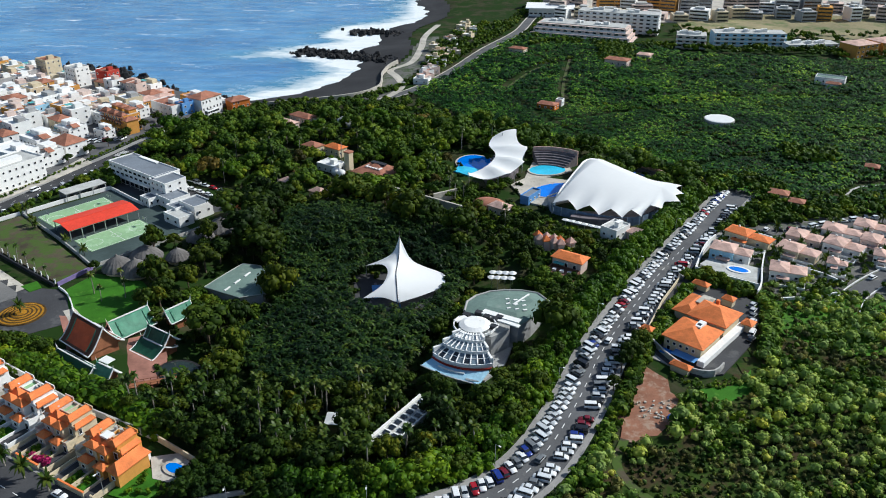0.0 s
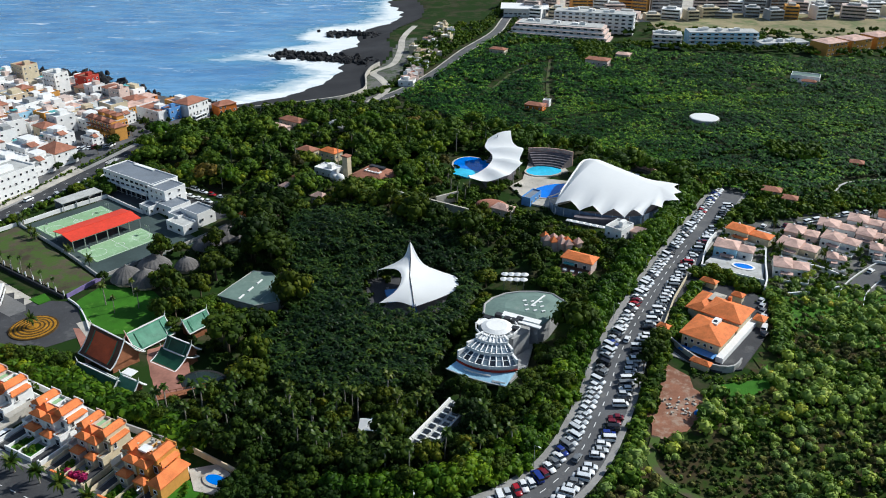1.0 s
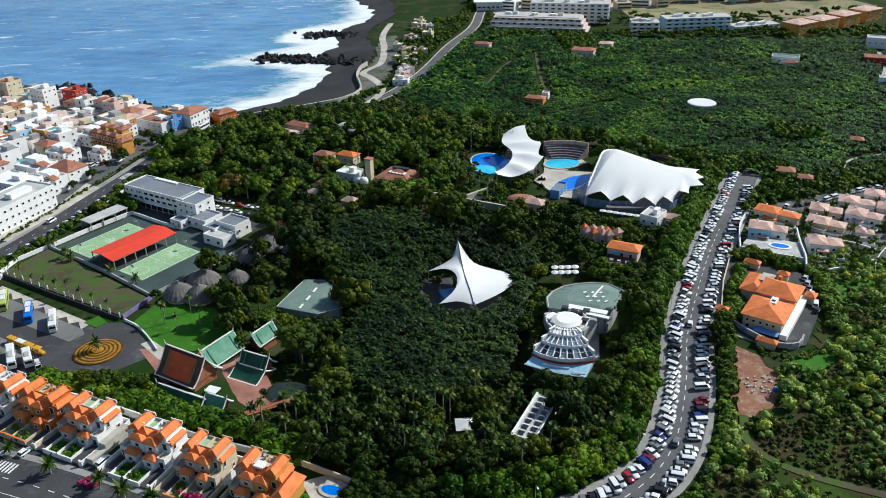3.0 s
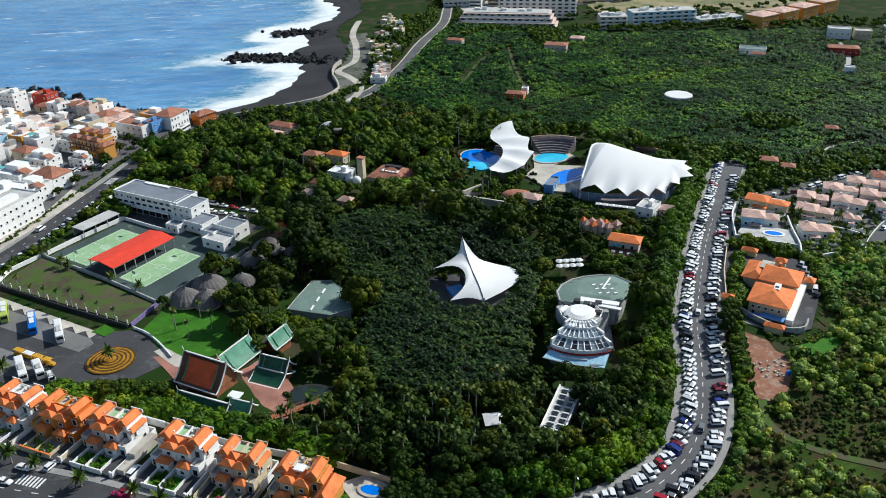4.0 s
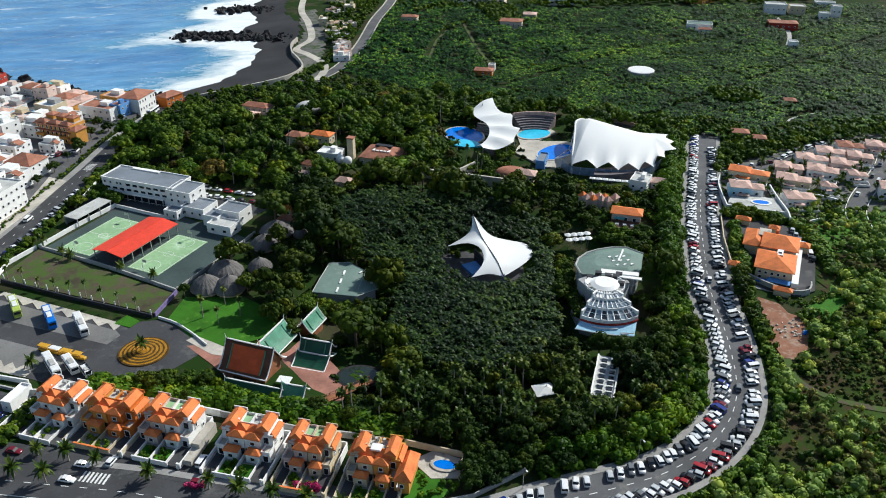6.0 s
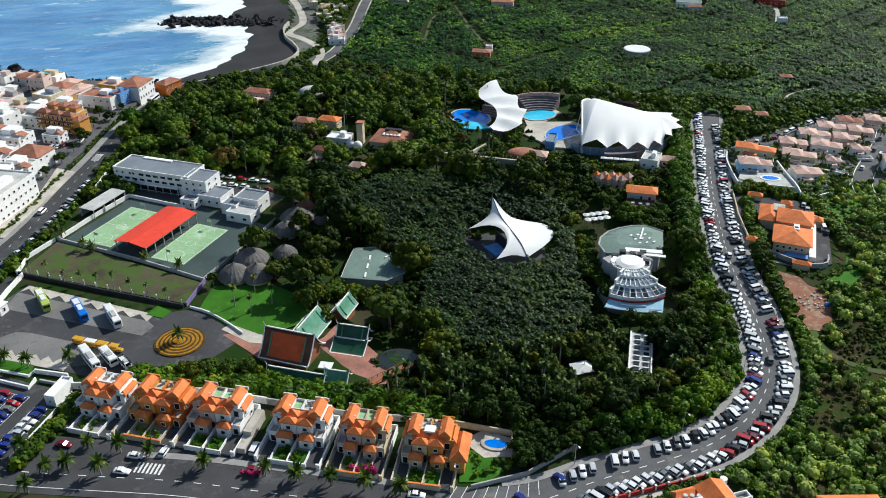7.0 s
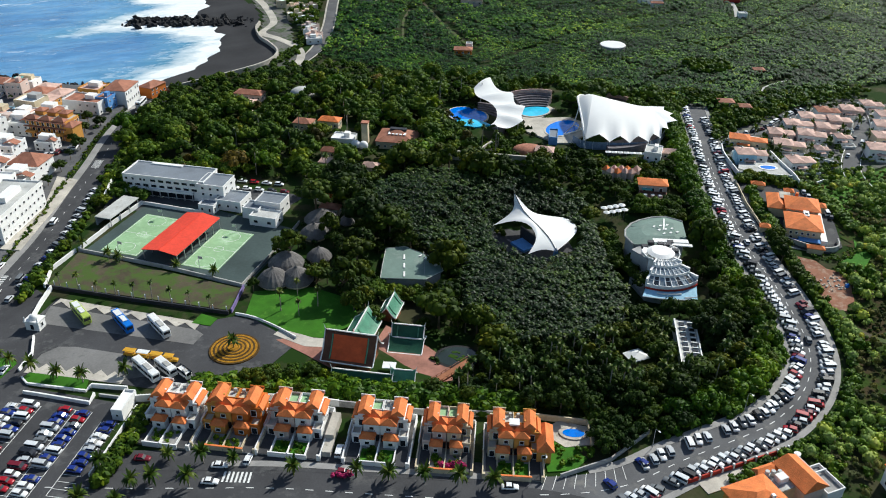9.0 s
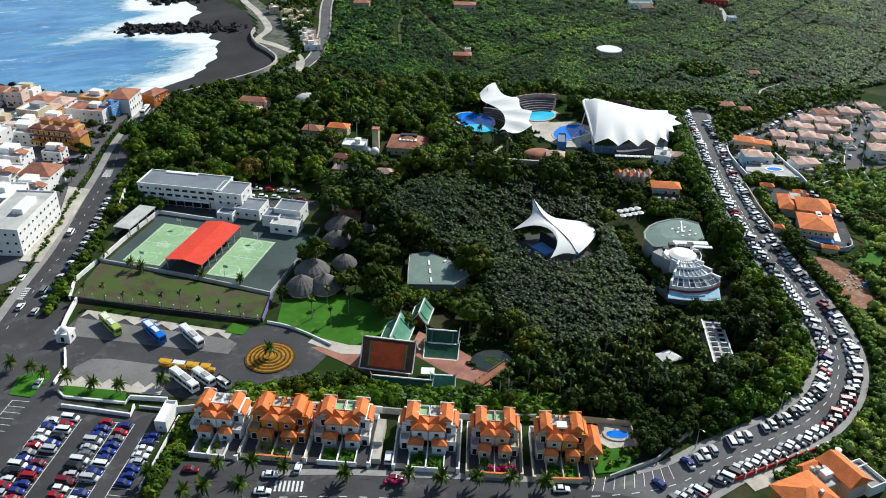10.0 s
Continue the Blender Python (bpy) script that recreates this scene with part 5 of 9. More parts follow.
# ---- glass house with its green roof ----
def glass_house():
    t = thing("tiered_glass_house", 10.0, 222, -5, 0, "white tiered glass house with pale blue skirt", "glass house")
    rad, zz = [5.6, 8.6, 12.2, 15.8, 20.9], [11.6, 10.2, 8.6, 6.3, 4.1]
    a0, a1, n = 215, 287, 9
    P = lambda r, a, z: Vector((r * math.cos(radians(a)), r * math.sin(radians(a)), z))
    L, Rt = P(20.9, 216.5, 4.6), P(20.9, 271.5, 3.4)
    crest = [P(rad[3], a, 5.4) for a in np.linspace(a0, a1, 10)]
    hem = [L.lerp(Rt, u) - Vector((0.437, 0.9, 0)) * 0.9 * math.sin(math.pi * u) for u in np.linspace(0, 1, 10)]
    for i in range(9):
        bm = bmesh.new()
        q = [crest[i], crest[i + 1], hem[i + 1], hem[i]]
        vs = [bm.verts.new(p) for p in q] + [bm.verts.new(p - Vector((0, 0, 0.2))) for p in q]
        bm.faces.new(vs[:4])
        bm.faces.new(vs[7:3:-1])
        for j in range(4):
            bm.faces.new((vs[j], vs[j + 4], vs[(j + 1) % 4 + 4], vs[(j + 1) % 4]))
        part("skirt_panel", bm, G["sky_wall"], t)
        part("hem_rail", tube(bmesh.new(), hem[i] + Vector((0, 0, 0.1)), hem[i + 1] + Vector((0, 0, 0.1)), 0.22, 0.22, 5), G["white_wall"], t)
        if i in (2, 3, 4, 5):
            c = crest[i].lerp(hem[i], 0.45)
            d = crest[i + 1].lerp(hem[i + 1], 0.45)
            part("skirt_crest", tube(bmesh.new(), c + Vector((0, 0, 0.15)), d + Vector((0, 0, 0.15)), 0.3, 0.3, 5), G["white_wall"], t)
    part("hem_sail", tube(bmesh.new(), hem[7] + Vector((0.4, 0.9, 0.2)), hem[9] + Vector((0, 0.4, 1.0)), 0.5, 0.15, 5), G["white_wall"], t)
    for k in range(3):
        top, low = zz[k], zz[k + 1]
        for i in range(n):
            u0, u1 = a0 + (a1 - a0) * i / n, a0 + (a1 - a0) * (i + 1) / n
            q = [P(rad[k], u0, top), P(rad[k], u1, top), P(rad[k + 1], u1, low + (0.9 if k < 3 else 0)), P(rad[k + 1], u0, low + (0.9 if k < 3 else 0))]
            bm = bmesh.new()
            vs = [bm.verts.new(p) for p in q] + [bm.verts.new(p - Vector((0, 0, 0.15))) for p in q]
            bm.faces.new(vs[:4])
            bm.faces.new(vs[7:3:-1])
            for j in range(4):
                bm.faces.new((vs[j], vs[j + 4], vs[(j + 1) % 4 + 4], vs[(j + 1) % 4]))
            part("pane", bm, G["white_wall"] if k == 0 and i % 3 else G["glass_dark"] if k == 2 and i % 2 else G["glass_roof"], t)
            part("rafter", tube(bmesh.new(), q[0] + Vector((0, 0, 0.1)), q[3] + Vector((0, 0, 0.1)), 0.24, 0.24, 4), G["white_wall"], t)
            if k:
                part("glazing_bar", tube(bmesh.new(), (q[0] + q[3]) / 2 + Vector((0, 0, 0.08)), (q[1] + q[2]) / 2 + Vector((0, 0, 0.08)), 0.14, 0.14, 4), G["white_wall"], t)
        part("tier_wall", arc_wall(0, 0, rad[k + 1] - 0.25, rad[k + 1] + 0.25, low - 0.4, low + (0.9 if k < 3 else 0.2), a0, a1, 18), G["white_wall"], t)
        if k == 2:
            part("red_band", arc_wall(0, 0, rad[k + 1] + 0.1, rad[k + 1] + 0.6, low - 1.0, low - 0.45, a0, a1, 18), G["red_wall"], t)
    for a in (a0, a1):
        for k in range(3):
            r = (rad[k] + rad[k + 1]) / 2
            c = P(r, a, 0)
            part("step_wall", one_box(c.x, c.y, zz[k] - 3.0, rad[k + 1] - rad[k], 0.7, 3.3, a), G["white_wall"], t)
    bm = bmesh.new()
    bmesh.ops.create_cone(bm, cap_ends=True, segments=24, radius1=4.2, radius2=4.0, depth=11.6, matrix=pose(0.3, 0.8, 5.8))
    part("drum", bm, G["white_wall"], t)
    bm = bmesh.new()
    bmesh.ops.create_cone(bm, cap_ends=True, segments=24, radius1=5.0, radius2=3.4, depth=0.7, matrix=pose(0, 0, 11.9))
    part("cap", bm, G["white_wall"], t)
    for x, y, w, d, r, z in ((9.4, 4.6, 11, 2.4, -30, 11.3), (10.5, 1.4, 8, 1.6, -34, 11.0), (4.0, 7.2, 3, 3, -32, 11.4), (-4.4, 3.6, 4.4, 1.8, 40, 11.2), (6.0, -0.5, 2.6, 2.4, -20, 11.2)):
        part("roof_canopy", one_box(x, y, z, w, d, 0.35, r), G["white_wall"], t)
    for k in range(11):
        u = 150 + k * 25
        c = P(6.6, u, 0)
        part("crown_rail", one_box(c.x, c.y, 11.0, 0.3, 2.4, 0.8, u), G["white_wall"], t)
    for x, y in ((4, 5), (8, 4.6), (1.5, 7.5), (5.8, -1.0), (-2.5, 6.2), (6.2, 3.4)):
        part("plant_box", one_box(x, y, 10.6, 2.2, 1.8, 1.2, -30), G["dark_metal"], t)
    part("base", prism(bmesh.new(), [(16.2 * math.cos(radians(a)), 16.2 * math.sin(radians(a))) for a in range(216, 288, 9)] + [(9, -8), (14, 8), (-3, 10), (-11, 2)], -1, 1.6), G["grey_wall"], t)
    part("hall", prism(bmesh.new(), [(-4, 2), (5, -3), (11, 2), (12, 8), (6, 12), (-5, 10)], -1, 8.6), G["grey_wall"], t)


glass_house()


def fan_hall():
    t = thing("fan_hall", 21, 238, -5, 0, "low hall with a fan-shaped grey-green roof", "hall")
    out = [(-14, -4), (-13, 2), (-10, 6), (-5, 9), (0, 10), (6, 9.8), (11, 8), (14.5, 2), (8, -8), (3, -13), (-6, -8)]
    part("wall", prism(bmesh.new(), [(x * 0.95, y * 0.95) for x, y in out], -1, 9.2), G["grey_wall"], t)
    bm = bmesh.new()
    rim = [bm.verts.new((x, y, 9.21)) for x, y in out]
    mid = [bm.verts.new((x * 0.55 + 1, y * 0.55, 10.3)) for x, y in out]
    bm.faces.new(rim[::-1])
    bm.faces.new(mid)
    for i in range(len(out)):
        j = (i + 1) % len(out)
        bm.faces.new((rim[i], rim[j], mid[j], mid[i]))
    part("roof", bm, G["green_roof"], t)
    bm = bmesh.new()
    for (x0, y0), (x1, y1) in zip(out[:7], out[1:8]):
        tube(bm, (x0, y0, 9.3), (x1, y1, 9.3), 0.4, 0.4, 6)
    part("rim_gutter", bm, G["concrete"], t)
    for i in range(4):
        a = radians(60 + i * 22)
        part("roof_seam", tube(bmesh.new(), (1, 0, 10.36), (12 * math.cos(a), 9 * math.sin(a), 9.55), 0.08, 0.08, 4), G["concrete"], t)
    for i in range(9):
        part("skylight", one_box(0.5 + (i % 3) * 2.6, -4.0 + (i // 3) * 3.0 - (i % 3) * 0.6, 10.2, 1.3, 0.7, 0.3, 20), G["white_wall"], t)
    part("skylight_strip", one_box(5.0, 1.8, 10.15, 0.6, 9, 0.35, -40), G["white_wall"], t)


fan_hall()


def flat_hall():
    t = thing("flat_hall", -72.5, 262, -5, 0, "low hall with a grey-green flat roof", "hall")
    out = [(-12.2, -4.8), (-8.4, 2.6), (-2.4, 13.4), (4.6, 11.6), (11.9, -1.9), (10.1, -9.7), (1.9, -12.4)]
    part("wall", prism(bmesh.new(), [(x * 0.93, y * 0.93) for x, y in out], -1, 5.0), G["grey_wall"], t)
    part("roof", prism(bmesh.new(), out, 5.01, 5.4), G["green_roof"], t)
    bm = bmesh.new()
    for (x0, y0), (x1, y1) in zip(out, out[1:] + out[:1]):
        tube(bm, (x0, y0, 5.45), (x1, y1, 5.45), 0.16, 0.16, 4)
    part("roof_edge", bm, G["concrete"], t)
    for x, y in ((-3.6, -6.2), (-1.2, -0.8), (1.2, 4.6)):
        part("skylight", one_box(x, y, 5.4, 0.6, 3.2, 0.3, -24), G["white_wall"], t)
    for x, y in ((9.2, -5.4), (8.4, -2.6), (8.2, 0.4), (7.0, 2.8)):
        part("roof_vent", one_box(x, y, 5.4, 1.3, 0.7, 0.4, 20), G["white_wall"], t)
    part("seam", one_box(6.2, -2.0, 5.4, 0.12, 16, 0.08, -24), G["concrete"], t)


flat_hall()


# ---- steep-roofed temple houses at the entrance ----
def temple_roof(w, half, z0, h, over=0.6, n=7):
    """A steep, hollow-curved gable roof with its ridge along x."""
    prof = [(half * (1 - u), z0 + h * u ** 1.45) for u in np.linspace(0, 1, n)]
    prof = prof + [(-y, z) for y, z in prof[-2::-1]]
    rows = [[(x, y, z + 0.35 * abs(x / w * 2) ** 4 * (z - z0) / h) for y, z in prof] for x in np.linspace(-w / 2 - over, w / 2 + over, 7)]
    return np.array(rows), prof


def temple(x, y, z, rot, w, half, z0, h, tile, border, label, panel=None, tiers=1, gable_mat="timber"):
    t = thing("temple_house", x, y, z, rot, label, "temple house", "entrance temple houses")
    rows, prof = temple_roof(w, half, z0, h)
    part("roof", loft(rows, G[border]), None, t)
    inset = (0.74, 0.16, 0.9)
    if panel:
        for s in (-1, 1):
            pr = [(s * half * (1 - u), z0 + h * u ** 1.45 + 0.16) for u in np.linspace(0.13, 0.9, 6)]
            rr = [[(xx, yy, zz) for yy, zz in pr] for xx in np.linspace(-w / 2 * inset[0] + 0.3, w / 2 * inset[0] - 0.3, 4)]
            panel_ob = part("tile_panel", loft(rr, G[panel]), None, t)
            for xx in (-w / 2 * 0.74, w / 2 * 0.74):
                bm = bmesh.new()
                for (ya, za), (yb, zb) in zip(pr[:-1], pr[1:]):
                    tube(bm, (xx, ya, za + 0.05), (xx, yb, zb + 0.05), 0.22, 0.22, 4)
                part("tile_border", bm, G["thai_pale"], panel_ob)
    for s in (-1, 1):
        xx = s * (w / 2 + 0.6)
        bm = bmesh.new()
        for (ya, za), (yb, zb) in zip(prof[:-1], prof[1:]):
            tube(bm, (xx, ya, za + 0.1), (xx, yb, zb + 0.1), 0.22, 0.22, 5)
        part("bargeboard", bm, G["white_wall"], t)
        part("finial", tube(bmesh.new(), (xx, 0, z0 + h), (xx + s * 0.5, 0, z0 + h + 1.8), 0.2, 0.03, 5), G["white_wall"], t)
        bm = bmesh.new()
        vs = [bm.verts.new((s * (w / 2 - 0.3), yy * 0.93, zz - 0.12)) for yy, zz in prof]
        bm.faces.new(vs)
        part("gable_panel", bm, G[gable_mat], t)
        part("eave_board", one_box(0, s * half, z0 - 0.12, w + 1.2, 0.3, 0.25), G["white_wall"], t)
    part("ridge", one_box(0, 0, z0 + h - 0.05, w + 1.0, 0.35, 0.35), G["white_wall"], t)
    part("wall", one_box(0, 0, -1, w - 1.5, half * 1.5, z0 + 1), G["timber"], t)
    return t


temple(-109.5, 219.2, -1.5, -38, 15.0, 6.2, 4.0, 7.2, "thai_red", "dark_timber", "large temple house with a dark red tiled roof", panel="thai_red")
temple(-110.5, 208.6, -1.5, -35, 17, 2.6, 2.2, 2.2, "thai_green", "thai_green", "low gallery with a dark green roof")
temple(-102.0, 231.0, -3, 50, 13, 4.6, 3.0, 4.9, "thai_pale", "thai_pale", "temple house with a pale green roof", panel="thai_pale")
temple(-88.5, 239.0, -3, 50, 8.5, 3.2, 2.6, 3.8, "thai_pale", "thai_pale", "small temple house with a pale green roof", panel="thai_pale")
temple(-89.4, 222.4, -3.5, -34, 9.0, 3.6, 4.0, 3.8, "thai_green", "thai_green", "temple house with a two-tier dark green roof", panel="thai_green")
temple(-91.0, 220.0, -3.5, -34, 9.6, 5.0, 2.4, 2.3, "thai_green", "thai_green", "lower roof of the dark green temple house")
temple(-99.5, 203.5, -1.5, -33, 6, 2.6, 2.4, 2.6, "thai_pale", "thai_pale", "small gate house with a pale green roof")
sheet("plaza", [(-116, 212), (-104, 224), (-98, 227), (-93, 232), (-86, 217), (-82, 204), (-86, 198), (-97, 200), (-106, 205)], -1.0, G["pink_paving"], "reddish paved square between temple houses", "plaza", 1.4)


def bridge():
    t = thing("wooden_bridge", -84, 201.5, -0.8, 18, "reddish timber footbridge with railings", "bridge")
    part("deck", one_box(0, 0, 0, 16, 2.6, 0.3), G["timber"], t)
    for s in (-1, 1):
        part("rail", one_box(0, s * 1.25, 1.0, 16, 0.12, 0.12), G["timber"], t)
        for i in range(9):
            part("baluster", one_box(-7.6 + i * 1.9, s * 1.25, 0.2, 0.16, 0.16, 0.9), G["timber"], t)


bridge()
_t = swimming_pool(-79.5, 207.5, -1.2, -20, 6.2, 4.8, "pond_dark", "small dark pond with lily pads", "lava_rock")
_bm = bmesh.new()
bmesh.ops.create_cone(_bm, cap_ends=True, segments=8, radius1=0.5, radius2=0.45, depth=0.05)
_pad = mesh_of("lily_pad", _bm, G["leaf_bright"])
for _i in range(24):
    _a, _q = random.uniform(0, 6.28), math.sqrt(random.random()) * 2.6
    hang(_t, _pad, _q * math.cos(_a), _q * math.sin(_a), 0.31 + 0.002 * _i, 0, "lily_pad")
_t = thing("white_parasol", -101.5, 209.5, -1.0, -30, "square white parasol on the square", "parasol")
part("shade", one_box(0, 0, 2.5, 4, 3, 0.25), G["membrane"], _t)
part("pole", one_box(0, 0, 0, 0.15, 0.15, 2.5), G["steel"], _t)


# ---- thatched huts ----
def hut(x, y, z, r, h):
    t = thing("thatched_hut", x, y, z, random.uniform(0, 60), "round hut with a grey thatched dome roof", "hut", "thatched huts")
    bm = bmesh.new()
    prof = [(r, 1.5), (r * 0.97, 1.9), (r * 0.8, 1.6 + h * 0.4), (r * 0.58, 1.6 + h * 0.7), (r * 0.32, 1.6 + h * 0.95), (r * 0.12, 1.6 + h * 1.12), (0.12, 1.6 + h * 1.3)]
    n = 36
    rings = [[bm.verts.new((q * (1 + 0.035 * (k % 2)) * math.cos(2 * math.pi * k / n), q * (1 + 0.035 * (k % 2)) * math.sin(2 * math.pi * k / n), z_)) for k in range(n)] for q, z_ in prof]
    for a, b in zip(rings[:-1], rings[1:]):
        for k in range(n):
            bm.faces.new((a[k], a[(k + 1) % n], b[(k + 1) % n], b[k]))
    bm.faces.new(rings[-1])
    part("thatch_roof", bm, G["thatch"], t)
    bm = bmesh.new()
    bmesh.ops.create_cone(bm, cap_ends=True, segments=18, radius1=r * 0.8, radius2=r * 0.8, depth=3.4, matrix=pose(0, 0, 0.4))
    part("wall", bm, G["cream_wall"], t)


for _x, _y, _z, _r, _h in ((-81.2, 300.5, -1, 3.2, 2.6), (-89.8, 305, 0, 6.8, 3.8), (-95.8, 295.5, 0, 5.6, 3.6), (-99.8, 278.5, 0, 4.6, 3.2), (-112, 279, 0, 6.4, 4.0), (-119.3, 270, 0, 5.8, 4.2), (-111.8, 267.2, 0, 5.8, 4.2)):
    hut(_x, _y, _z, _r, _h)


# ---- other park buildings ----
_t = block("pavilion", -31, 365, -1, -35, 18, 16, 4.5, G["cream_wall"], G["tile_dull"], "brown tile-roofed pavilion with a white skylight", "pavilion", floors=1, tiled=3.0, step=3)
for _i in range(5):
    part("skylight", one_box(-3.5 + _i * 1.8, -2.2, 6.6, 1.2, 2.6, 0.3), G["white_wall"], _t)
part("skylight_frame", one_box(0, 1.5, 7.2, 8, 2.4, 0.8), G["dark_metal"], _t)
_t = thing("stone_tower", -44.8, 372, -1, -35, "square beige stone tower", "tower")
part("shaft", one_box(0, 0, -1, 3.0, 3.0, 12.0), G["cream_wall"], _t)
part("cap", one_box(0, 0, 11.0, 3.5, 3.5, 0.6), G["tile_dull"], _t)
block("white_pavilion", -54, 376, -1, -35, 11, 8, 4.0, G["white_wall"], G["membrane"], "white pavilion with a pale ribbed roof", "pavilion", floors=1, step=3)
for _x, _y in ((-51, 369), (-48, 366.5)):
    _t = thing("white_dome", _x, _y, -1, 0, "small white domed tent", "tent", "white domes")
    _bm = bmesh.new()
    bmesh.ops.create_uvsphere(_bm, u_segments=16, v_segments=10, radius=2.2, matrix=pose(0, 0, 2.2))
    part("dome", _bm, G["membrane"], _t, smooth=True)
for _x, _y, _w, _d, _h, _c, _m in ((-54, 396, 10, 6, 4.5, "cream_wall", "tile_roof"), (-79, 453, 15, 7, 4, "pink_wall", "tile_dull"), (-86, 440, 12, 7, 4, "pink_wall", "tile_pale"), (-66, 400, 9, 7, 4, "cream_wall", "tile_dull"), (-83.5, 321, 7, 4, 3.5, "cream_wall", "tile_roof"), (-84, 311, 8, 4, 3, "cream_wall", "tile_dull"), (-66, 363, 7, 4, 3.5, "cream_wall", "tile_dull"), (24, 322, 8, 6, 4, "pink_wall", "tile_pale"), (78, 297, 9, 5, 3, "pink_wall", "tile_pale"), (-55, 340, 7, 5, 3.4, "pink_wall", "tile_pale"), (-70, 352, 8, 5, 3.4, "cream_wall", "tile_pale")):
    block("park_lodge", _x, _y, lie1(_x, _y), -38, _w, _d, _h, G[_c], G[_m], "small lodge with a red tile roof among trees", "lodge", "park lodges", floors=1, tiled=1.6, step=2.6)
block("ticket_hall", 68.5, 299, 0, -45, 7.5, 9.5, 5, G["white_wall"], G["light_roof"], "white flat-roofed box beside the stadium", "hall", floors=1, step=3)
_t = thing("brown_dome", 20, 330, -1, -20, "low round brown roof", "pavilion")
_bm = bmesh.new()
bmesh.ops.create_uvsphere(_bm, u_segments=20, v_segments=10, radius=1.0, matrix=pose(0, 0, 2.2) @ Matrix.Diagonal((7.5, 5.5, 2.6, 1)))
part("roof", _bm, G["tile_dull"], _t, smooth=True)
_t = thing("white_dome", -53, 444, -1, 0, "larger white domed hall roof", "hall")
_bm = bmesh.new()
bmesh.ops.create_uvsphere(_bm, u_segments=20, v_segments=10, radius=1.0, matrix=pose(0, 0, 2.5) @ Matrix.Diagonal((7, 6, 4, 1)))
part("dome", _bm, G["light_roof"], _t, smooth=True)
for _i in range(8):
    _x, _y = 17.5 + (_i % 4) * 2.3 + (_i // 4) * 0.8, 264 - (_i % 4) * 0.8 + (_i // 4) * 3.0
    _t = thing("parasol", _x, _y, lie1(_x, _y) + 2.5, 0, "round white parasol on a park terrace", "parasol", "terrace parasols")
    _bm = bmesh.new()
    bmesh.ops.create_cone(_bm, cap_ends=True, segments=12, radius1=1.5, radius2=0.1, depth=0.6, matrix=pose(0, 0, 2.4))
    part("shade", _bm, G["membrane"], _t)
    part("pole", one_box(0, 0, -4, 0.1, 0.1, 6.2), G["steel"], _t)
_t = thing("terrace_restaurant", 46.9, 272.4, -3, -33.7, "brown two-storey restaurant with an orange roof and open terrace", "restaurant")
part("wall", one_box(0, 0, -1, 11.5, 6.0, 8.5), G["pink_wall"], _t)
part("roof", hip(bmesh.new(), 0, 0.2, 7.51, 12.8, 7.4, 1.5, 7), G["tile_roof"], _t)
part("terrace", one_box(0, -6.5, -1, 11.5, 7.0, 5.0), G["brown_wall"], _t)
part("terrace_rail", parapet(bmesh.new(), 11.5, 7.0, 4.005, 0.9, 0.3, 0, -6.5), G["brown_wall"], _t)
part("lower_wing", one_box(1.0, -12, -1, 12, 4.0, 2.6), G["brown_wall"], _t)
part("awning", one_box(-2.4, -10.8, 2.4, 6.0, 1.6, 0.25, 0), G["teal_cloth"], _t, "teal cloth awning")
part("awning", one_box(-2.6, -3.9, 6.0, 4.2, 1.6, 0.2, 0), G["teal_cloth"], _t, "teal cloth awning")
for _i in range(3):
    hang(_t, WIN[(1.4, 2.1)], -3.5 + _i * 3.4, -3.03, 5.4)
    hang(_t, WIN[(1.4, 2.1)], -1.5 + _i * 2.8, -10.03, 1.5)
    part("table", one_box(-3.2 + _i * 3.0, -6.2, 4.02, 1.4, 1.4, 0.8, 10 * _i), G["white_wall"], _t)
_rr = random.Random(5)
for _i in range(9):
    _x, _y = 37 + (_i % 5) * 2.9 + _rr.uniform(-0.6, 0.6), 292.5 - (_i % 5) * 1.5 - (_i // 5) * 3.0
    _t = thing("spire_hut", _x, _y, lie1(_x, _y), _rr.uniform(0, 40), "small hut with a peach pyramid roof", "hut", "peach huts")
    part("wall", one_box(0, 0, -0.5, 2.4, 2.4, 4.6), G["pink_wall"], _t)
    part("roof", hip(bmesh.new(), 0, 0, 4.105, 3.2, 3.2, 2.0, 0), G["tile_pale" if _i % 3 else "tile_roof"], _t)
for _i in range(9):
    _x, _y = 50 + _i * 2.4, 308.5 - _i * 1.45
    _t = thing("parasol", _x, _y, lie1(_x, _y) + 1.2, -30, "square white parasol in front of the stadium", "parasol", "stadium parasols")
    part("shade", hip(bmesh.new(), 0, 0, 2.3, 2.6, 2.2, 0.5, 0, 0, 0.1), G["membrane"], _t)
    part("pole", one_box(0, 0, -1.5, 0.1, 0.1, 3.8), G["steel"], _t)
_t = thing("white_terrace", -11, 182, -3.2, -34, "white roof terrace with rows of dark skylights", "terrace")
part("slab", one_box(0.6, 0, 0, 6.2, 24, 3.4), G["light_roof"], _t)
part("side_wall", one_box(-2.7, -2, 0, 0.5, 28, 4.0), G["white_wall"], _t)
part("side_wall", one_box(3.8, 0, 0, 0.4, 24, 4.0), G["white_wall"], _t)
for _i in range(8):
    for _j in range(2):
        part("skylight", one_box(-0.6 + _j * 2.8, -9.5 + _i * 2.7, 3.4, 1.6, 1.2, 0.35), G["glass_dark"], _t)
        part("kerb", one_box(-0.6 + _j * 2.8, -8.6 + _i * 2.7, 3.4, 2.0, 0.4, 0.6), G["white_wall"], _t)
_t = thing("small_sail", -29, 184, -4, 0, "small white pointed sail roof", "sail")
_bm = bmesh.new()
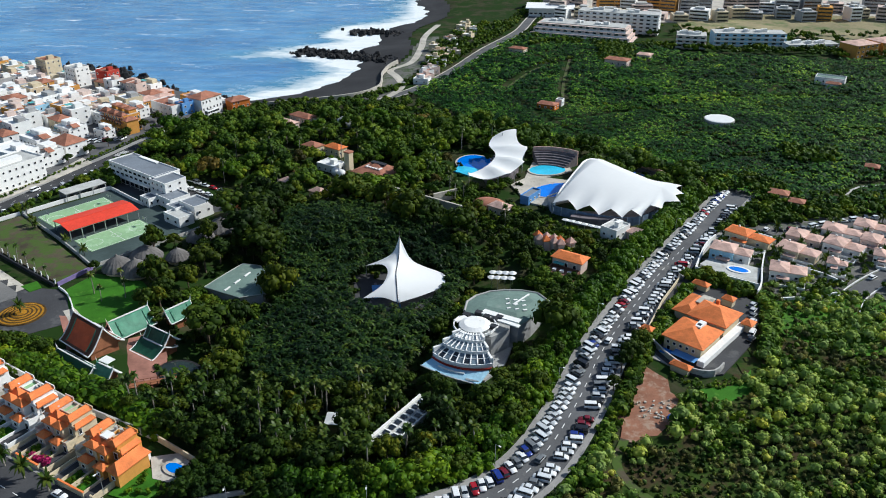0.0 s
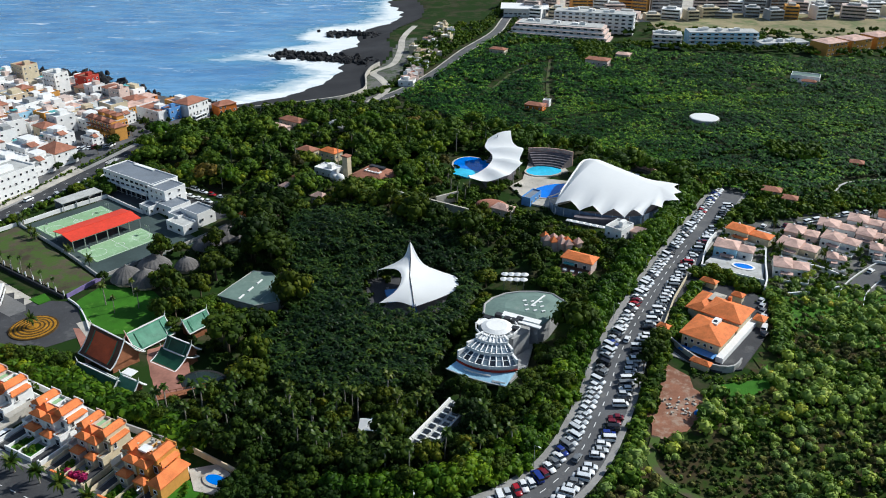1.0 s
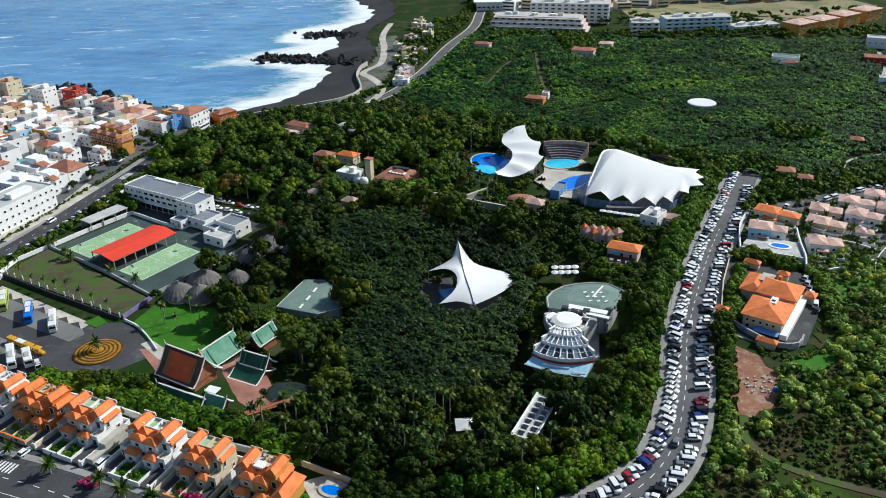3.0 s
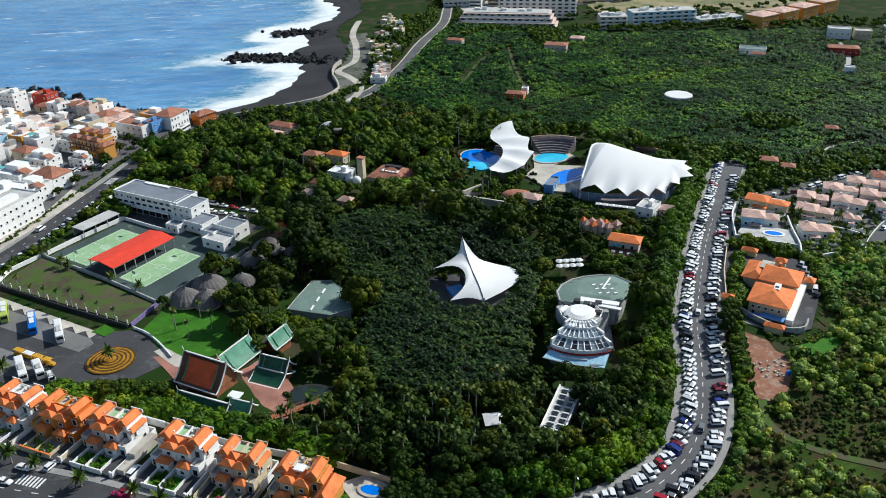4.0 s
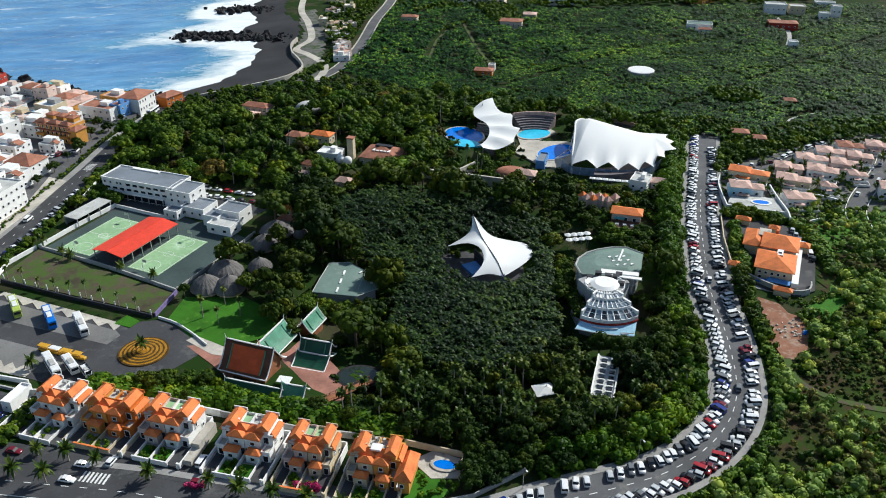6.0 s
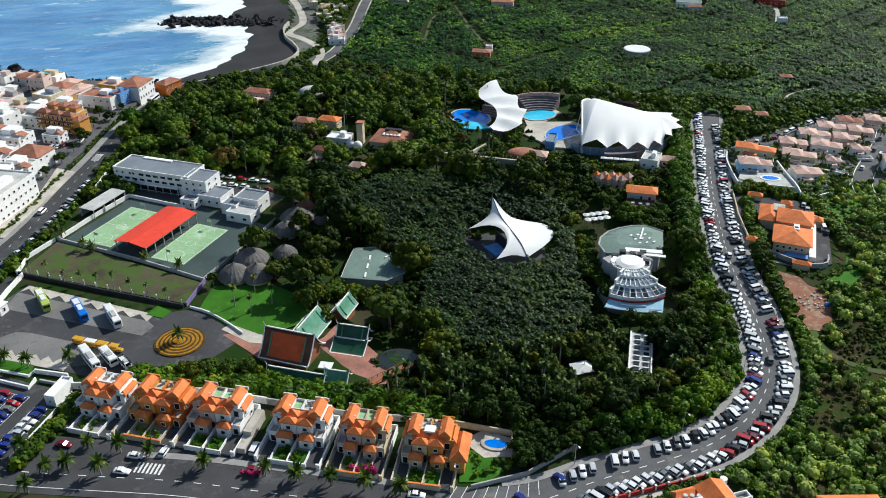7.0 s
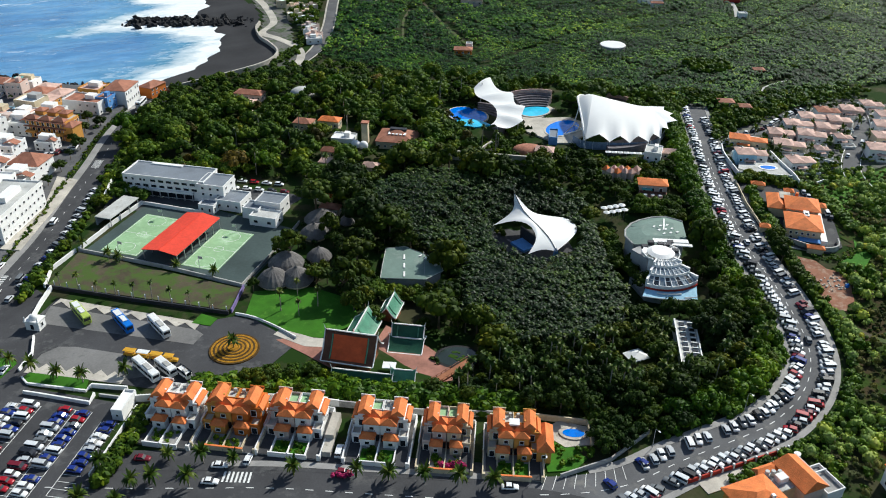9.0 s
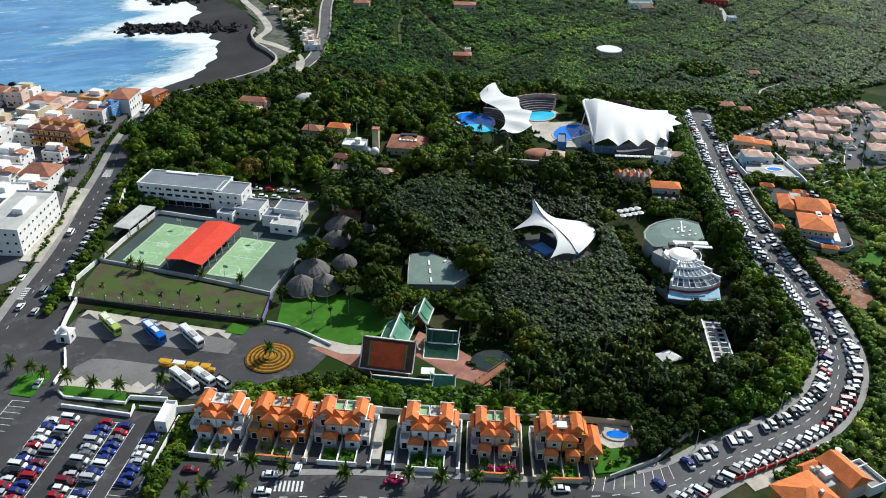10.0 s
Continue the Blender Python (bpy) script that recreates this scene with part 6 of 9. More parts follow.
_v = [_bm.verts.new(p) for p in ((-3.6, -2.5, 3.4), (3.6, -3, 3.4), (3.0, 3, 3.2), (-3.2, 3, 3.4), (0.4, 0.2, 4.6))]
for _f in ((0, 1, 4), (1, 2, 4), (2, 3, 4), (3, 0, 4)):
    _bm.faces.new([_v[i] for i in _f])
part("membrane", _bm, G["membrane"], _t)
part("mast", one_box(0.6, 0.2, -1, 0.2, 0.2, 6), G["steel"], _t)
for _a, _b in (((-22, 342), (12, 318)), ((-4, 334), (6, 340))):
    wall_along("park_wall", _P(_a, ((_a[0] + _b[0]) / 2, (_a[1] + _b[1]) / 2), _b), 4.5, 0.9, G["pale_paving"], "beige stone wall between trees")


# ---- the tile-roofed villa above the road, and its neighbours ----
def villa():
    t = thing("villa", 81.8, 226.3, 0.0, -42, "large villa with bright orange hipped roofs", "villa")
    t.matrix_world = t.matrix_world @ Matrix.Diagonal((0.87, 0.87, 0.97, 1))
    part("wall", one_box(2.0, -9.5, -2, 14, 15, 7.2), G["cream_wall"], t)
    part("roof", hip(bmesh.new(), 2.0, -9.5, 5.21, 16, 17, 2.6, 2.5), G["tile_roof"], t)
    part("back_wall", one_box(2.5, 6.5, -2, 13.5, 13, 8.2), G["cream_wall"], t)
    part("back_roof", hip(bmesh.new(), 2.5, 6.5, 6.21, 15.5, 14.5, 2.8, 3), G["tile_roof"], t)
    part("side_wall", one_box(-7.5, 10.5, -2, 8, 15, 6.4), G["cream_wall"], t)
    part("side_roof", hip(bmesh.new(), -7.8, 10.5, 4.41, 9.5, 16.5, 2.0, 9), G["tile_roof"], t)
    part("flat_roof", one_box(-4.5, 13.5, 6.2, 5, 7, 0.3), G["pale_paving"], t)
    part("skylight", one_box(3.0, -6.5, 7.0, 2.4, 5.0, 1.0), G["white_wall"], t)
    part("skylight_pane", one_box(3.0, -7.2, 8.0, 1.4, 1.4, 0.1), G["glass_dark"], t)
    part("ledge", one_box(10.6, -3, -2, 2.6, 34, 4.6), G["white_wall"], t, "white parapet wall")
    part("terrace", one_box(1, -21.5, -2, 15, 8, 2.4), G["paving"], t)
    part("awning", one_box(4.5, -19.5, 1.9, 9, 3.6, 0.25, -3), G["blue_wall"], t, "blue awning")
    part("awning", one_box(-2.0, -20.5, 1.5, 4, 3, 0.25), G["bus_blue"], t, "bright blue awning")
    part("hut_roof", hip(bmesh.new(), 6.5, -26, 2.2, 7.5, 3.6, 1.0), G["tile_roof"], t)
    part("hut_wall", one_box(6.5, -26, -2, 6.5, 2.8, 4.2), G["cream_wall"], t)
    for i in range(5):
        hang(t, WIN[(1.2, 1.2)], -3.4 + i * 2.4, -17.03, 3.4)
    for i in range(3):
        hang(t, WIN[(1.4, 2.1)], -3 + i * 3.5, -17.03, 1.0)
        hang(t, WIN[(1.2, 1.2)], -11.52, 5 + i * 4, 2.6, -90)
    for x, y, w, d, z in ((-1, 27.3, 5, 4, 3), (-15, 32, 7, 4, 2.6), (-13.8, -13.0, 5.0, 4, 2.6), (12.5, 14.5, 4.5, 5, 3.2)):
        part("outhouse_roof", hip(bmesh.new(), x, y, z, w, d, 1.2), G["tile_roof"], t)
        part("outhouse_wall", one_box(x, y, -2, w - 0.8, d - 0.8, z + 1.99), G["cream_wall"], t)
    part("chimney", one_box(0.5, 13, 6, 1.2, 1.2, 2.4), G["tile_roof"], t)


villa()
sheet("villa_yard", [(62, 222), (68, 209), (75, 202.5), (83, 203.5), (96, 219), (108, 242), (104, 252), (92, 264), (84, 262)], 0.6, G["asphalt"], "dark asphalt yard round the villa", "yard", 0.9)
wall_along("villa_wall", smooth_path([(65, 222), (69, 211), (74, 204), (80, 203), (84, 207)], 2), 2.4, 0.5, G["concrete"], "grey curved wall round the villa yard")
wall_along("villa_wall", _P((65, 226), (75, 246), (86, 264)), 1.8, 0.4, G["cream_wall"], "beige boundary wall along the road")
sheet("rubble_yard", [(47.5, 184), (49.6, 189), (52, 194), (54, 201), (57, 205), (61, 208), (63, 205), (66, 201), (65.2, 195), (68, 191), (66.5, 186), (64, 183), (61, 180), (57, 175.5), (53, 175), (50, 172.5), (46.8, 174), (48.3, 179)], 0.35, G["red_earth"], "bare reddish earth yard", "yard", 0.6)
sheet("lawn", [(72, 196), (84, 198), (92, 206), (88, 194), (76, 188)], 0.4, G["lawn"], "small patch of green lawn", "lawn", 0.5)
terrain_patch("hillside", [(-10, 96), (6, 136), (22, 148), (38, 165), (50, 172), (62, 190), (74, 196), (86, 202), (100, 224), (112, 252), (150, 240), (190, 250), (200, 150), (120, 60), (20, 60)], G["hill_grass"], "hillside of rough green grass with dry patches", "hillside", 0.25)
terrain_patch("meadow", [(100, 247), (110, 248), (137, 250), (150, 244), (190, 242), (176, 222), (150, 212), (126, 212), (108, 226)], G["meadow"], "sloping green meadow above the villa", "meadow", 0.5)
terrain_patch("bungalow_ground", [(95, 272), (111, 255), (110, 249), (137, 251), (150, 246), (200, 244), (236, 276), (226, 322), (150, 318), (116, 306)], G["dark_paving"], "dim planted gardens between bungalows", "pavement", 0.35)
_bm = bmesh.new()
_rr = random.Random(4)
for _i in range(160):
    _u, _w = _rr.random(), _rr.random()
    _x, _y = (50.5 + 9 * _u + 4 * (_w - 0.5), 192 + 15 * _u + 5 * (_w - 0.5)) if _i % 3 else (54 + 10 * _u, 182 + 9 * _w)
    box(_bm, _x, _y, 0.2, _rr.uniform(0.25, 1.0), _rr.uniform(0.2, 0.8), _rr.uniform(0.2, 0.7), _rr.uniform(0, 90), 0.06)
tagged(part("rubble", _bm, G["pale_paving"]), "heaps of pale rubble and planks", "rubble", "", "stuff")
_t = thing("blue_tarpaulin", 62.5, 183.4, 0.35, 20, "crumpled bright blue tarpaulin over rubble", "tarpaulin")
_bm = bmesh.new()
bmesh.ops.create_icosphere(_bm, subdivisions=2, radius=1.0, matrix=Matrix.Diagonal((1.3, 0.9, 0.8, 1)))
_rr = random.Random(6)
for _v in _bm.verts:
    _v.co = _v.co * _rr.uniform(0.8, 1.15)
    _v.co.z = max(_v.co.z, -0.05)
part("cover", _bm, G["bus_blue"], _t)
ribbon("path", smooth_path([(48, 174), (44, 164), (47, 155), (54, 148), (66, 140), (82, 130)], 3), 1.2, -1.2, G["dry_field"], "beaten earth path through scrub", "path", 0.42)

# x, y, turn, width, depth, height, wall, roof
BUNGALOWS = ((108, 278, -30, 14, 8, 5.2, "sky_wall", "tile_pale"), (119.5, 292, -42, 17, 7, 4.6, "cream_wall", "tile_roof"), (124, 263.5, -24, 12, 8.5, 4.4, "white_wall", "tile_pale"), (134, 280, -36, 14, 8, 4.2, "cream_wall", "tile_pale"),
             (141, 292, -34, 12, 8, 4.2, "pink_wall", "tile_pale"), (153, 284, -40, 13, 8.5, 4.4, "white_wall", "tile_pale"), (144.5, 270, -30, 6.5, 5, 3.6, "white_wall", "tile_pale"), (158, 297, -32, 14, 8, 4.2, "white_wall", "tile_pale"),
             (168, 287, -38, 12, 8, 4.4, "pink_wall", "tile_pale"), (172, 301, -30, 13, 8, 4.2, "white_wall", "tile_pale"), (181, 292, -36, 11, 8, 4.2, "pink_wall", "tile_pale"), (186, 304, -28, 12, 8, 4.2, "white_wall", "tile_dull"),
             (165, 275.5, -34, 8, 6, 3.8, "white_wall", "tile_pale"), (168, 255, -38, 15, 9, 4.6, "white_wall", "tile_pale"), (181, 264, -36, 13, 9, 4.6, "cream_wall", "tile_pale"), (194, 274, -34, 13, 9, 4.4, "white_wall", "tile_pale"),
             (186, 249, -30, 12, 9, 4.4, "white_wall", "tile_dull"), (201, 260, -30, 12, 9, 4.4, "pink_wall", "tile_pale"), (207, 284, -30, 12, 9, 4.4, "white_wall", "tile_pale"), (199, 300, -34, 11, 8, 4.2, "pink_wall", "tile_pale"), (214, 300, -30, 11, 8, 4.2, "white_wall", "tile_pale"), (218, 270, -30, 12, 9, 4.4, "white_wall", "tile_pale"))


def bungalow(i, x, y, rot, w, d, h, wall, roof):
    """A low house in three stepped wings, with a walled terrace, a covered patio and thick parapets."""
    rr = random.Random(40 + i)
    t = thing("bungalow", x, y, lie1(x, y) + 0.3, rot + rr.uniform(-5, 5), "%s bungalow with a %s tile roof and walled terrace" % ({"sky_wall": "pale blue", "white_wall": "white", "cream_wall": "cream", "pink_wall": "pink"}[wall], {"tile_pale": "pale pink", "tile_roof": "bright orange", "tile_dull": "brown"}[roof]), "house", "hillside bungalows")
    f = rr.uniform(0.5, 0.62)
    part("wall", one_box(-w * (1 - f) / 2, 0, -3, w * f, d, h + 3), G[wall], t)
    part("roof", hip(bmesh.new(), -w * (1 - f) / 2, 0, h + 0.01, w * f + 0.7, d + 0.7, 1.3, w * f * 0.45), G[roof], t)
    part("wing", one_box(w * f / 2, d * 0.12, -3, w * (1 - f) - 0.02, d * 0.76, h * 0.8 + 3), G["white_wall" if wall == "sky_wall" else wall], t)
    part("wing_roof", hip(bmesh.new(), w * f / 2 + 0.2, d * 0.12, h * 0.8 + 0.01, w * (1 - f) + 0.5, d * 0.76 + 0.6, 0.9, 0.6), G[roof], t)
    part("terrace", one_box(w * 0.1, -d / 2 - 1.9, -3, w * 0.8, 3.8, 3.5), G["pale_paving"], t)
    part("terrace_wall", parapet(bmesh.new(), w * 0.8 + 0.3, 4.1, 0.5, 0.9, 0.25, w * 0.1, -d / 2 - 1.9), G["white_wall"], t)
    part("patio_roof", one_box(-w * 0.12, -d / 2 - 1.2, 2.7, w * 0.36, 2.3, 0.18), G[roof], t)
    for sx in (-1, 1):
        part("patio_post", one_box(-w * 0.12 + sx * (w * 0.18 - 0.3), -d / 2 - 2.1, 0.5, 0.25, 0.25, 2.2), G["white_wall"], t)
    part("rear_wall", one_box(0, d / 2 + 1.2, -3, w * 1.05, 0.35, h * 0.6 + 3), G["white_wall"], t)
    part("chimney", one_box(-w * 0.3, d * 0.22, h, 0.6, 0.6, 1.7), G["white_wall"], t)
    for k in range(3):
        hang(t, WIN[(1.4, 2.1) if k == 1 else (1.2, 1.2)], -w * (1 - f) / 2 + (k - 1) * w * f * 0.31, -d / 2 - 0.03, h * 0.5)
    hang(t, WIN[(1.2, 1.2)], w * f / 2, -d * 0.26 - 0.03, h * 0.42)
    hang(t, WIN[(1.2, 1.2)], w / 2 + 0.02, d * 0.12, h * 0.45, 90)


for _i, _b in enumerate(BUNGALOWS):
    bungalow(_i, *_b)
swimming_pool(107.5, 266.8, 2.2, -30, 3.4, 1.8, "pool_blue", "small bright blue house pool", "white_wall")
sheet("pool_terrace", [(95, 272), (98, 266), (106, 260.5), (111, 257), (116, 268), (109, 273), (100, 277)], 2.2, G["light_roof"], "white paved pool terrace on a retaining wall", "terrace", 3.0)
for _pts, _h, _lab in (([(92.5, 269), (97, 279), (102, 289), (108, 297)], 2.4, "white wall beside the road"), ([(92.5, 269), (98, 264.5), (106, 259), (111, 255.5)], 2.6, "white retaining wall below the pool terrace"), ([(121, 279), (116, 267), (112, 256), (108.5, 249.5)], 3.4, "tall white buttress wall stepping downhill"), ([(108.5, 249.5), (114, 247.5), (120, 248), (128, 248.6), (137, 251.6)], 1.6, "white wall round a bungalow garden"), ([(126, 271), (136, 266), (142, 258)], 2.2, "white wall between bungalow gardens"), ([(112, 300), (124, 299), (132, 292)], 2.4, "white wall behind an orange roof")):
    wall_along("hill_wall", smooth_path(_pts, 2), _h, 0.5, G["white_wall"], _lab)
LANE = smooth_path([(132, 234), (137, 243), (142, 250), (149, 256.5), (159, 264), (173, 273), (192, 287), (206, 301)], 4)
ribbon("road", LANE, 3.2, -3.2, G["old_asphalt"], "grey lane between bungalows", "road", 0.42)
wall_along("lane_wall", offset_path(LANE, 4.0), 0.9, 0.3, G["white_wall"], "white wall along the bungalow lane")
wall_along("lane_wall", offset_path(LANE, -4.0), 0.9, 0.3, G["white_wall"], "low white wall below the bungalow lane")
UPPER_LANE = smooth_path([(127, 304), (138, 303), (150, 306), (167, 312), (190, 317)], 4)
ribbon("road", UPPER_LANE, 3.0, -3.0, G["old_asphalt"], "short grey lane with parked cars", "road", 0.45)

# houses at the foot of the road
_t = thing("corner_house", -36, 121, 0, -4, "house with broad orange hipped and gabled roofs beside the road", "house")
part("wall", one_box(-6.5, -1.5, -2, 11.5, 11, 7.4), G["ochre_wall"], _t)
part("roof", hip(bmesh.new(), -6.5, -1.5, 5.41, 13.2, 12.6, 2.7, 2.6), G["tile_roof"], _t)
part("front_wing", one_box(-12.5, -7, -2, 6, 9, 6.2), G["cream_wall"], _t)
part("front_wing_roof", hip(bmesh.new(), -12.5, -7, 4.21, 7.4, 10.2, 1.8, 3), G["tile_roof"], _t)
part("gable_wall", one_box(8.8, 1.4, -2, 6.4, 10.6, 7.2), G["pink_wall"], _t)
part("gable_roof", hip(bmesh.new(), 8.8, 1.4, 5.21, 7.6, 11.6, 2.2, 10.4), G["tile_roof"], _t)
part("gable_coping", one_box(12.75, 1.4, 5.0, 0.3, 11.8, 0.5), G["pink_wall"], _t)
part("link_wall", one_box(2.4, 2.6, -2, 6.4, 7.4, 6.4), G["cream_wall"], _t)
part("link_roof", one_box(2.4, 2.6, 4.41, 6.2, 7.2, 0.12), G["light_roof"], _t)
part("link_eave", hip(bmesh.new(), 2.6, 6.4, 4.5, 7.0, 2.6, 0.8, 5.6), G["tile_roof"], _t)
part("roof_hut", one_box(3.4, 2.0, 4.5, 2.6, 2.2, 1.7), G["white_wall"], _t)
part("side_terrace", one_box(15.2, -0.5, -2, 5.6, 9.0, 4.4), G["white_wall"], _t)
part("terrace_floor", one_box(15.2, -0.5, 2.41, 5.0, 8.4, 0.08), G["paving"], _t)
part("terrace_wall", parapet(bmesh.new(), 5.7, 9.1, 2.405, 1.0, 0.3, 15.2, -0.5), G["white_wall"], _t)
part("terrace_beam", one_box(15.2, 1.6, 3.4, 5.7, 0.35, 0.35), G["white_wall"], _t)
for _i in range(3):
    part("water_tank", tube(bmesh.new(), (1.2 + _i * 1.5, 4.6 - _i * 0.5, 4.5), (1.2 + _i * 1.5, 4.6 - _i * 0.5, 6.2), 0.6, 0.55, 10), G["light_roof"], _t)
part("water_tank", tube(bmesh.new(), (13.6, 7.4, 0), (13.6, 7.4, 5.2), 0.9, 0.9, 12), G["white_wall"], _t)
part("chimney", one_box(-4.5, -3.5, 6.6, 0.9, 0.9, 1.6), G["white_wall"], _t)
for _i in range(4):
    hang(_t, WIN[(1.2, 1.2)], -10.6 + _i * 2.7, 4.03, 3.6, 180)
    hang(_t, WIN[(1.2, 1.2)], 12.03, -2.4 + _i * 2.4, 3.8, 90)
for _i in range(9):
    _x = -50 + _i * 3.6
    part("garden_wall", one_box(_x + 36, 12.9, -1, 3.3, 0.4, 2.4), G["red_wall"], _t)
    part("gate_post", one_box(_x + 37.8, 12.9, -1, 0.5, 0.6, 2.9), G["white_wall"], _t)
part("garden_path", one_box(0, 10.2, -0.6, 26, 4.4, 0.8), G["pale_paving"], _t)
block("corner_house", -1, 106, 0, -20, 14, 12, 6, G["white_wall"], G["tile_roof"], "white house with an orange roof beside scrub", "house", floors=2, tiled=2.4, step=3.4, sides="flr")

# ---- the village by the sea ----
block("village_hotel", -200.8, 354.9, 0, -31, 16, 31.5, 10.6, G["white_wall"], G["light_roof"], "white three-storey hotel with rows of small windows", "hotel", floors=3, size=(1.2, 1.2), step=3.0, skip=0.0)
block("village_hotel", -207, 379, 0, -31, 20, 14, 9.5, G["white_wall"], G["white_wall"], "white hotel wing with a pale roof terrace", "hotel", floors=3, size=(1.2, 1.2), step=3.0)
_t = block("gabled_house", -189, 398, 0, -34, 14, 12, 7, G["white_wall"], G["tile_dull"], "white house with a steep brown gable roof", "house", floors=2, tiled=3.5, step=3.4)
_t = thing("ochre_apartments", -177, 441, 0, -40, "orange apartment house with stacked brown tile eaves", "apartment house")
part("wall", one_box(0, 0, -2, 22, 10, 11.5), G["ochre_wall"], _t)
part("roof", one_box(0, 0, 9.504, 21, 9, 0.15), G["pale_paving"], _t)
for _i in range(3):
    part("roof_wing", hip(bmesh.new(), -7.4 + _i * 7.4, -3.6, 9.52, 6.4, 4.0, 1.4, 2.4), G["tile_dull"], _t)
    part("roof_room", one_box(-6.0 + _i * 6.5, 2.0, 9.6, 4.4, 4.4, 2.0), G["ochre_wall"], _t)
    part("roof_room_cap", hip(bmesh.new(), -6.0 + _i * 6.5, 2.0, 11.61, 5.2, 5.2, 0.9, 0), G["tile_dull"], _t)
    part("balcony", one_box(-7.4 + _i * 7.4, -6.4, 3.2, 5.0, 1.8, 1.0), G["ochre_wall"], _t)
for _k in range(3):
    part("eave", one_box(0, -5.4, 2.9 + _k * 3.0, 22.5, 2.2, 0.3), G["tile_dull"], _t)
    for _i in range(8):
        hang(_t, WIN[(1.4, 2.1)], -9.6 + _i * 2.75, -5.03, 1.4 + _k * 3.0)
    for _i in range(3):
        hang(_t, WIN[(1.0, 1.6)], 11.03, 0 + _i * 2, 1.5 + _k * 3.0, 90)
part("gable_bay", one_box(12, -2, -2, 5, 7, 9.4), G["ochre_wall"], _t)
part("gable_bay_roof", hip(bmesh.new(), 12, -2, 7.41, 6, 8, 1.6), G["tile_dull"], _t)
for _k, (_x, _y, _w, _d, _h, _tl) in enumerate(((-204, 401, 15, 13, 8.5, 0), (-194, 384, 11, 12, 7.0, 0), (-198, 424, 13, 11, 6.5, 0), (-190, 452, 14, 12, 6.0, 0), (-176, 462, 12, 9, 5.5, 0), (-181, 425, 9, 7, 4.0, 0))):
    _t = block("village_house", _x, _y, 0, -34, _w, _d, _h, G["white_wall"], G["light_roof" if _k % 2 else "white_wall"], "white stepped village house with roof terraces", "house", "village houses", floors=2, step=3.0, seed=_k)
    part("upper_room", one_box(-_w * 0.15, _d * 0.18, _h, _w * 0.55, _d * 0.5, 2.6), G["white_wall"], _t)
    part("gable_roof", gable(bmesh.new(), _w * 0.32, -_d * 0.1, _h + 0.6, _w * 0.3, _d * 0.6, 1.2, 90), G["tile_dull"], _t)
sheet("village_square", [(-196, 418), (-178, 428), (-166, 420), (-172, 405), (-184, 402)], 0.15, G["old_asphalt"], "small asphalt village car park", "car park", 0.4)
sheet("terrace", [(-204, 334), (-197.5, 330), (-190, 346), (-181, 364), (-172.5, 384), (-180, 391), (-187, 364)], 0.5, G["pale_paving"], "pale stone terrace beside the hotel", "terrace", 0.8)
block("long_house", -159, 470, -0.5, -38, 20, 12, 6.5, G["white_wall"], G["tile_dull"], "long white house with a red roof terrace", "house", floors=2, step=4)
block("red_roof_house", -141, 478, -0.5, 58, 16, 12, 8, G["white_wall"], G["tile_dull"], "white street house with a red tile roof", "house", floors=2, tiled=2.6, step=2.6, size=(1.0, 1.6))
block("ochre_house", -124, 488, -2.0, 40, 12, 8, 4.6, G["orange_wall"], G["tile_dull"], "ochre house with an orange tile roof", "house", floors=2, tiled=2.0, step=3)
block("blue_house", -150, 468, -0.5, -38, 7, 8, 7, G["blue_wall"], G["tile_dull"], "narrow blue painted house", "house", floors=2, step=3)
block("seafront_tower", -262, 548, -3, -35, 12, 11, 16, G["cream_wall"], G["tile_dull"], "tall cream seafront apartment block", "apartment house", floors=5, step=3)
block("seafront_tower", -236, 530, -3, -35, 12, 10, 15, G["white_wall"], G["light_roof"], "tall white seafront apartment block", "apartment house", floors=5, step=3)
block("red_house", -221, 541, -4, -30, 11, 10, 11, G["red_wall"], G["tile_dull"], "dark red seafront house", "house", floors=3, step=3)
block("pink_house", -190, 505, -3, -30, 9, 8, 11, G["pink_wall"], G["tile_dull"], "pink seafront house with a red roof", "house", floors=3, step=2.8)

VILLAGE = [(-205, 322), (-196, 338), (-182, 372), (-171, 399), (-159, 431), (-150, 452), (-140, 472), (-128, 492), (-146, 503), (-186, 526), (-222, 552), (-262, 578), (-300, 582), (-400, 590), (-430, 560), (-430, 330), (-300, 300)]
TAKEN = [(-203, 357, 25), (-208, 380, 15), (-189, 398, 12), (-177, 441, 17), (-182, 415, 14), (-190, 372, 14), (-158, 470, 14), (-141, 478, 11), (-124, 489, 9), (-262, 548, 9), (-236, 530, 9), (-221, 541, 8), (-190, 505, 7), (-198, 345, 14), (-170, 400, 8)]
_rr = random.Random(21)
_c, _s = math.cos(radians(-36)), math.sin(radians(-36))
_cells = []
for _i in range(-40, 41):
    for _j in range(-40, 41):
        _u, _v = _i * 12.2 + (2.5 if _j % 3 == 0 else 0), _j * 11.0 + (4 if _i % 4 == 0 else 0)
        _x, _y = -240 + _u * _c - _v * _s, 460 + _u * _s + _v * _c
        if inside(np.array([[_x, _y]]), VILLAGE)[0] and all(math.hypot(_x - a, _y - b) > r + 4 for a, b, r in TAKEN) and _x > -0.5 * _y - 32:
            _cells.append((_x, _y))
_walls = ["white_wall"] * 9 + ["white_wall", "cream_wall", "cream_wall", "pink_wall", "ochre_wall", "grey_wall", "sky_wall", "orange_wall"]
_words = {"white_wall": "white", "cream_wall": "cream", "pink_wall": "pink", "ochre_wall": "ochre", "grey_wall": "grey", "sky_wall": "pale blue", "orange_wall": "orange"}
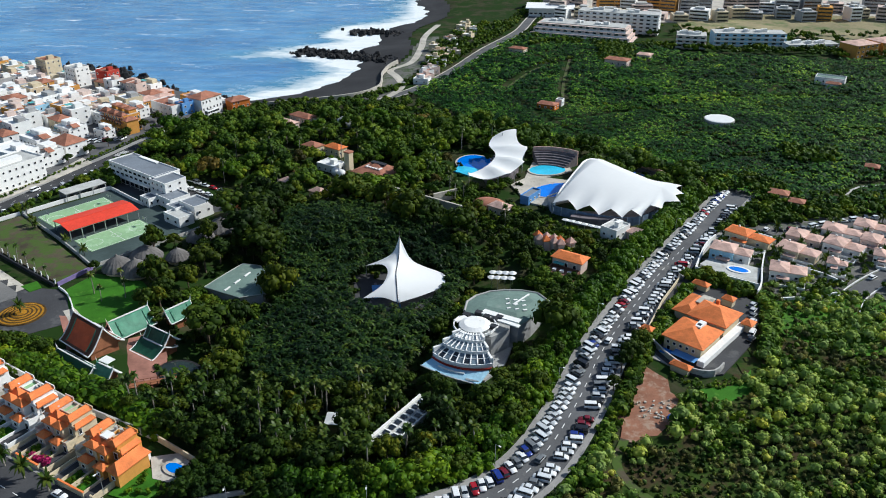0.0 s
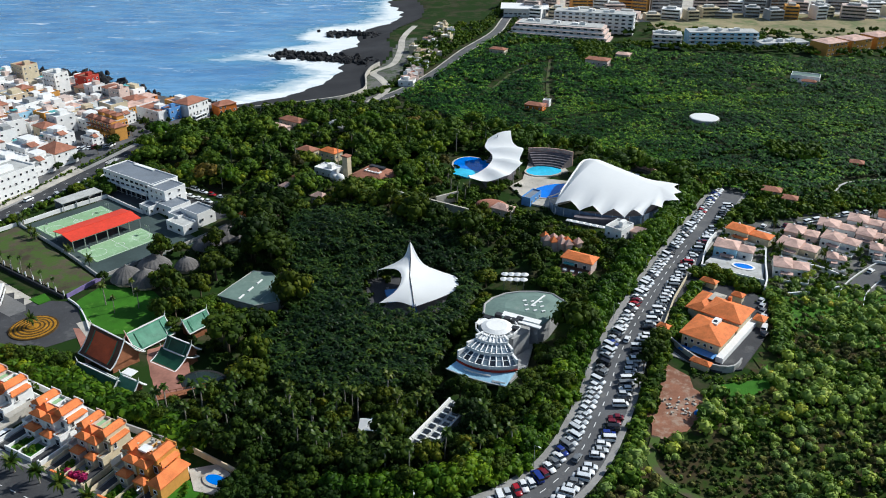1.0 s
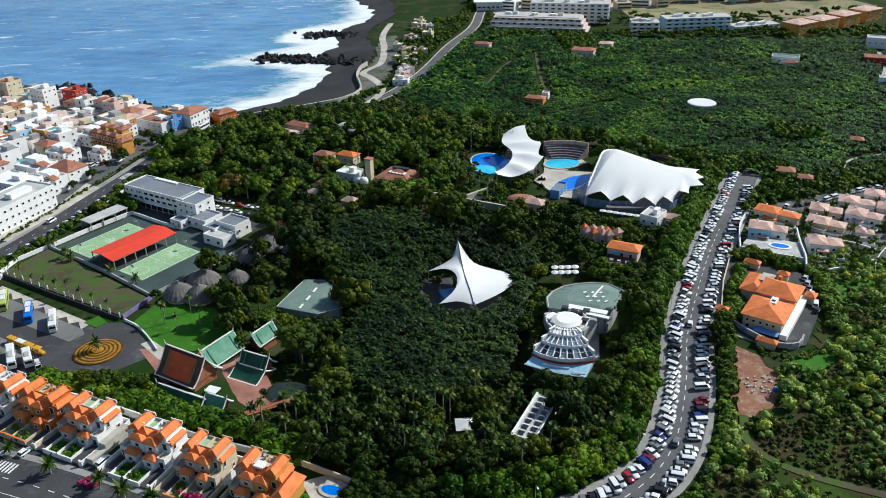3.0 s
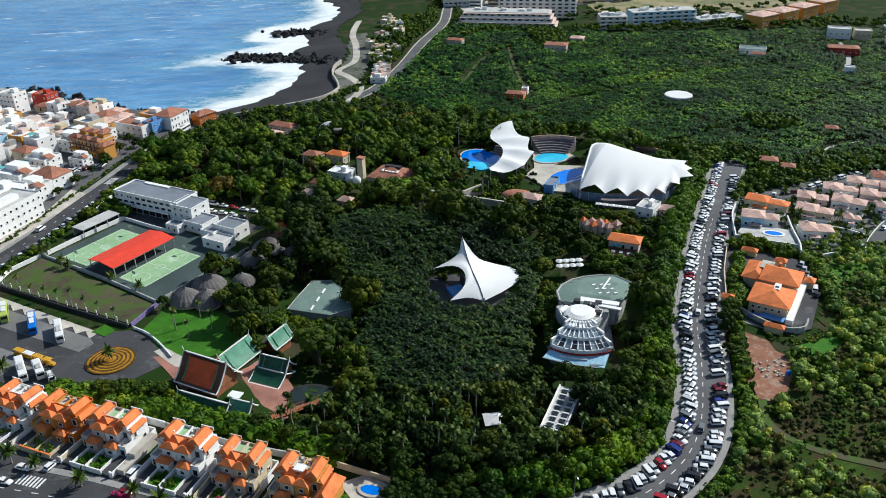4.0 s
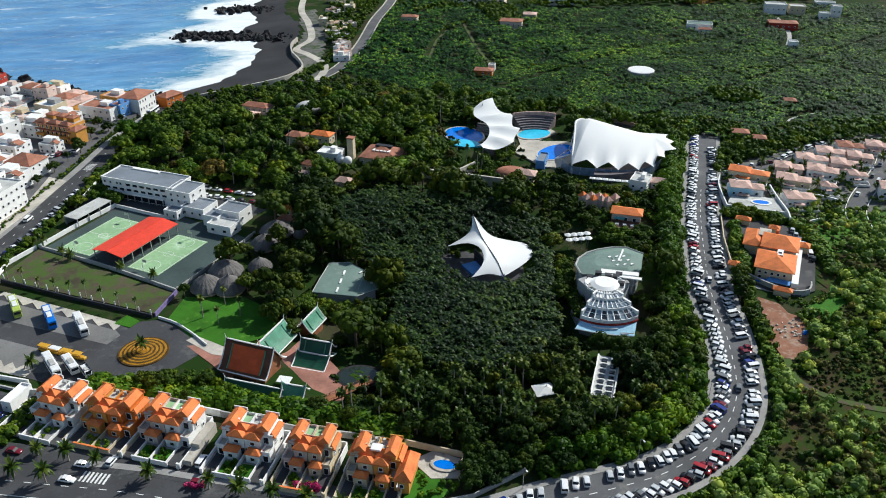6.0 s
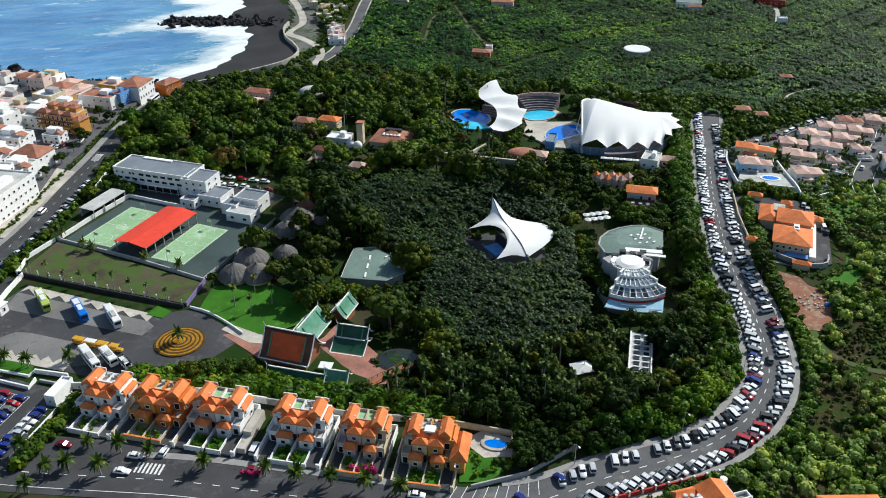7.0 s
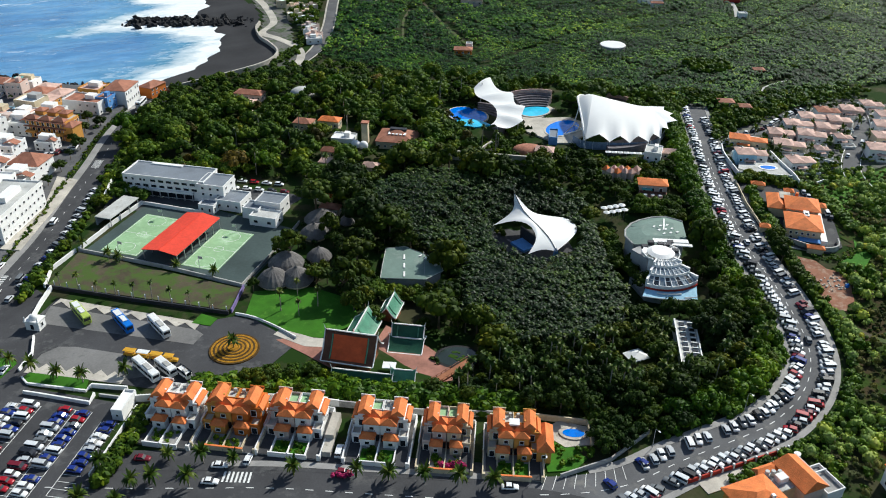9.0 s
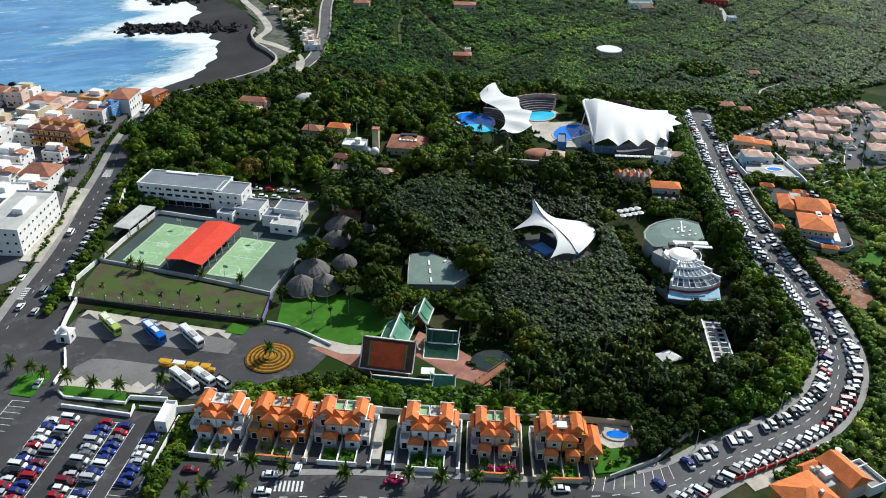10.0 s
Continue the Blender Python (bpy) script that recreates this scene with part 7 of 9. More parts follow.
for _k, (_x, _y) in enumerate(_cells):
    if _rr.random() < 0.05:
        continue
    _w, _d, _n = _rr.uniform(8.5, 12.5), _rr.uniform(8, 11.5), _rr.choice((1, 2, 2, 2, 3, 3))
    _wc = _rr.choice(_walls)
    _tl = _rr.random() < 0.2
    _t = block("village_house", _x + _rr.uniform(-1, 1), _y + _rr.uniform(-1, 1), lie1(_x, _y), -36 + _rr.uniform(-6, 6), _w, _d, 3.1 * _n + 0.6, G[_wc],
          G[_rr.choice(("tile_dull", "tile_pale"))] if _tl else G[_rr.choice(("light_roof", "white_wall", "white_wall", "white_wall", "tile_pale", "pale_paving"))],
          "%s %s-storey village house with a %s roof" % (_words[_wc], ("one", "two", "three")[_n - 1], "tile" if _tl else "flat"), "house", "village houses", floors=_n, step=4.9, tiled=1.7 if _tl else 0.0, skip=0.15, seed=_k, size=_rr.choice(((1.2, 1.2), (1.0, 1.6), (1.4, 2.1))), extra=False)
    if not _tl:
        part("upper_room", one_box(_rr.uniform(-0.2, 0.2) * _w, _d * _rr.uniform(0.05, 0.2), 3.1 * _n + 0.6, _w * _rr.uniform(0.35, 0.6), _d * _rr.uniform(0.35, 0.55), 2.5), G[_rr.choice(("white_wall", "white_wall", "cream_wall", "pink_wall", "grey_wall"))], _t)
        if _rr.random() < 0.35:
            part("pergola", one_box(_rr.uniform(-0.25, 0.25) * _w, -_d * 0.3, 3.1 * _n + 2.7, _w * 0.35, _d * 0.3, 0.15), G[_rr.choice(("tile_dull", "tile_roof", "dark_metal", "teal_cloth"))], _t)
    elif _rr.random() < 0.4:
        part("side_wing", one_box(_w * 0.55, -_d * 0.2, -1, _w * 0.35, _d * 0.5, 3.6), G[_wc], _t)
sheet("village_ground", VILLAGE, 0.1, G["old_asphalt"], "grey paved village lanes", "pavement", 6.0)

# ---- rocks along the water ----
def rocks(name, path, width, count, size, label, seed):
    """Broken lava: many jagged boulders heaped along a line."""
    rr = np.random.default_rng(seed)
    bm = bmesh.new()
    L = path_length(path)
    for _ in range(count):
        (x, y), a = at_length(path, rr.uniform(0, L))
        x, y = x + rr.normal(0, width), y + rr.normal(0, width)
        s = size * rr.uniform(0.4, 1.5)
        g = bmesh.ops.create_icosphere(bm, subdivisions=1, radius=1.0, matrix=pose(x, y, SEA + rr.uniform(-0.3, 0.8), *rr.uniform(0, 360, 3)) @ Matrix.Diagonal((s, s * rr.uniform(0.5, 1), s * rr.uniform(0.3, 0.7), 1)))
        for v in g["verts"]:
            v.co += Vector(rr.normal(0, 0.12 * s, 3))
    return tagged(part(name, bm, G["lava_rock"]), label, "rocks", "", "stuff")


rocks("lava_rocks", smooth_path([(-110, 650), (-92, 644), (-72, 636), (-52, 624), (-34, 612)], 4), 5.0, 420, 2.5, "black lava rocks running into the surf", 1)
rocks("lava_rocks", smooth_path([(-74, 722), (-58, 722), (-36, 716)], 4), 4.5, 220, 2.3, "black lava reef farther along the shore", 2)
rocks("lava_rocks", smooth_path([(-300, 598), (-262, 596), (-232, 584), (-206, 560), (-192, 546)], 4), 4.0, 170, 2.6, "black rocks below the village", 3)
rocks("lava_rocks", smooth_path([(-190, 544), (-160, 528), (-128, 514)], 4), 2.0, 70, 1.6, "dark boulders along the village shore", 4)

# ---- promenade and the far shore ----
wall_along("sea_wall", smooth_path([(-118, 493), (-95, 497), (-72, 503), (-53, 512), (-42, 528), (-41, 548), (-42, 568), (-39, 590), (-33, 602)], 4), 3.0, 1.0, G["pale_paving"], "pale stone sea wall above the beach")
ribbon("promenade", smooth_path([(-38, 500), (-30, 518), (-27, 538), (-32, 562), (-37, 582), (-23, 602), (-17, 648), (-15, 690), (-4, 740)], 4), 2.6, -2.6, G["pale_paving"], "pale winding beach promenade", "path", 0.5)
_rr = random.Random(3)
for _k in range(18):
    _x, _y = -18 + _rr.uniform(-2, 24) + _k * 1.4, 540 + _k * 11.0 + _rr.uniform(-8, 8)
    block("beach_house", _x, _y, lie1(_x, _y), _rr.uniform(-50, 40), _rr.uniform(6, 13), _rr.uniform(5, 9), _rr.uniform(3, 5), G[_rr.choice(("white_wall", "cream_wall", "pink_wall"))], G[_rr.choice(("tile_dull", "tile_pale", "white_wall", "light_roof"))], "small pale beach house with a low roof", "house", "beach houses", floors=1, step=3.5, tiled=0, seed=_k)

for _x, _y, _w, _d, _h, _c, _m in ((62, 477, 11, 7, 3.2, "orange_wall", "tile_dull"), (70, 484, 4, 4, 3.5, "white_wall", "light_roof"), (56, 620, 12, 7, 4, "cream_wall", "tile_dull"), (123, 581, 16, 10, 5, "pink_wall", "tile_dull"), (146, 600, 10, 8, 4, "pink_wall", "tile_pale"), (253, 534, 18, 10, 4, "white_wall", "green_roof"), (250, 522, 9, 4, 3, "white_wall", "tile_dull"), (283, 468, 6, 6, 5, "white_wall", "light_roof"), (312, 516, 20, 10, 5, "red_wall", "tile_dull"), (339, 560, 16, 10, 7, "white_wall", "light_roof"), (354, 553, 12, 10, 6, "cream_wall", "light_roof"), (357, 526, 7, 6, 6, "white_wall", "light_roof"), (376, 535, 7, 7, 8, "white_wall", "light_roof"), (392, 566, 16, 6, 3.5, "white_wall", "light_roof"), (205, 372, 6, 5, 3, "red_wall", "tile_dull"), (152, 328, 6, 5, 3.5, "cream_wall", "tile_dull"), (148, 338, 8, 6, 3.5, "cream_wall", "tile_dull")):
    block("farmhouse", _x, _y, lie1(_x, _y), -30, _w, _d, _h, G[_c], G[_m], "small farm building standing among banana plants", "farm building", "farm buildings", floors=1, step=3.5, tiled=1.2 if "tile" in _m else 0, extra=False)
ribbon("farm_track", smooth_path([(281, 470), (300, 492), (316, 516), (330, 545)], 5), 1.6, -1.6, G["concrete"], "pale farm track", "track", 0.4)
ribbon("farm_track", smooth_path([(72, 488), (80, 540), (92, 600)], 6), 1.0, -1.0, G["dry_field"], "straight earth track through bananas", "track", 0.4)
ribbon("farm_track", smooth_path([(40, 520), (58, 560), (74, 585)], 6), 0.9, -0.9, G["dry_field"], "narrow earth track through bananas", "track", 0.4)
ribbon("farm_track", smooth_path([(178, 340), (190, 352), (212, 356)], 5), 0.6, -0.6, G["concrete"], "short pale farm track", "track", 0.4)
_t = thing("water_reservoir", 154.5, 447.5, 0, -20, "round white-covered water reservoir among bananas", "reservoir")
_bm = bmesh.new()
bmesh.ops.create_cone(_bm, cap_ends=True, segments=36, radius1=8.3, radius2=8.3, depth=4.0, matrix=pose(0, 0, 1.0))
part("tank_wall", _bm, G["concrete"], _t)
_bm = bmesh.new()
bmesh.ops.create_cone(_bm, cap_ends=True, segments=36, radius1=8.0, radius2=7.8, depth=0.3, matrix=pose(0, 0, 3.1))
part("cover", _bm, G["membrane"], _t)


def slab_hotel(x, y, rot, w, d, floors, wall, label, step_back=0.0, seed=1):
    """A hotel of stacked balcony floors; step_back sets each floor behind the one below."""
    t = thing("resort_hotel", x, y, -2, rot, label, "hotel", "far hotels")
    for k in range(floors):
        dd = d - step_back * k
        cy = step_back * k / 2
        ww = w - step_back * 1.2 * k
        floor_ob = part("storey", one_box(0, cy, k * 3.0 - (2 if k == 0 else 0), ww, dd, 3.0 + (2 if k == 0 else 0)), wall, t)
        part("balcony", one_box(0, cy - dd / 2 - 0.6, k * 3.0 + 0.02, ww, 1.2, 0.95), G["white_wall"], floor_ob)
        n = max(3, int(ww / 5.5))
        for i in range(n):
            hang(floor_ob, WIN[(3.2, 1.5)], (i + 0.5) * ww / n - ww / 2, cy - dd / 2 - 0.03, k * 3.0 + 1.9)
        for i in range(max(1, int(dd / 7))):
            hang(floor_ob, WIN[(3.2, 1.5)], ww / 2 + 0.03, cy + (i + 0.5) * 7 - dd / 2, k * 3.0 + 1.8, 90)
    k = floors
    part("roof", one_box(0, step_back * k / 2, k * 3.0, w - step_back * 1.2 * k, d - step_back * k, 0.5), G["light_roof"], t)
    rr = random.Random(seed)
    for i in range(6):
        part("roof_hut", one_box(rr.uniform(-0.4, 0.4) * w * 0.8, step_back * k / 2 + rr.uniform(-2, 2), k * 3.0 + 0.5, rr.uniform(2, 5), rr.uniform(2, 4), rr.uniform(1.5, 3)), G["white_wall"], t)
    return t


slab_hotel(112, 676, -22, 84, 30, 4, G["pink_wall"], "terraced pinkish hotel stepping up in tiers", 3.2)
slab_hotel(146, 700, -20, 66, 16, 6, G["white_wall"], "long white hotel block with balconies")
slab_hotel(190, 640, -14, 22, 16, 4, G["pink_wall"], "narrow pale pink hotel block")
slab_hotel(236, 648, -4, 54, 16, 4, G["sky_wall"], "pale blue hotel with white balconies")
slab_hotel(280, 636, 6, 40, 14, 2, G["white_wall"], "low white hotel with roof structures")
for _k, (_x, _y) in enumerate(((306, 612), (330, 622), (356, 634), (384, 648))):
    block("ochre_block", _x, _y, 0, 24, 22, 16, 9.5, G["ochre_wall"], G["tile_pale"], "ochre apartment block with a pale tile roof", "apartment house", "ochre blocks", floors=3, tiled=1.6, step=4, size=(1.8, 1.3), seed=_k)
sheet("dry_land", [(200, 690), (330, 660), (430, 690), (420, 760), (300, 775), (205, 745)], 0.4, G["dry_grass"], "dry brown fallow land", "field", 1.0)
_t = block("seaside_pavilion", 98, 775, -1, -8, 38, 24, 7, G["white_wall"], G["white_wall"], "white glazed seaside pavilion", "pavilion", floors=1, size=(3.2, 1.5), step=4, skip=0)
part("roof_plate", one_box(0, 0, 8.2, 44, 30, 0.8), G["white_wall"], _t)
_rr = random.Random(8)
terrain_patch("town_ground", [(90, 742), (480, 736), (560, 1000), (130, 1000)], G["pale_paving"], "pale streets of the distant town", "pavement", 0.3, 12)
for _k in range(48):
    _x, _y = 110 + (_k % 21) * 19 + _rr.uniform(-5, 5), 752 + (_k // 21) * 32 + _rr.uniform(-9, 9)
    _n = _rr.choice((2, 3, 3, 4, 4, 5, 8)) if _k // 21 else _rr.choice((2, 3, 3, 4))
    _w = _rr.uniform(9, 22)
    _t = thing("town_block", _x, _y, 0, _rr.uniform(-30, 10), "distant %s-storey town block with window bands" % {2: "two", 3: "three", 4: "four", 5: "five", 6: "six", 8: "eight"}[_n], "apartment house", "far town")
    _m = G[_rr.choice(("white_wall", "white_wall", "grey_wall", "cream_wall", "pink_wall", "ochre_wall"))]
    part("wall", one_box(0, 0, -3, _w, 13, 3.0 * _n + 3), _m, _t)
    part("roof", one_box(0, 0, 3.0 * _n, _w * 0.5, 6, 1.8), G["light_roof"], _t)
    for _i in range(_n):
        part("window_band", one_box(0, -6.53, 1.0 + 3.0 * _i, _w - 1.5, 0.12, 1.3), G["glass_dark"], _t)


# ---- vehicles ----
def car_meshes(length, width, height, kind):
    """Body, glass and roof of a car, its nose to +x."""
    hw = width / 2
    belt, sill = height * 0.58, 0.28
    st = [(-0.5, 0.62, 0.84), (-0.485, 0.86, 0.93), (-0.40, 0.98, 1.0), (0.16, 1.0, 1.0), (0.24, 0.97, 1.0), (0.42, 0.80, 0.95), (0.49, 0.62, 0.86), (0.5, 0.5, 0.8)]
    if kind == "van":
        st[5:] = [(0.44, 0.9, 0.97), (0.49, 0.75, 0.92), (0.5, 0.6, 0.86)]
    bm = bmesh.new()
    rings = []
    for u, top, wd in st:
        x, w, zt = u * length, hw * wd, belt * top + 0.05
        rings.append([bm.verts.new(p) for p in ((x, -w * 0.94, sill), (x, -w, sill + 0.2), (x, -w * 0.99, zt - 0.1), (x, -w * 0.88, zt), (x, w * 0.88, zt), (x, w * 0.99, zt - 0.1), (x, w, sill + 0.2), (x, w * 0.94, sill))])
    for a, b in zip(rings[:-1], rings[1:]):
        for i in range(8):
            bm.faces.new((a[i], b[i], b[(i + 1) % 8], a[(i + 1) % 8]))
    bm.faces.new(rings[0])
    bm.faces.new(rings[-1][::-1])
    lo, hi = {"hatch": ((-0.47, 0.22), (-0.36, 0.06)), "saloon": ((-0.36, 0.21), (-0.2, 0.05)), "van": ((-0.485, 0.34), (-0.46, 0.2))}[kind]

    def frustum(z0, z1, w0, w1, x0, x1, y0, y1):
        g = bmesh.new()
        a = [g.verts.new(p) for p in ((x0, -w0, z0), (x1, -w0, z0), (x1, w0, z0), (x0, w0, z0))]
        b = [g.verts.new(p) for p in ((y0, -w1, z1), (y1, -w1, z1), (y1, w1, z1), (y0, w1, z1))]
        g.faces.new(a[::-1])
        g.faces.new(b)
        for i in range(4):
            g.faces.new((a[i], a[(i + 1) % 4], b[(i + 1) % 4], b[i]))
        return g
    L = length
    glass = frustum(belt - 0.02, height - 0.07, hw * 0.88, hw * 0.78, lo[0] * L, lo[1] * L, hi[0] * L, hi[1] * L)
    roof = frustum(height - 0.075, height, hw * 0.82, hw * 0.74, hi[0] * L - 0.16, hi[1] * L + 0.12, hi[0] * L, hi[1] * L - 0.05)
    return bm, glass, roof


def wheel_mesh(r, w):
    bm = bmesh.new()
    bmesh.ops.create_cone(bm, cap_ends=True, segments=12, radius1=r, radius2=r, depth=w, matrix=pose(0, 0, 0, 90, 0, 0))
    return mesh_of("wheel", bm, G["rubber"])


WHEEL, BIG_WHEEL = wheel_mesh(0.32, 0.22), wheel_mesh(0.5, 0.3)
CAR = {}
for _k, (_l, _w, _h) in dict(hatch=(4.0, 1.76, 1.5), saloon=(4.45, 1.8, 1.45), van=(4.7, 1.9, 1.95)).items():
    for _c in ("white", "silver", "pearl", "grey", "black", "blue", "red", "maroon"):
        _b, _g, _r = car_meshes(_l, _w, _h, _k)
        CAR[_k, _c] = (mesh_of("body", _b, G["car_" + _c], True), mesh_of("cabin_glass", _g, G["glass_dark"]), mesh_of("roof", _r, G["car_" + _c]), _l, _w)
_crr = random.Random(77)
PAINT = ["white"] * 14 + ["silver"] * 8 + ["pearl"] * 7 + ["grey"] * 4 + ["black"] * 6 + ["blue"] * 2 + ["red"] * 1 + ["maroon"] * 2
WORD = dict(white="white", silver="silver", pearl="pale grey", grey="dark grey", black="black", blue="dark blue", red="red", maroon="maroon")


def car(x, y, rot, z=None, paint=None, kind=None, where="parked beside the road"):
    paint, kind = paint or _crr.choice(PAINT), kind or _crr.choice(("hatch", "hatch", "saloon", "saloon", "hatch", "van"))
    b, g, r, L, W = CAR[kind, paint]
    ob = new("car", b)
    tagged(ob, "%s %s %s" % (WORD[paint], {"hatch": "hatchback", "saloon": "saloon car", "van": "minivan"}[kind], where), "car", "parked cars")
    ob.matrix_world = pose(x, y, lie1(x, y) + 0.11 if z is None else z, 0, 0, rot)
    for nm, me in (("cabin_glass", g), ("roof", r)):
        o = new(nm, me)
        o.parent = ob
    for sx in (-0.31, 0.31):
        for sy in (-1, 1):
            o = new("wheel", WHEEL)
            o.parent = ob
            o.matrix_basis = pose(sx * L, sy * (W / 2 - 0.12), 0.32)
    return ob


def park_row(path, off, s0, s1, step, slant, gap=0.06, **k):
    """Cars side by side along a path, nose outwards, slanted to it."""
    p = offset_path(path, off)
    s = s0
    while s < min(s1, path_length(p) - 2):
        if _crr.random() > gap:
            (x, y), a = at_length(p, s)
            car(x + _crr.uniform(-0.2, 0.2), y + _crr.uniform(-0.2, 0.2), a + slant + _crr.uniform(-3, 3) + _crr.choice((0, 180)), **k)
        s += step


park_row(MAIN, 4.2, 58, 98, 3.15, 68, 0.12)
park_row(MAIN, 4.2, 99, 352, 2.5, 68, 0.04)
park_row(MAIN, -4.2, 50, 180, 2.5, 112, 0.04)
park_row(MAIN, -4.2, 184, 350, 2.65, 112, 0.1)
for _s0, _off, _p in ((212, 0.2, "white"), (150, 0.0, "grey")):
    (_x, _y), _a = at_length(offset_path(MAIN, _off), _s0)
    car(_x, _y, _a, None, _p, "hatch", "driving along the road")

# the big car park: rows of bays
CPX, CPY = -0.575, -0.818
LOT = ["white"] * 7 + ["silver"] * 6 + ["pearl"] * 4 + ["grey"] * 3 + ["black"] * 2 + ["blue"] * 6 + ["red"] * 4 + ["maroon"] * 3
for _x0, _y0, _n, _gap in ((-203.2, 238.2, 13, 0.0), (-198.7, 236.9, 13, 0.05), (-190.4, 230.8, 13, 0.05), (-186.2, 227.0, 13, 0.08), (-180.3, 219.6, 9, 0.05), (-216, 250, 10, 0.75)):
    for _i in range(_n):
        if _crr.random() < _gap:
            continue
        car(_x0 + CPX * 2.45 * _i, _y0 + CPY * 2.45 * _i, -35 + _crr.uniform(-3, 3) + _crr.choice((0, 180)), 0.12, _crr.choice(LOT), where="parked in a marked car park bay")
_bm = bmesh.new()
for _x0, _y0, _n in ((-200.9, 237.6, 16), (-188.3, 228.9, 16), (-182.6, 221.0, 11), (-213, 252, 14)):
    _L = _n * 2.45
    for _off in (-4.9, 0, 4.9) if _n == 16 else (0,):
        box(_bm, _x0 - CPY * _off + CPX * (_L / 2 - 1.2), _y0 + CPX * _off + CPY * (_L / 2 - 1.2), 0.1, _L, 0.16, 0.02, 54.9)
    for _i in range(_n + 1):
        _u = 2.45 * _i - 1.2
        box(_bm, _x0 + CPX * _u + (0 if _n == 16 else 2.2), _y0 + CPY * _u - (0 if _n == 16 else 1.5), 0.105, 9.8 if _n == 16 else 5.0, 0.13, 0.02, -35)
structure("bay_marking", mesh_of("bay_marking", _bm, G["road_paint"]), "white painted parking bay lines", "road marking")

# street cars, the village, the school
for _x, _y, _r, _p, _k in ((-174, 202.5, -30, "maroon", "saloon"), (-156.5, 191.5, -28, "white", "saloon"), (-149.3, 190.5, 55, "white", "hatch"), (-160, 187, -28, "white", "saloon"), (-128.5, 175.5, -30, "maroon", "hatch"), (-92.5, 153, -28, "white", "saloon"), (-127, 183, 58, "white", "van"), (-57, 145.5, 105, "blue", "hatch"), (-69, 143, 100, "blue", "hatch"), (-62, 134.5, 15, "maroon", "saloon"), (-166, 214, 60, "grey", "saloon"), (-206, 302, 60, "white", "hatch"), (-202, 297, 60, "silver", "hatch"), (-198, 309, 62, "grey", "van"), (-184.5, 348, 66, "white", "van"), (-205, 257, 60, "white", "saloon"), (-219, 243, 62, "white", "saloon"), (-208, 314, 62, "silver", "saloon"), (-204, 321, 62, "white", "saloon"), (-137, 458, 60, "grey", "saloon"), (-112, 232, 0, "white", "hatch")):
    if (_x, _y) == (-112, 232):
        continue
    car(_x, _y, _r, None, _p, _k, "on the street")
for _i in range(17):
    (_x, _y), _a = at_length(offset_path(WEST, -5.6), 118 + _i * 4.6)
    car(_x, _y, _a + 60 + _crr.uniform(-5, 5), where="parked under street trees")
for _i in range(9):
    car(-190 + _i * 2.5, 413 + _i * 0.9, 65 + _crr.uniform(-6, 6), where="parked in the village square")
for _i in range(12):
    car(-118 + (_i % 6) * 4.5, 352 + (_i // 6) * 8 - (_i % 6) * 3.2, -35 + _crr.uniform(-8, 8), 0.1, where="parked behind the school")
for _i in range(7):
    car(97.5 + _i * 1.3, 222 + _i * 3.6, 50 + _crr.uniform(-10, 10), 0.61, where="parked in the villa yard")
for _i in range(11):
    (_x, _y), _a = at_length(UPPER_LANE, 4 + _i * 5.2)
    car(_x, _y + 1.2, _a + _crr.uniform(-8, 8) + (60 if _i % 3 == 0 else 0), lie1(_x, _y) + 0.46, where="parked by the bungalows")
for _s0, _off in ((38, 1.8), (55, -1.9), (62, 1.8), (78, 1.8)):
    (_x, _y), _a = at_length(offset_path(LANE, _off), _s0)
    car(_x, _y, _a, lie1(_x, _y) + 0.43, where="parked in the bungalow lane")


def bus(x, y, rot, paint, label, L=12.0, W=2.55, H=3.3):
    t = thing("bus", x, y, 0.16, rot, label, "bus", "buses")
    part("body", one_box(0, 0, 0.4, L, W, H - 0.4, 0, 0.18), G[paint], t)
    part("roof_unit", one_box(-L * 0.1, 0, H - 0.02, L * 0.3, W * 0.6, 0.3, 0, 0.08), G["bus_white"] if paint != "bus_white" else G["concrete"], t)
    part("roof_panel", one_box(L * 0.27, 0, H - 0.01, L * 0.3, W * 0.75, 0.1), G["bus_white"], t)
    for s in (-1, 1):
        for i in range(5):
            part("side_window", one_box(-L * 0.38 + i * L * 0.185, s * W / 2, 1.7, L * 0.165, 0.06, 1.05), G["glass_dark"], t)
    part("windscreen", one_box(L / 2, 0, 1.3, 0.08, W * 0.88, 1.6), G["glass_dark"], t)
    part("rear_window", one_box(-L / 2, 0, 1.8, 0.08, W * 0.8, 0.9), G["glass_dark"], t)
    for sx in (-0.3, 0.33):
        for s in (-1, 1):
            o = new("wheel", BIG_WHEEL)
            o.parent = t
            o.matrix_basis = pose(sx * L, s * (W / 2 - 0.14), 0.5)


bus(-170.0, 266.0, 105, "bus_blue", "bright blue coach parked in a bay")
bus(-181.5, 276.5, 105, "bus_lime", "pale lime coach parked in a bay")
bus(-160.0, 258.5, 105, "bus_white", "white coach with a red stripe in a bay")
bus(-167.2, 238.0, 110, "bus_white", "white coach parked at the lower bays")
bus(-161.8, 236.5, 112, "bus_white", "short white bus parked at the lower bays", 8.5)
bus(-157.3, 232.0, 112, "bus_white", "small white minibus at the station", 5.2, 2.0, 2.3)
bus(-133.5, 465.0, 62, "bus_white", "white bus on the village road", 10)


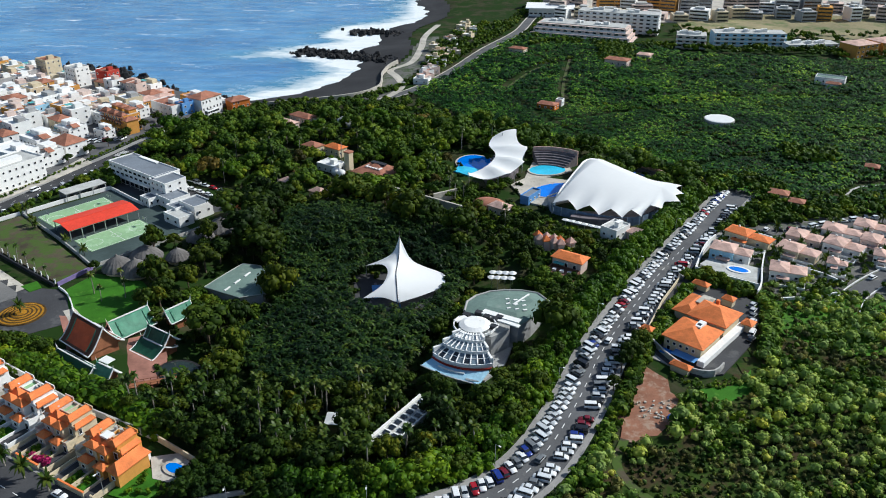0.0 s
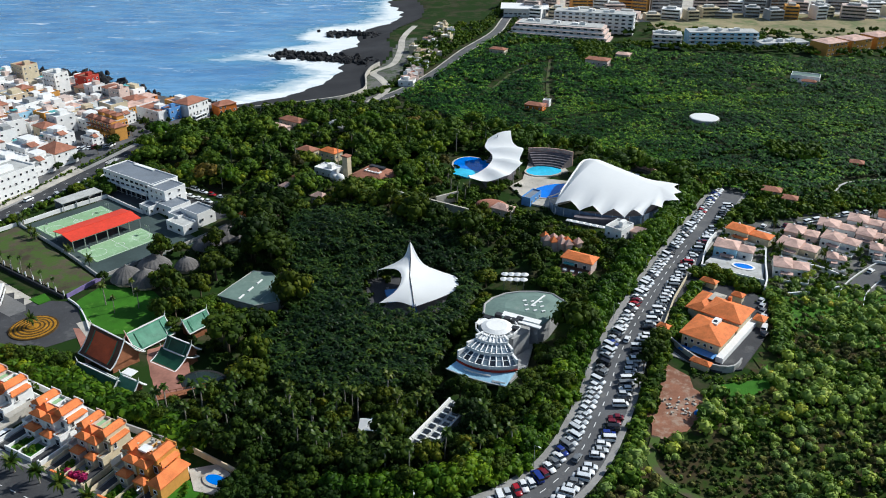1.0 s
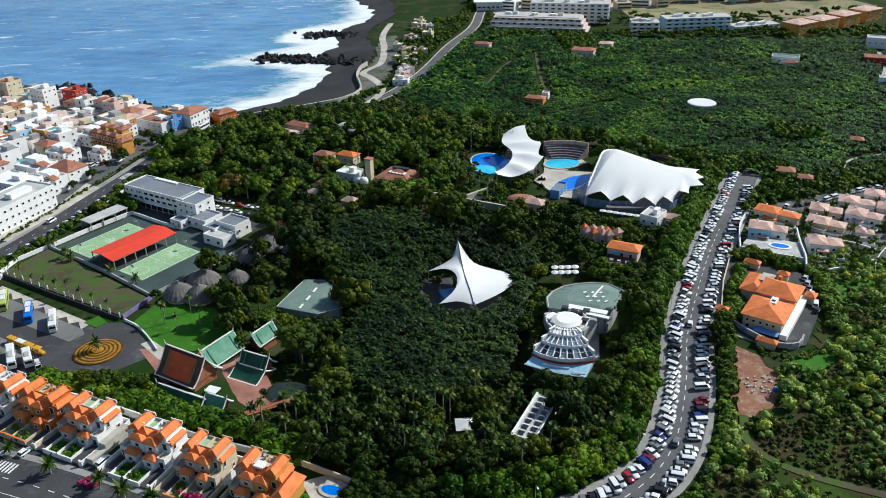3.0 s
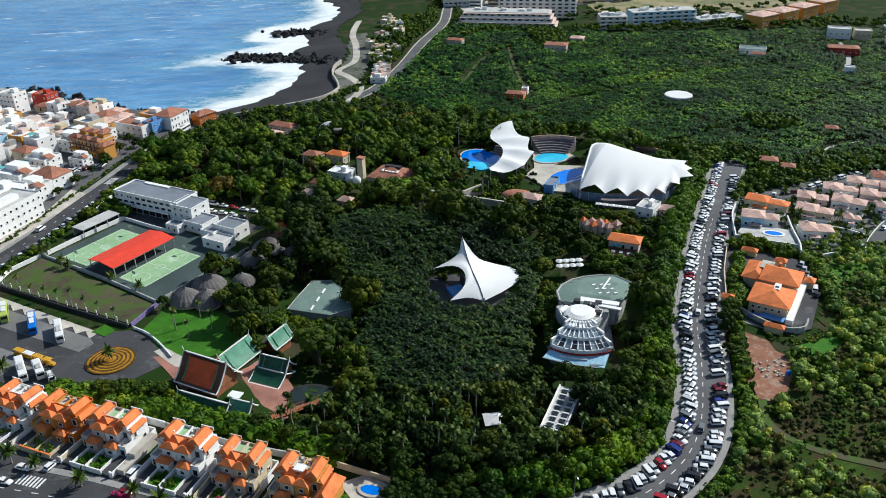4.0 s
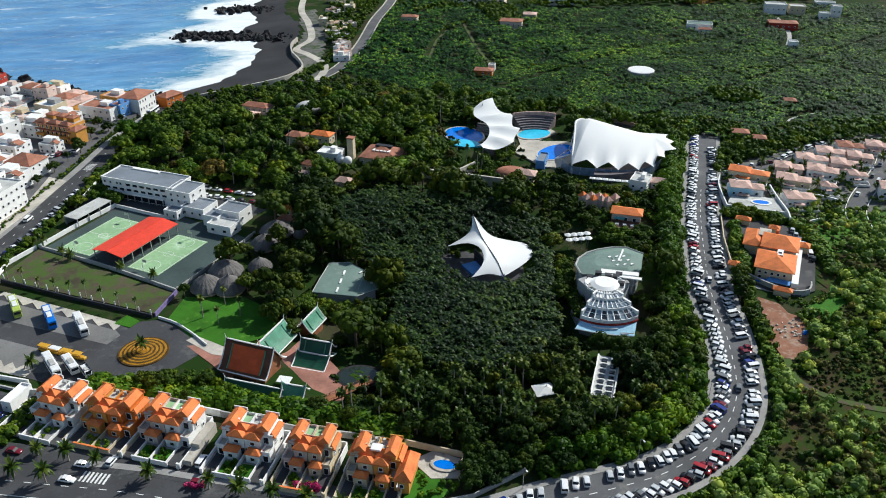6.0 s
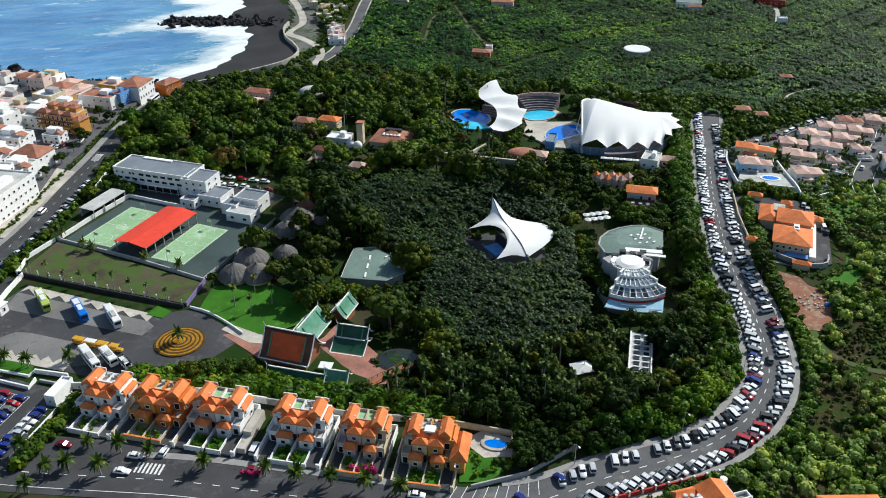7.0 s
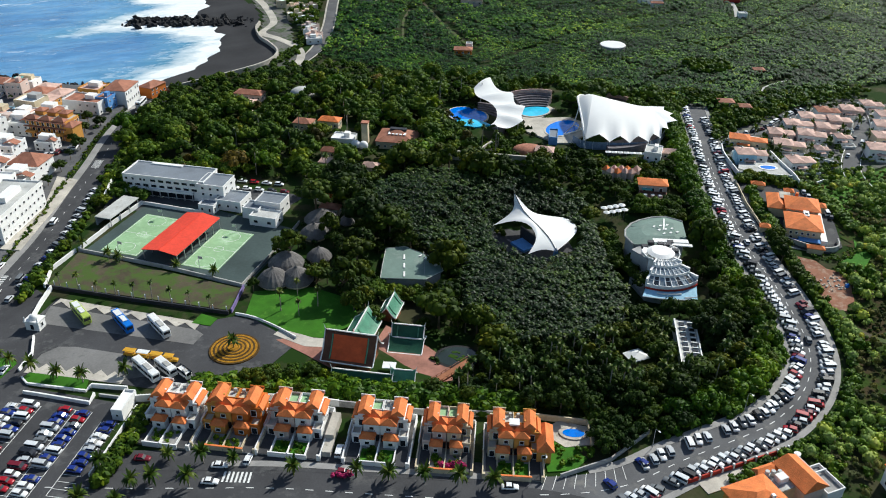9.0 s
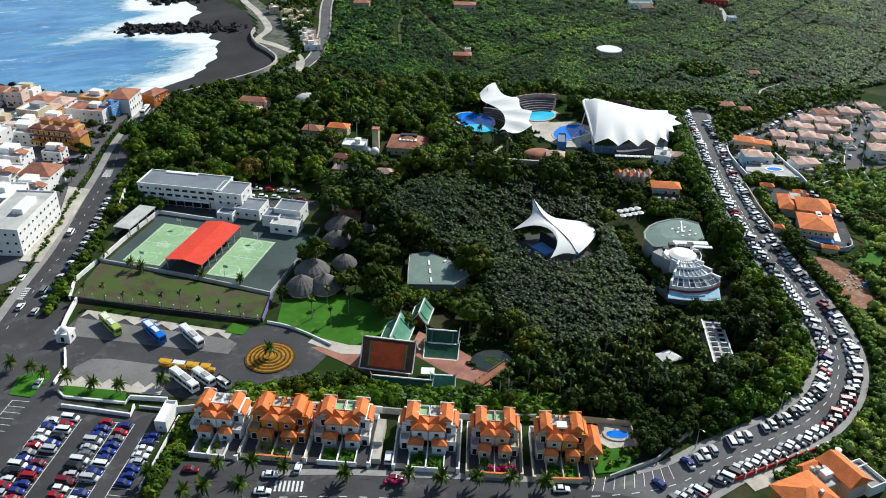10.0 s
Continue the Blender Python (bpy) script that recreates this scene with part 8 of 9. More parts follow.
def road_train():
    t = thing("road_train", -165, 245, 0.12, -37, "yellow tourist road train with open carriages", "train")
    for i, (x, L) in enumerate(((-6.5, 3.8), (-2.2, 3.8), (2.1, 3.8), (6.2, 3.0))):
        part("carriage" if i < 3 else "engine", one_box(x, 0, 0.35, L, 1.8, 0.8, 0, 0.08), G["train_yellow"], t)
        part("carriage_roof", one_box(x, 0, 2.1, L, 1.9, 0.2, 0, 0.06), G["train_yellow"] if i != 1 else G["bus_white"], t)
        for sx in (-1, 1):
            for sy in (-1, 1):
                part("post", one_box(x + sx * (L / 2 - 0.15), sy * 0.8, 1.1, 0.1, 0.1, 1.05), G["dark_metal"], t)
                o = new("wheel", WHEEL)
                o.parent = t
                o.matrix_basis = pose(x + sx * L * 0.32, sy * 0.8, 0.32)
    part("bonnet", one_box(8.2, 0, 0.35, 1.6, 1.4, 0.9, 0, 0.15), G["train_yellow"], t)


road_train()


def street_lamp(x, y, h=7.0, rot=0.0):
    t = thing("street_lamp", x, y, lie1(x, y), rot, "slender grey street lamp", "street lamp", "street lamps")
    part("pole", tube(bmesh.new(), (0, 0, 0), (0, 0, h), 0.1, 0.06, 6), G["steel"], t)
    part("arm", tube(bmesh.new(), (0, 0, h), (1.2, 0, h + 0.25), 0.05, 0.05, 6), G["steel"], t)
    part("lamp_head", one_box(1.4, 0, h + 0.15, 0.7, 0.35, 0.15), G["white_wall"], t)


for _s in (30, 62, 95, 130, 170, 210, 250, 290):
    (_x, _y), _a = at_length(offset_path(MAIN, 7.6), _s)
    street_lamp(_x, _y, 7.0, _a - 90)
for _i in range(14):
    (_x, _y), _a = at_length(_P((-190, 300), (-138, 258)), 2 + _i * 4.9)
    _t = thing("bollard_post", _x + 0.6, _y + 0.8, 0.4, 0, "white post on the dark wall", "post", "wall posts")
    part("post", one_box(0, 0, 0, 0.35, 0.35, 2.0), G["white_wall"], _t)
for _x, _y, _r in ((-153.5, 186.0, 62), (-205, 311, -28), (-163, 398, -22)):
    _bm = bmesh.new()
    for _i in range(7):
        _a = radians(_r + 90)
        box(_bm, _x + math.cos(_a) * (_i - 3) * 1.1, _y + math.sin(_a) * (_i - 3) * 1.1, lie1(_x, _y) + 0.14, 3.6, 0.55, 0.03, _r)
    structure("crossing", mesh_of("crossing", _bm, G["road_paint"]), "white striped pedestrian crossing", "road marking")
_bm = bmesh.new()
for _i in range(9):
    (_x, _y), _a = at_length(offset_path(MAIN, 4.4), 30 + _i * 2.7)
    box(_bm, _x, _y, 0.1, 0.16, 5.0, 0.02, _a - 22)
structure("bay_marking", mesh_of("bay_marking", _bm, G["road_paint"]), "white slanted parking bay lines", "road marking")


# ---- plants ----
rng = np.random.default_rng(11)


def leaf_cards(c, out, size, aspect=0.65, loose=0.3):
    """Small leaf clumps as bent cards: two triangles each, facing roughly outwards."""
    n = len(c)
    nrm = out + rng.normal(0, loose, (n, 3))
    nrm /= np.linalg.norm(nrm, axis=1)[:, None] + 1e-9
    u = np.cross(nrm, rng.normal(0, 1, (n, 3)))
    u /= np.linalg.norm(u, axis=1)[:, None] + 1e-9
    v = np.cross(nrm, u)
    s = (size * rng.uniform(0.6, 1.3, n))[:, None]
    a, b = u * s, v * s * aspect
    quad = np.stack([c - a, c - b - nrm * s * 0.15, c + a, c + b - nrm * s * 0.15], 1).reshape(-1, 3)
    i = np.arange(n)[:, None] * 4
    return quad, np.concatenate([i + [0, 1, 2], i + [0, 2, 3]], 1).reshape(-1, 3)


_ico = bmesh.new()
bmesh.ops.create_icosphere(_ico, subdivisions=1, radius=1.0)
ICO_V, ICO_F = np.array([v.co[:] for v in _ico.verts]), np.array([[v.index for v in f.verts] for f in _ico.faces])
_ico.free()


def join(chunks):
    vs, fs, k = [], [], 0
    for v, f in chunks:
        vs.append(v)
        fs.append(f + k)
        k += len(v)
    return np.concatenate(vs), np.concatenate(fs)


def crown(rx, rz, n, leaf, lobes, flat=0.0):
    """A domed crown of many leaf clumps on several uneven lobes, each round a dense core."""
    chunks = []
    i = np.arange(lobes)
    rad = np.sqrt((i + 0.35 * rng.random(lobes)) / max(lobes, 1)) * rx * 0.78
    ang = i * 2.4 + rng.uniform(0, 0.7, lobes)
    lc = np.stack([rad * np.cos(ang), rad * np.sin(ang), rz * (0.45 - 0.95 * (rad / rx) ** 2) * (1 - flat) + rng.uniform(-0.2, 0.2, lobes) * rz], 1)
    lr = rng.uniform(0.3, 0.5, lobes) * rx if lobes > 2 else rng.uniform(0.55, 0.8, lobes) * rx
    for c, r in zip(lc, lr):
        jag = 1 + rng.normal(0, 0.1, (len(ICO_V), 1))
        chunks.append((ICO_V * [r * 0.78, r * 0.78, r * 0.68] * jag + c, ICO_F))
        k = int(n / lobes)
        d = rng.normal(0, 1, (k, 3))
        d[:, 2] = np.abs(d[:, 2]) * 1.1 - 0.3
        d /= np.linalg.norm(d, axis=1)[:, None]
        p = c + d * [r, r, r * 0.85] * rng.uniform(0.8, 1.08, (k, 1))
        chunks.append(leaf_cards(p, d, leaf, 0.65, 0.24))
    return join(chunks)


def spread(poly, step, keep_out=(), jitter=0.42, rot=0.0):
    """Plan points scattered over an outline, about step apart, outside the circles of keep_out."""
    P = np.array(poly, float)
    c, s = math.cos(radians(rot)), math.sin(radians(rot))
    R = np.array([[c, -s], [s, c]])
    Q = P @ R
    X, Y = np.meshgrid(np.arange(Q[:, 0].min(), Q[:, 0].max(), step), np.arange(Q[:, 1].min(), Q[:, 1].max(), step))
    X[1::2] += step / 2
    q = np.stack([X.ravel(), Y.ravel()], 1)
    q = (q + rng.uniform(-jitter, jitter, q.shape) * step) @ R.T
    q = q[inside(q, poly)]
    for k in keep_out:
        if len(k) == 3:
            q = q[np.hypot(q[:, 0] - k[0], q[:, 1] - k[1]) > k[2]]
        else:
            x, y, w, d, r = k
            e = (q - [x, y]) @ np.array([[math.cos(radians(r)), -math.sin(radians(r))], [math.sin(radians(r)), math.cos(radians(r))]])
            q = q[(np.abs(e[:, 0]) > w / 2) | (np.abs(e[:, 1]) > d / 2)]
    return q


def planted(variants, pts, z, scale, lean=None):
    """All plants of a stand as one pair of arrays: each a variant turned, scaled and set on its point."""
    chunks, tints = [], []
    hue = np.clip(rng.normal(0.5, 0.24, len(pts)) + (0 if lean is None else lean), 0, 1)
    which = rng.integers(0, len(variants), len(pts))
    ang = rng.uniform(0, 2 * math.pi, len(pts))
    for i, (v, f) in enumerate(variants):
        k = np.where(which == i)[0]
        if not len(k):
            continue
        ca, sa = np.cos(ang[k])[:, None], np.sin(ang[k])[:, None]
        sc = scale[k][:, None]
        x = (v[:, 0] * ca - v[:, 1] * sa) * sc + pts[k, 0][:, None]
        y = (v[:, 0] * sa + v[:, 1] * ca) * sc + pts[k, 1][:, None]
        zz = v[:, 2] * sc + z[k][:, None]
        V = np.stack([x, y, zz], -1).reshape(-1, 3)
        F = (f[None] + (np.arange(len(k)) * len(v))[:, None, None]).reshape(-1, 3)
        chunks.append((V, F))
        tints.append(np.repeat(hue[k], len(v)))
    return (*join(chunks), np.concatenate(tints))


def stuff(name, arrays, mat, label, category):
    me = from_arrays(name, arrays[0], arrays[1], mat)
    me.attributes.new("tint", "FLOAT", "POINT").data.foreach_set("value", arrays[2].astype(np.float32))
    return tagged(new(name, me), label, category, "", "stuff")


def blade(length, width, rise, droop, seg, az, base=0.0):
    """One arching leaf: a strip that rises from the stem and bends over."""
    t = np.linspace(0, 1, seg + 1)
    r = base + length * t * (1 - 0.18 * t)
    z = length * (rise * t - droop * t * t)
    w = width * np.sin(np.pi * (0.12 + 0.88 * t)) * 0.5 + 0.02
    ca, sa = math.cos(az), math.sin(az)
    L = np.stack([r * ca - w * sa, r * sa + w * ca, z - 0.12 * w], 1)
    Rr = np.stack([r * ca + w * sa, r * sa - w * ca, z - 0.12 * w], 1)
    v = np.empty((2 * (seg + 1), 3))
    v[0::2], v[1::2] = L, Rr
    f = []
    for i in range(seg):
        a = 2 * i
        f += [[a, a + 1, a + 3], [a, a + 3, a + 2]]
    return v, np.array(f)


def rosette(n, length, width, rise, droop, seg, high):
    """A plant of arching leaves round one stem."""
    out = []
    for i in range(n):
        k = rng.uniform(0.75, 1.15)
        v, f = blade(length * k, width, rise * rng.uniform(0.7, 1.4), droop * rng.uniform(0.8, 1.2), seg, 2 * math.pi * i / n + rng.uniform(-0.3, 0.3))
        out.append((v + [0, 0, high * rng.uniform(0.85, 1.05)], f))
    return join(out)


PARK = [(-152, 221), (-120, 203), (-86, 186), (-66, 170), (-50, 161), (-36, 158), (-10, 155), (5, 160), (17, 172), (26, 190), (35, 212), (47, 240), (66, 272), (92, 310), (114, 341), (121, 352), (104, 372), (72, 402), (42, 424), (12, 452), (-12, 482), (-32, 498), (-60, 502), (-108, 499), (-122, 484), (-134, 458), (-150, 420), (-149, 398), (-136, 374), (-112, 350), (-88, 326), (-96, 306), (-126, 273), (-104, 262), (-97, 238), (-100, 225), (-112, 214), (-130, 222)]
GROVE = [(-66, 318), (-40, 328), (-20, 314), (0, 298), (14, 276), (4, 250), (-2, 238), (-9, 214), (-20, 201), (-42, 198), (-58, 208), (-68, 226), (-58, 244), (-58, 262), (-64, 290)]
# x, y, radius, or x, y, width, depth, turn: what the trees leave free
FREE = [(-17, 262, 18), (-72.5, 262, 14.5), (22, 238, 15), (1, 207.5, 9), (8, 205, 9), (10, 214, 10), (13, 222, 11), (-18, 171, 5.5), (-14, 177, 6), (-10, 184, 6), (-5, 192, 6), (-29, 184, 6.5), (-31, 177, 4), (74, 328, 33), (50, 352, 21), (53, 376, 17), (64, 382, 9), (40, 340, 8), (22, 376, 20), (12, 358, 9), (13, 388, 13), (-30, 365, 14), (-52, 373, 11), (-46, 370, 8), (-66, 400, 8), (-55, 340, 7), (-70, 352, 7), (-100, 222, 14), (-88, 222, 9), (-80, 207, 7), (-96, 208, 9), (-88, 203, 7), (-110, 208, 11), (-104, 213, 10), (-99, 203, 8), (-92, 200, 6), (-115, 271, 12), (-98, 279, 6), (-90, 303, 9), (-97, 295, 7), (38, 331, 9), (31, 340, 8), (45, 322, 6), (40, 320, 7), (34, 323, 6), (47, 314, 5), (-30, 358, 8), (-34, 352, 6), (-50, 362, 7), (-80, 300, 4), (47, 270, 9.5), (43, 289, 8), (37, 291, 5), (20, 330, 12), (10, 328, 7), (-4, 330, 8), (-14, 336, 8), (4, 320, 7), (30, 326, 8), (-80, 446, 13), (-53, 443, 10), (-48, 394, 10), (68, 299, 10), (56, 304, 8), (50, 311, 8), (80, 300, 8), (60, 296, 6), (21, 264, 9), (27, 258, 6), (43, 262, 8), (-86, 241, 9), (-80, 236, 6), (-72, 216, 5), (-106, 335, 22), (-84, 315, 5), (-66, 363, 4)]

TREE_V = [crown(r, h, 330, 0.56, k) for r, h, k in ((3.8, 2.6, 9), (4.6, 3.0, 12), (3.2, 3.2, 7), (5.4, 3.2, 14), (4.2, 2.6, 10))]
tree_at = spread(PARK, 6.0, FREE, 0.5)
tree_at = tree_at[~inside(tree_at, GROVE)]
_order = np.argsort(np.hypot(tree_at[:, 0] + 20, tree_at[:, 1] - 150))
tree_at = tree_at[_order]


def tree_kind(i, rx, rz):
    v, f = TREE_V[i]
    crown_me = from_arrays("crown", v, f, G["leaf_tree"])
    bm = bmesh.new()
    tube(bm, (0, 0, -7), (0, 0, -1.5), 0.32, 0.2, 7)
    for k in range(3):
        a = 2.1 * k + i
        tube(bm, (0, 0, -2.4), (rx * 0.5 * math.cos(a), rx * 0.5 * math.sin(a), 0.3), 0.16, 0.07, 5)
    return mesh_of("trunk", bm, G["bark"]), crown_me


TREE_M = [tree_kind(i, 4, 3) for i in range(len(TREE_V))]


def tree(x, y, z, s, i, label="leafy green park tree with a rounded crown"):
    ob = new("tree", TREE_M[i][0])
    tagged(ob, label, "tree", "park trees")
    c = new("crown", TREE_M[i][1])
    c.parent = ob
    ob.matrix_world = pose(x, y, z, 0, 0, rng.uniform(0, 360)) @ Matrix.Diagonal((s, s, s * rng.uniform(0.85, 1.2), 1))
    return ob


def low_part(p):
    """The most a tree grows where the planting is low: round the temple houses, the restaurant and the stadium, by the beach, and under the fan palms."""
    shows = (np.abs(p[:, 0] - 44) < 30) & (np.abs(p[:, 1] - 282) < 40) | (np.hypot(p[:, 0] - 30, p[:, 1] - 345) < 30)
    p_cap = np.where(shows | (p[:, 1] > 452), 0.58, 9.0)
    return np.minimum(p_cap, np.where((p[:, 0] < -78) & (p[:, 1] < 236), 0.6, np.where(p[:, 1] < 206, 0.95, 9.0)))


_n = 300
_cap = low_part(tree_at)
for _p, _most in zip(tree_at[:_n], _cap[:_n]):
    _s = min(0.55 + 1.15 * rng.random() ** 2.0, _most * rng.uniform(0.8, 1.1))
    tree(_p[0], _p[1], lie1(*_p) + 6.2 * _s, _s, int(rng.integers(0, len(TREE_M))))
_r = tree_at[_n:]
_s = np.minimum(0.55 + 0.9 * rng.random(len(_r)) ** 1.9, _cap[_n:])
_zr = lie(_r[:, 0], _r[:, 1])
_kind = rng.random(len(_r))
for _nm, _lo, _hi, _m, _lab in (("woodland", 0, 0.87, "leaf_wood", "dense dark green canopy of park trees"), ("bright_woodland", 0.87, 0.96, "leaf_bright", "lighter green trees scattered through the park"), ("rusty_woodland", 0.96, 1.01, "leaf_rust", "a few yellowish brown park trees")):
    _q = (_kind >= _lo) & (_kind < _hi)
    stuff(_nm, planted(TREE_V, _r[_q], _zr[_q] + 5.0 * _s[_q], _s[_q]), G[_m], _lab, "woodland")

# front thicket: the shade on its near side is put into the leaf colour
_f = spread([(-92, 190), (-66, 173), (-50, 163), (-36, 160), (-10, 157), (8, 164), (20, 182), (26, 196), (10, 198), (-6, 200), (-44, 200), (-70, 206), (-76, 198)], 4.4, FREE)
_s = rng.uniform(0.55, 0.85, len(_f))
stuff("front_woodland", planted(TREE_V[:3], _f, lie(_f[:, 0], _f[:, 1]) + 3.4 * _s, _s), G["leaf_deep"], "green thicket under the fan palms with shade-dark leaves", "woodland")

# understorey that closes the park floor
_u = spread(PARK, 6.8, [k if len(k) != 3 else (k[0], k[1], k[2] * 0.72) for k in FREE])
_s = rng.uniform(0.5, 0.8, len(_u))
BUSH_V = [crown(3.4, 2.0, 34, 1.0, 3) for _ in range(4)]
# the gloom below the crowns is painted in with the darker leaf material
stuff("undergrowth", planted(BUSH_V, _u, lie(_u[:, 0], _u[:, 1]) + 0.8, _s), G["leaf_deep"], "shrubs under the park trees, darkened as if in their shade", "undergrowth")

# the dark grove of broad-leaved palms in the middle
KENT_V = [rosette(11, 2.5, 0.62, 0.8, 1.0, 3, 5.2) for _ in range(6)]
_g = spread(GROVE, 1.85, FREE)
stuff("palm_grove", planted(KENT_V, _g, lie(_g[:, 0], _g[:, 1]) + rng.uniform(-1.2, 0.8, len(_g)), rng.uniform(0.8, 1.15, len(_g))), G["leaf_grove"], "dark grove of arching glossy palm leaves", "palm grove")

# banana plantation
FIELD = [(124, 356), (108, 374), (76, 404), (46, 426), (16, 454), (-8, 486), (-20, 512), (2, 548), (34, 618), (64, 680), (110, 668), (150, 640), (175, 615), (220, 606), (300, 590), (420, 560), (520, 520), (560, 420), (470, 360), (330, 330), (230, 330), (200, 318), (160, 322), (136, 340)]
BAN_V = [rosette(6, 2.5, 1.0, 0.95, 1.15, 2, 1.9) for _ in range(6)]
FIELD_FREE = [(154, 447, 9), (65, 477, 8), (70, 482, 5), (253, 534, 14), (281, 472, 7), (313, 515, 10), (345, 556, 18), (375, 530, 8), (56, 618, 8), (123, 580, 8), (178, 391, 7)]
_b = spread(FIELD, 2.35, (), 0.5, 24)
_b = _b[(_b[:, 1] < 500) | (rng.random(len(_b)) < 0.58)]
for _k in FIELD_FREE:
    _b = _b[np.hypot(_b[:, 0] - _k[0], _b[:, 1] - _k[1]) > _k[2]]
_lane = np.abs(((_b @ np.array([0.93, 0.37])) % 64) - 32) > 1.6
_cross = np.abs(((_b @ np.array([-0.37, 0.93])) % 88) - 44) > 1.8
_b = _b[_lane & _cross]
_tracks = [smooth_path([(281, 470), (300, 492), (316, 516), (330, 545)], 5), smooth_path([(72, 488), (80, 540), (92, 600)], 6), smooth_path([(178, 340), (190, 352), (212, 356)], 5), smooth_path([(40, 520), (58, 560), (74, 585)], 6)]
for _k in _tracks:
    _b = _b[dist_to(_b, _k) > 3.6]
_patch = np.array([noise.noise((x * 0.012, y * 0.012, 3.1)) for x, y in _b])
_s = rng.uniform(0.7, 1.3, len(_b)) * (1 + 0.35 * _patch) * np.where(_b[:, 1] > 500, 1.18, 1.0)
_b, _s = _b[_patch > -0.6], _s[_patch > -0.6]
_sun = np.array([noise.noise((x * 0.021, y * 0.034, 9.4)) for x, y in _b]) + rng.normal(0, 0.1, len(_b))
_hue = np.array([noise.noise((x * 0.016, y * 0.03, 5.2)) for x, y in _b])
for _q, _m, _lab in ((_sun < 0.4, "leaf_banana", "dense green banana plants"), (_sun >= 0.4, "leaf_young", "brighter yellow-green young banana plants")):
    stuff("banana_plantation", planted(BAN_V, _b[_q], lie(_b[_q, 0], _b[_q, 1]), _s[_q], 0.45 * _hue[_q]), G[_m], _lab, "plantation")
_wind = [smooth_path(p, 6) for p in ([(60, 440), (110, 428), (170, 424), (240, 440)], [(140, 372), (190, 366), (260, 372)], [(100, 520), (170, 500), (250, 500)], [(210, 440), (250, 430), (320, 436), (400, 470)], [(70, 500), (120, 470), (190, 470)], [(180, 480), (260, 466), (340, 490)], [(90, 400), (150, 392), (210, 402)], [(40, 560), (110, 610), (180, 604)], [(240, 380), (320, 372), (400, 400)], [(120, 560), (200, 552), (300, 560)])]
_w = np.concatenate([np.array([at_length(p, s)[0] for s in np.arange(0, path_length(p), 2.6)]) for p in _wind])
_w = _w + rng.uniform(-1.5, 1.5, _w.shape)
stuff("windbreak", planted(BUSH_V, _w, lie(_w[:, 0], _w[:, 1]) + 1.6, rng.uniform(0.35, 0.75, len(_w))), G["leaf_wood"], "dark windbreak rows across the plantation", "hedge")

# scrub on the slope beyond the road
SLOPE = [(-20, 112), (-15, 129), (2, 134), (9, 137), (22, 146), (36, 162), (44, 176), (52, 172), (60, 186), (72, 196), (84, 200), (98, 222), (108, 250), (122, 262), (135, 258), (150, 246), (172, 240), (150, 200), (120, 150), (100, 110), (20, 100)]
SCRUB_V = [crown(1.8, 1.3, 40, 0.5, 3) for _ in range(6)]
DOME_V = [crown(1.9, 1.7, 46, 0.34, 1) for _ in range(5)]
_c = spread(SLOPE, 2.1, [(-1, 106, 11), (-36, 120, 19), (60, 196, 8), (57, 186, 8), (54, 178, 7), (94, 220, 10), (102, 234, 10), (80, 205, 8), (90, 208, 7), (80, 196, 6)], 0.5)
_c = _c[dist_to(_c, smooth_path([(47, 172), (44, 164), (47, 155), (54, 148), (66, 140), (82, 130)], 3)) > 1.8]
_wet = np.array([noise.noise((x * 0.035, y * 0.035, 7.7)) for x, y in _c])
_bare = np.maximum(np.exp(-(dist_to(_c, np.array([(50.0, 157), (66, 156), (86, 163), (104, 170)])) / 8.5) ** 2), 0.55 * np.exp(-(dist_to(_c, np.array([(110.0, 232), (130, 240), (160, 238)])) / 9) ** 2))
_pick = rng.random(len(_c))
_low = spread([(44, 166), (50, 148), (66, 142), (110, 156), (116, 176), (96, 178), (70, 170), (56, 172)], 1.75, (), 0.5)
_low = _low[dist_to(_low, smooth_path([(47, 172), (44, 164), (47, 155), (54, 148), (66, 140), (82, 130)], 3)) > 1.5]
LOW_V = [crown(1.7, 0.9, 16, 0.6, 1) for _ in range(4)]
_dim = rng.random(len(_low)) < 0.6
for _q, _m, _lab in ((_dim, "leaf_deep", "low dark scrub on the hillside"), (~_dim, "leaf_dry", "low brown weeds on the hillside")):
    stuff("low_scrub", planted(LOW_V, _low[_q], lie(_low[_q, 0], _low[_q, 1]) + 0.35, rng.uniform(0.3, 0.75, _q.sum())), G[_m], _lab, "scrub")
_keep = (rng.random(len(_c)) > 0.35 * _bare) & ((_wet > -0.3) | (_pick > 0.4))
_c, _wet, _bare, _pick = _c[_keep], _wet[_keep], _bare[_keep], _pick[_keep]
_pale = _pick < 0.54 + 0.6 * _wet
_dry = ~_pale & ((_wet < -0.1) | (_bare > 0.35)) & (_pick > 0.5)
_s = np.clip(0.65 + 1.25 * rng.random(len(_c)) ** 2.2 + 0.4 * _wet, 0.5, 2.0) * (1 - 0.35 * _bare)
_zc = lie(_c[:, 0], _c[:, 1])
for _q, _kind, _m, _k, _lab in ((~_pale & ~_dry, SCRUB_V, "leaf_scrub", 1.0, "green rounded bushes covering a hillside"), (_pale, DOME_V, "leaf_pale", 0.92, "pale grey-green domed shrubs on a hillside"), (_dry, DOME_V, "leaf_dry", 0.7, "low brownish dry shrubs on a hillside")):
    stuff("scrub", planted(_kind, _c[_q], _zc[_q] + 0.7 * _s[_q], _s[_q] * _k), G[_m], _lab, "scrub")
_m = spread([(102, 246), (137, 248), (150, 243), (180, 240), (160, 218), (128, 214), (110, 228)], 3.6)
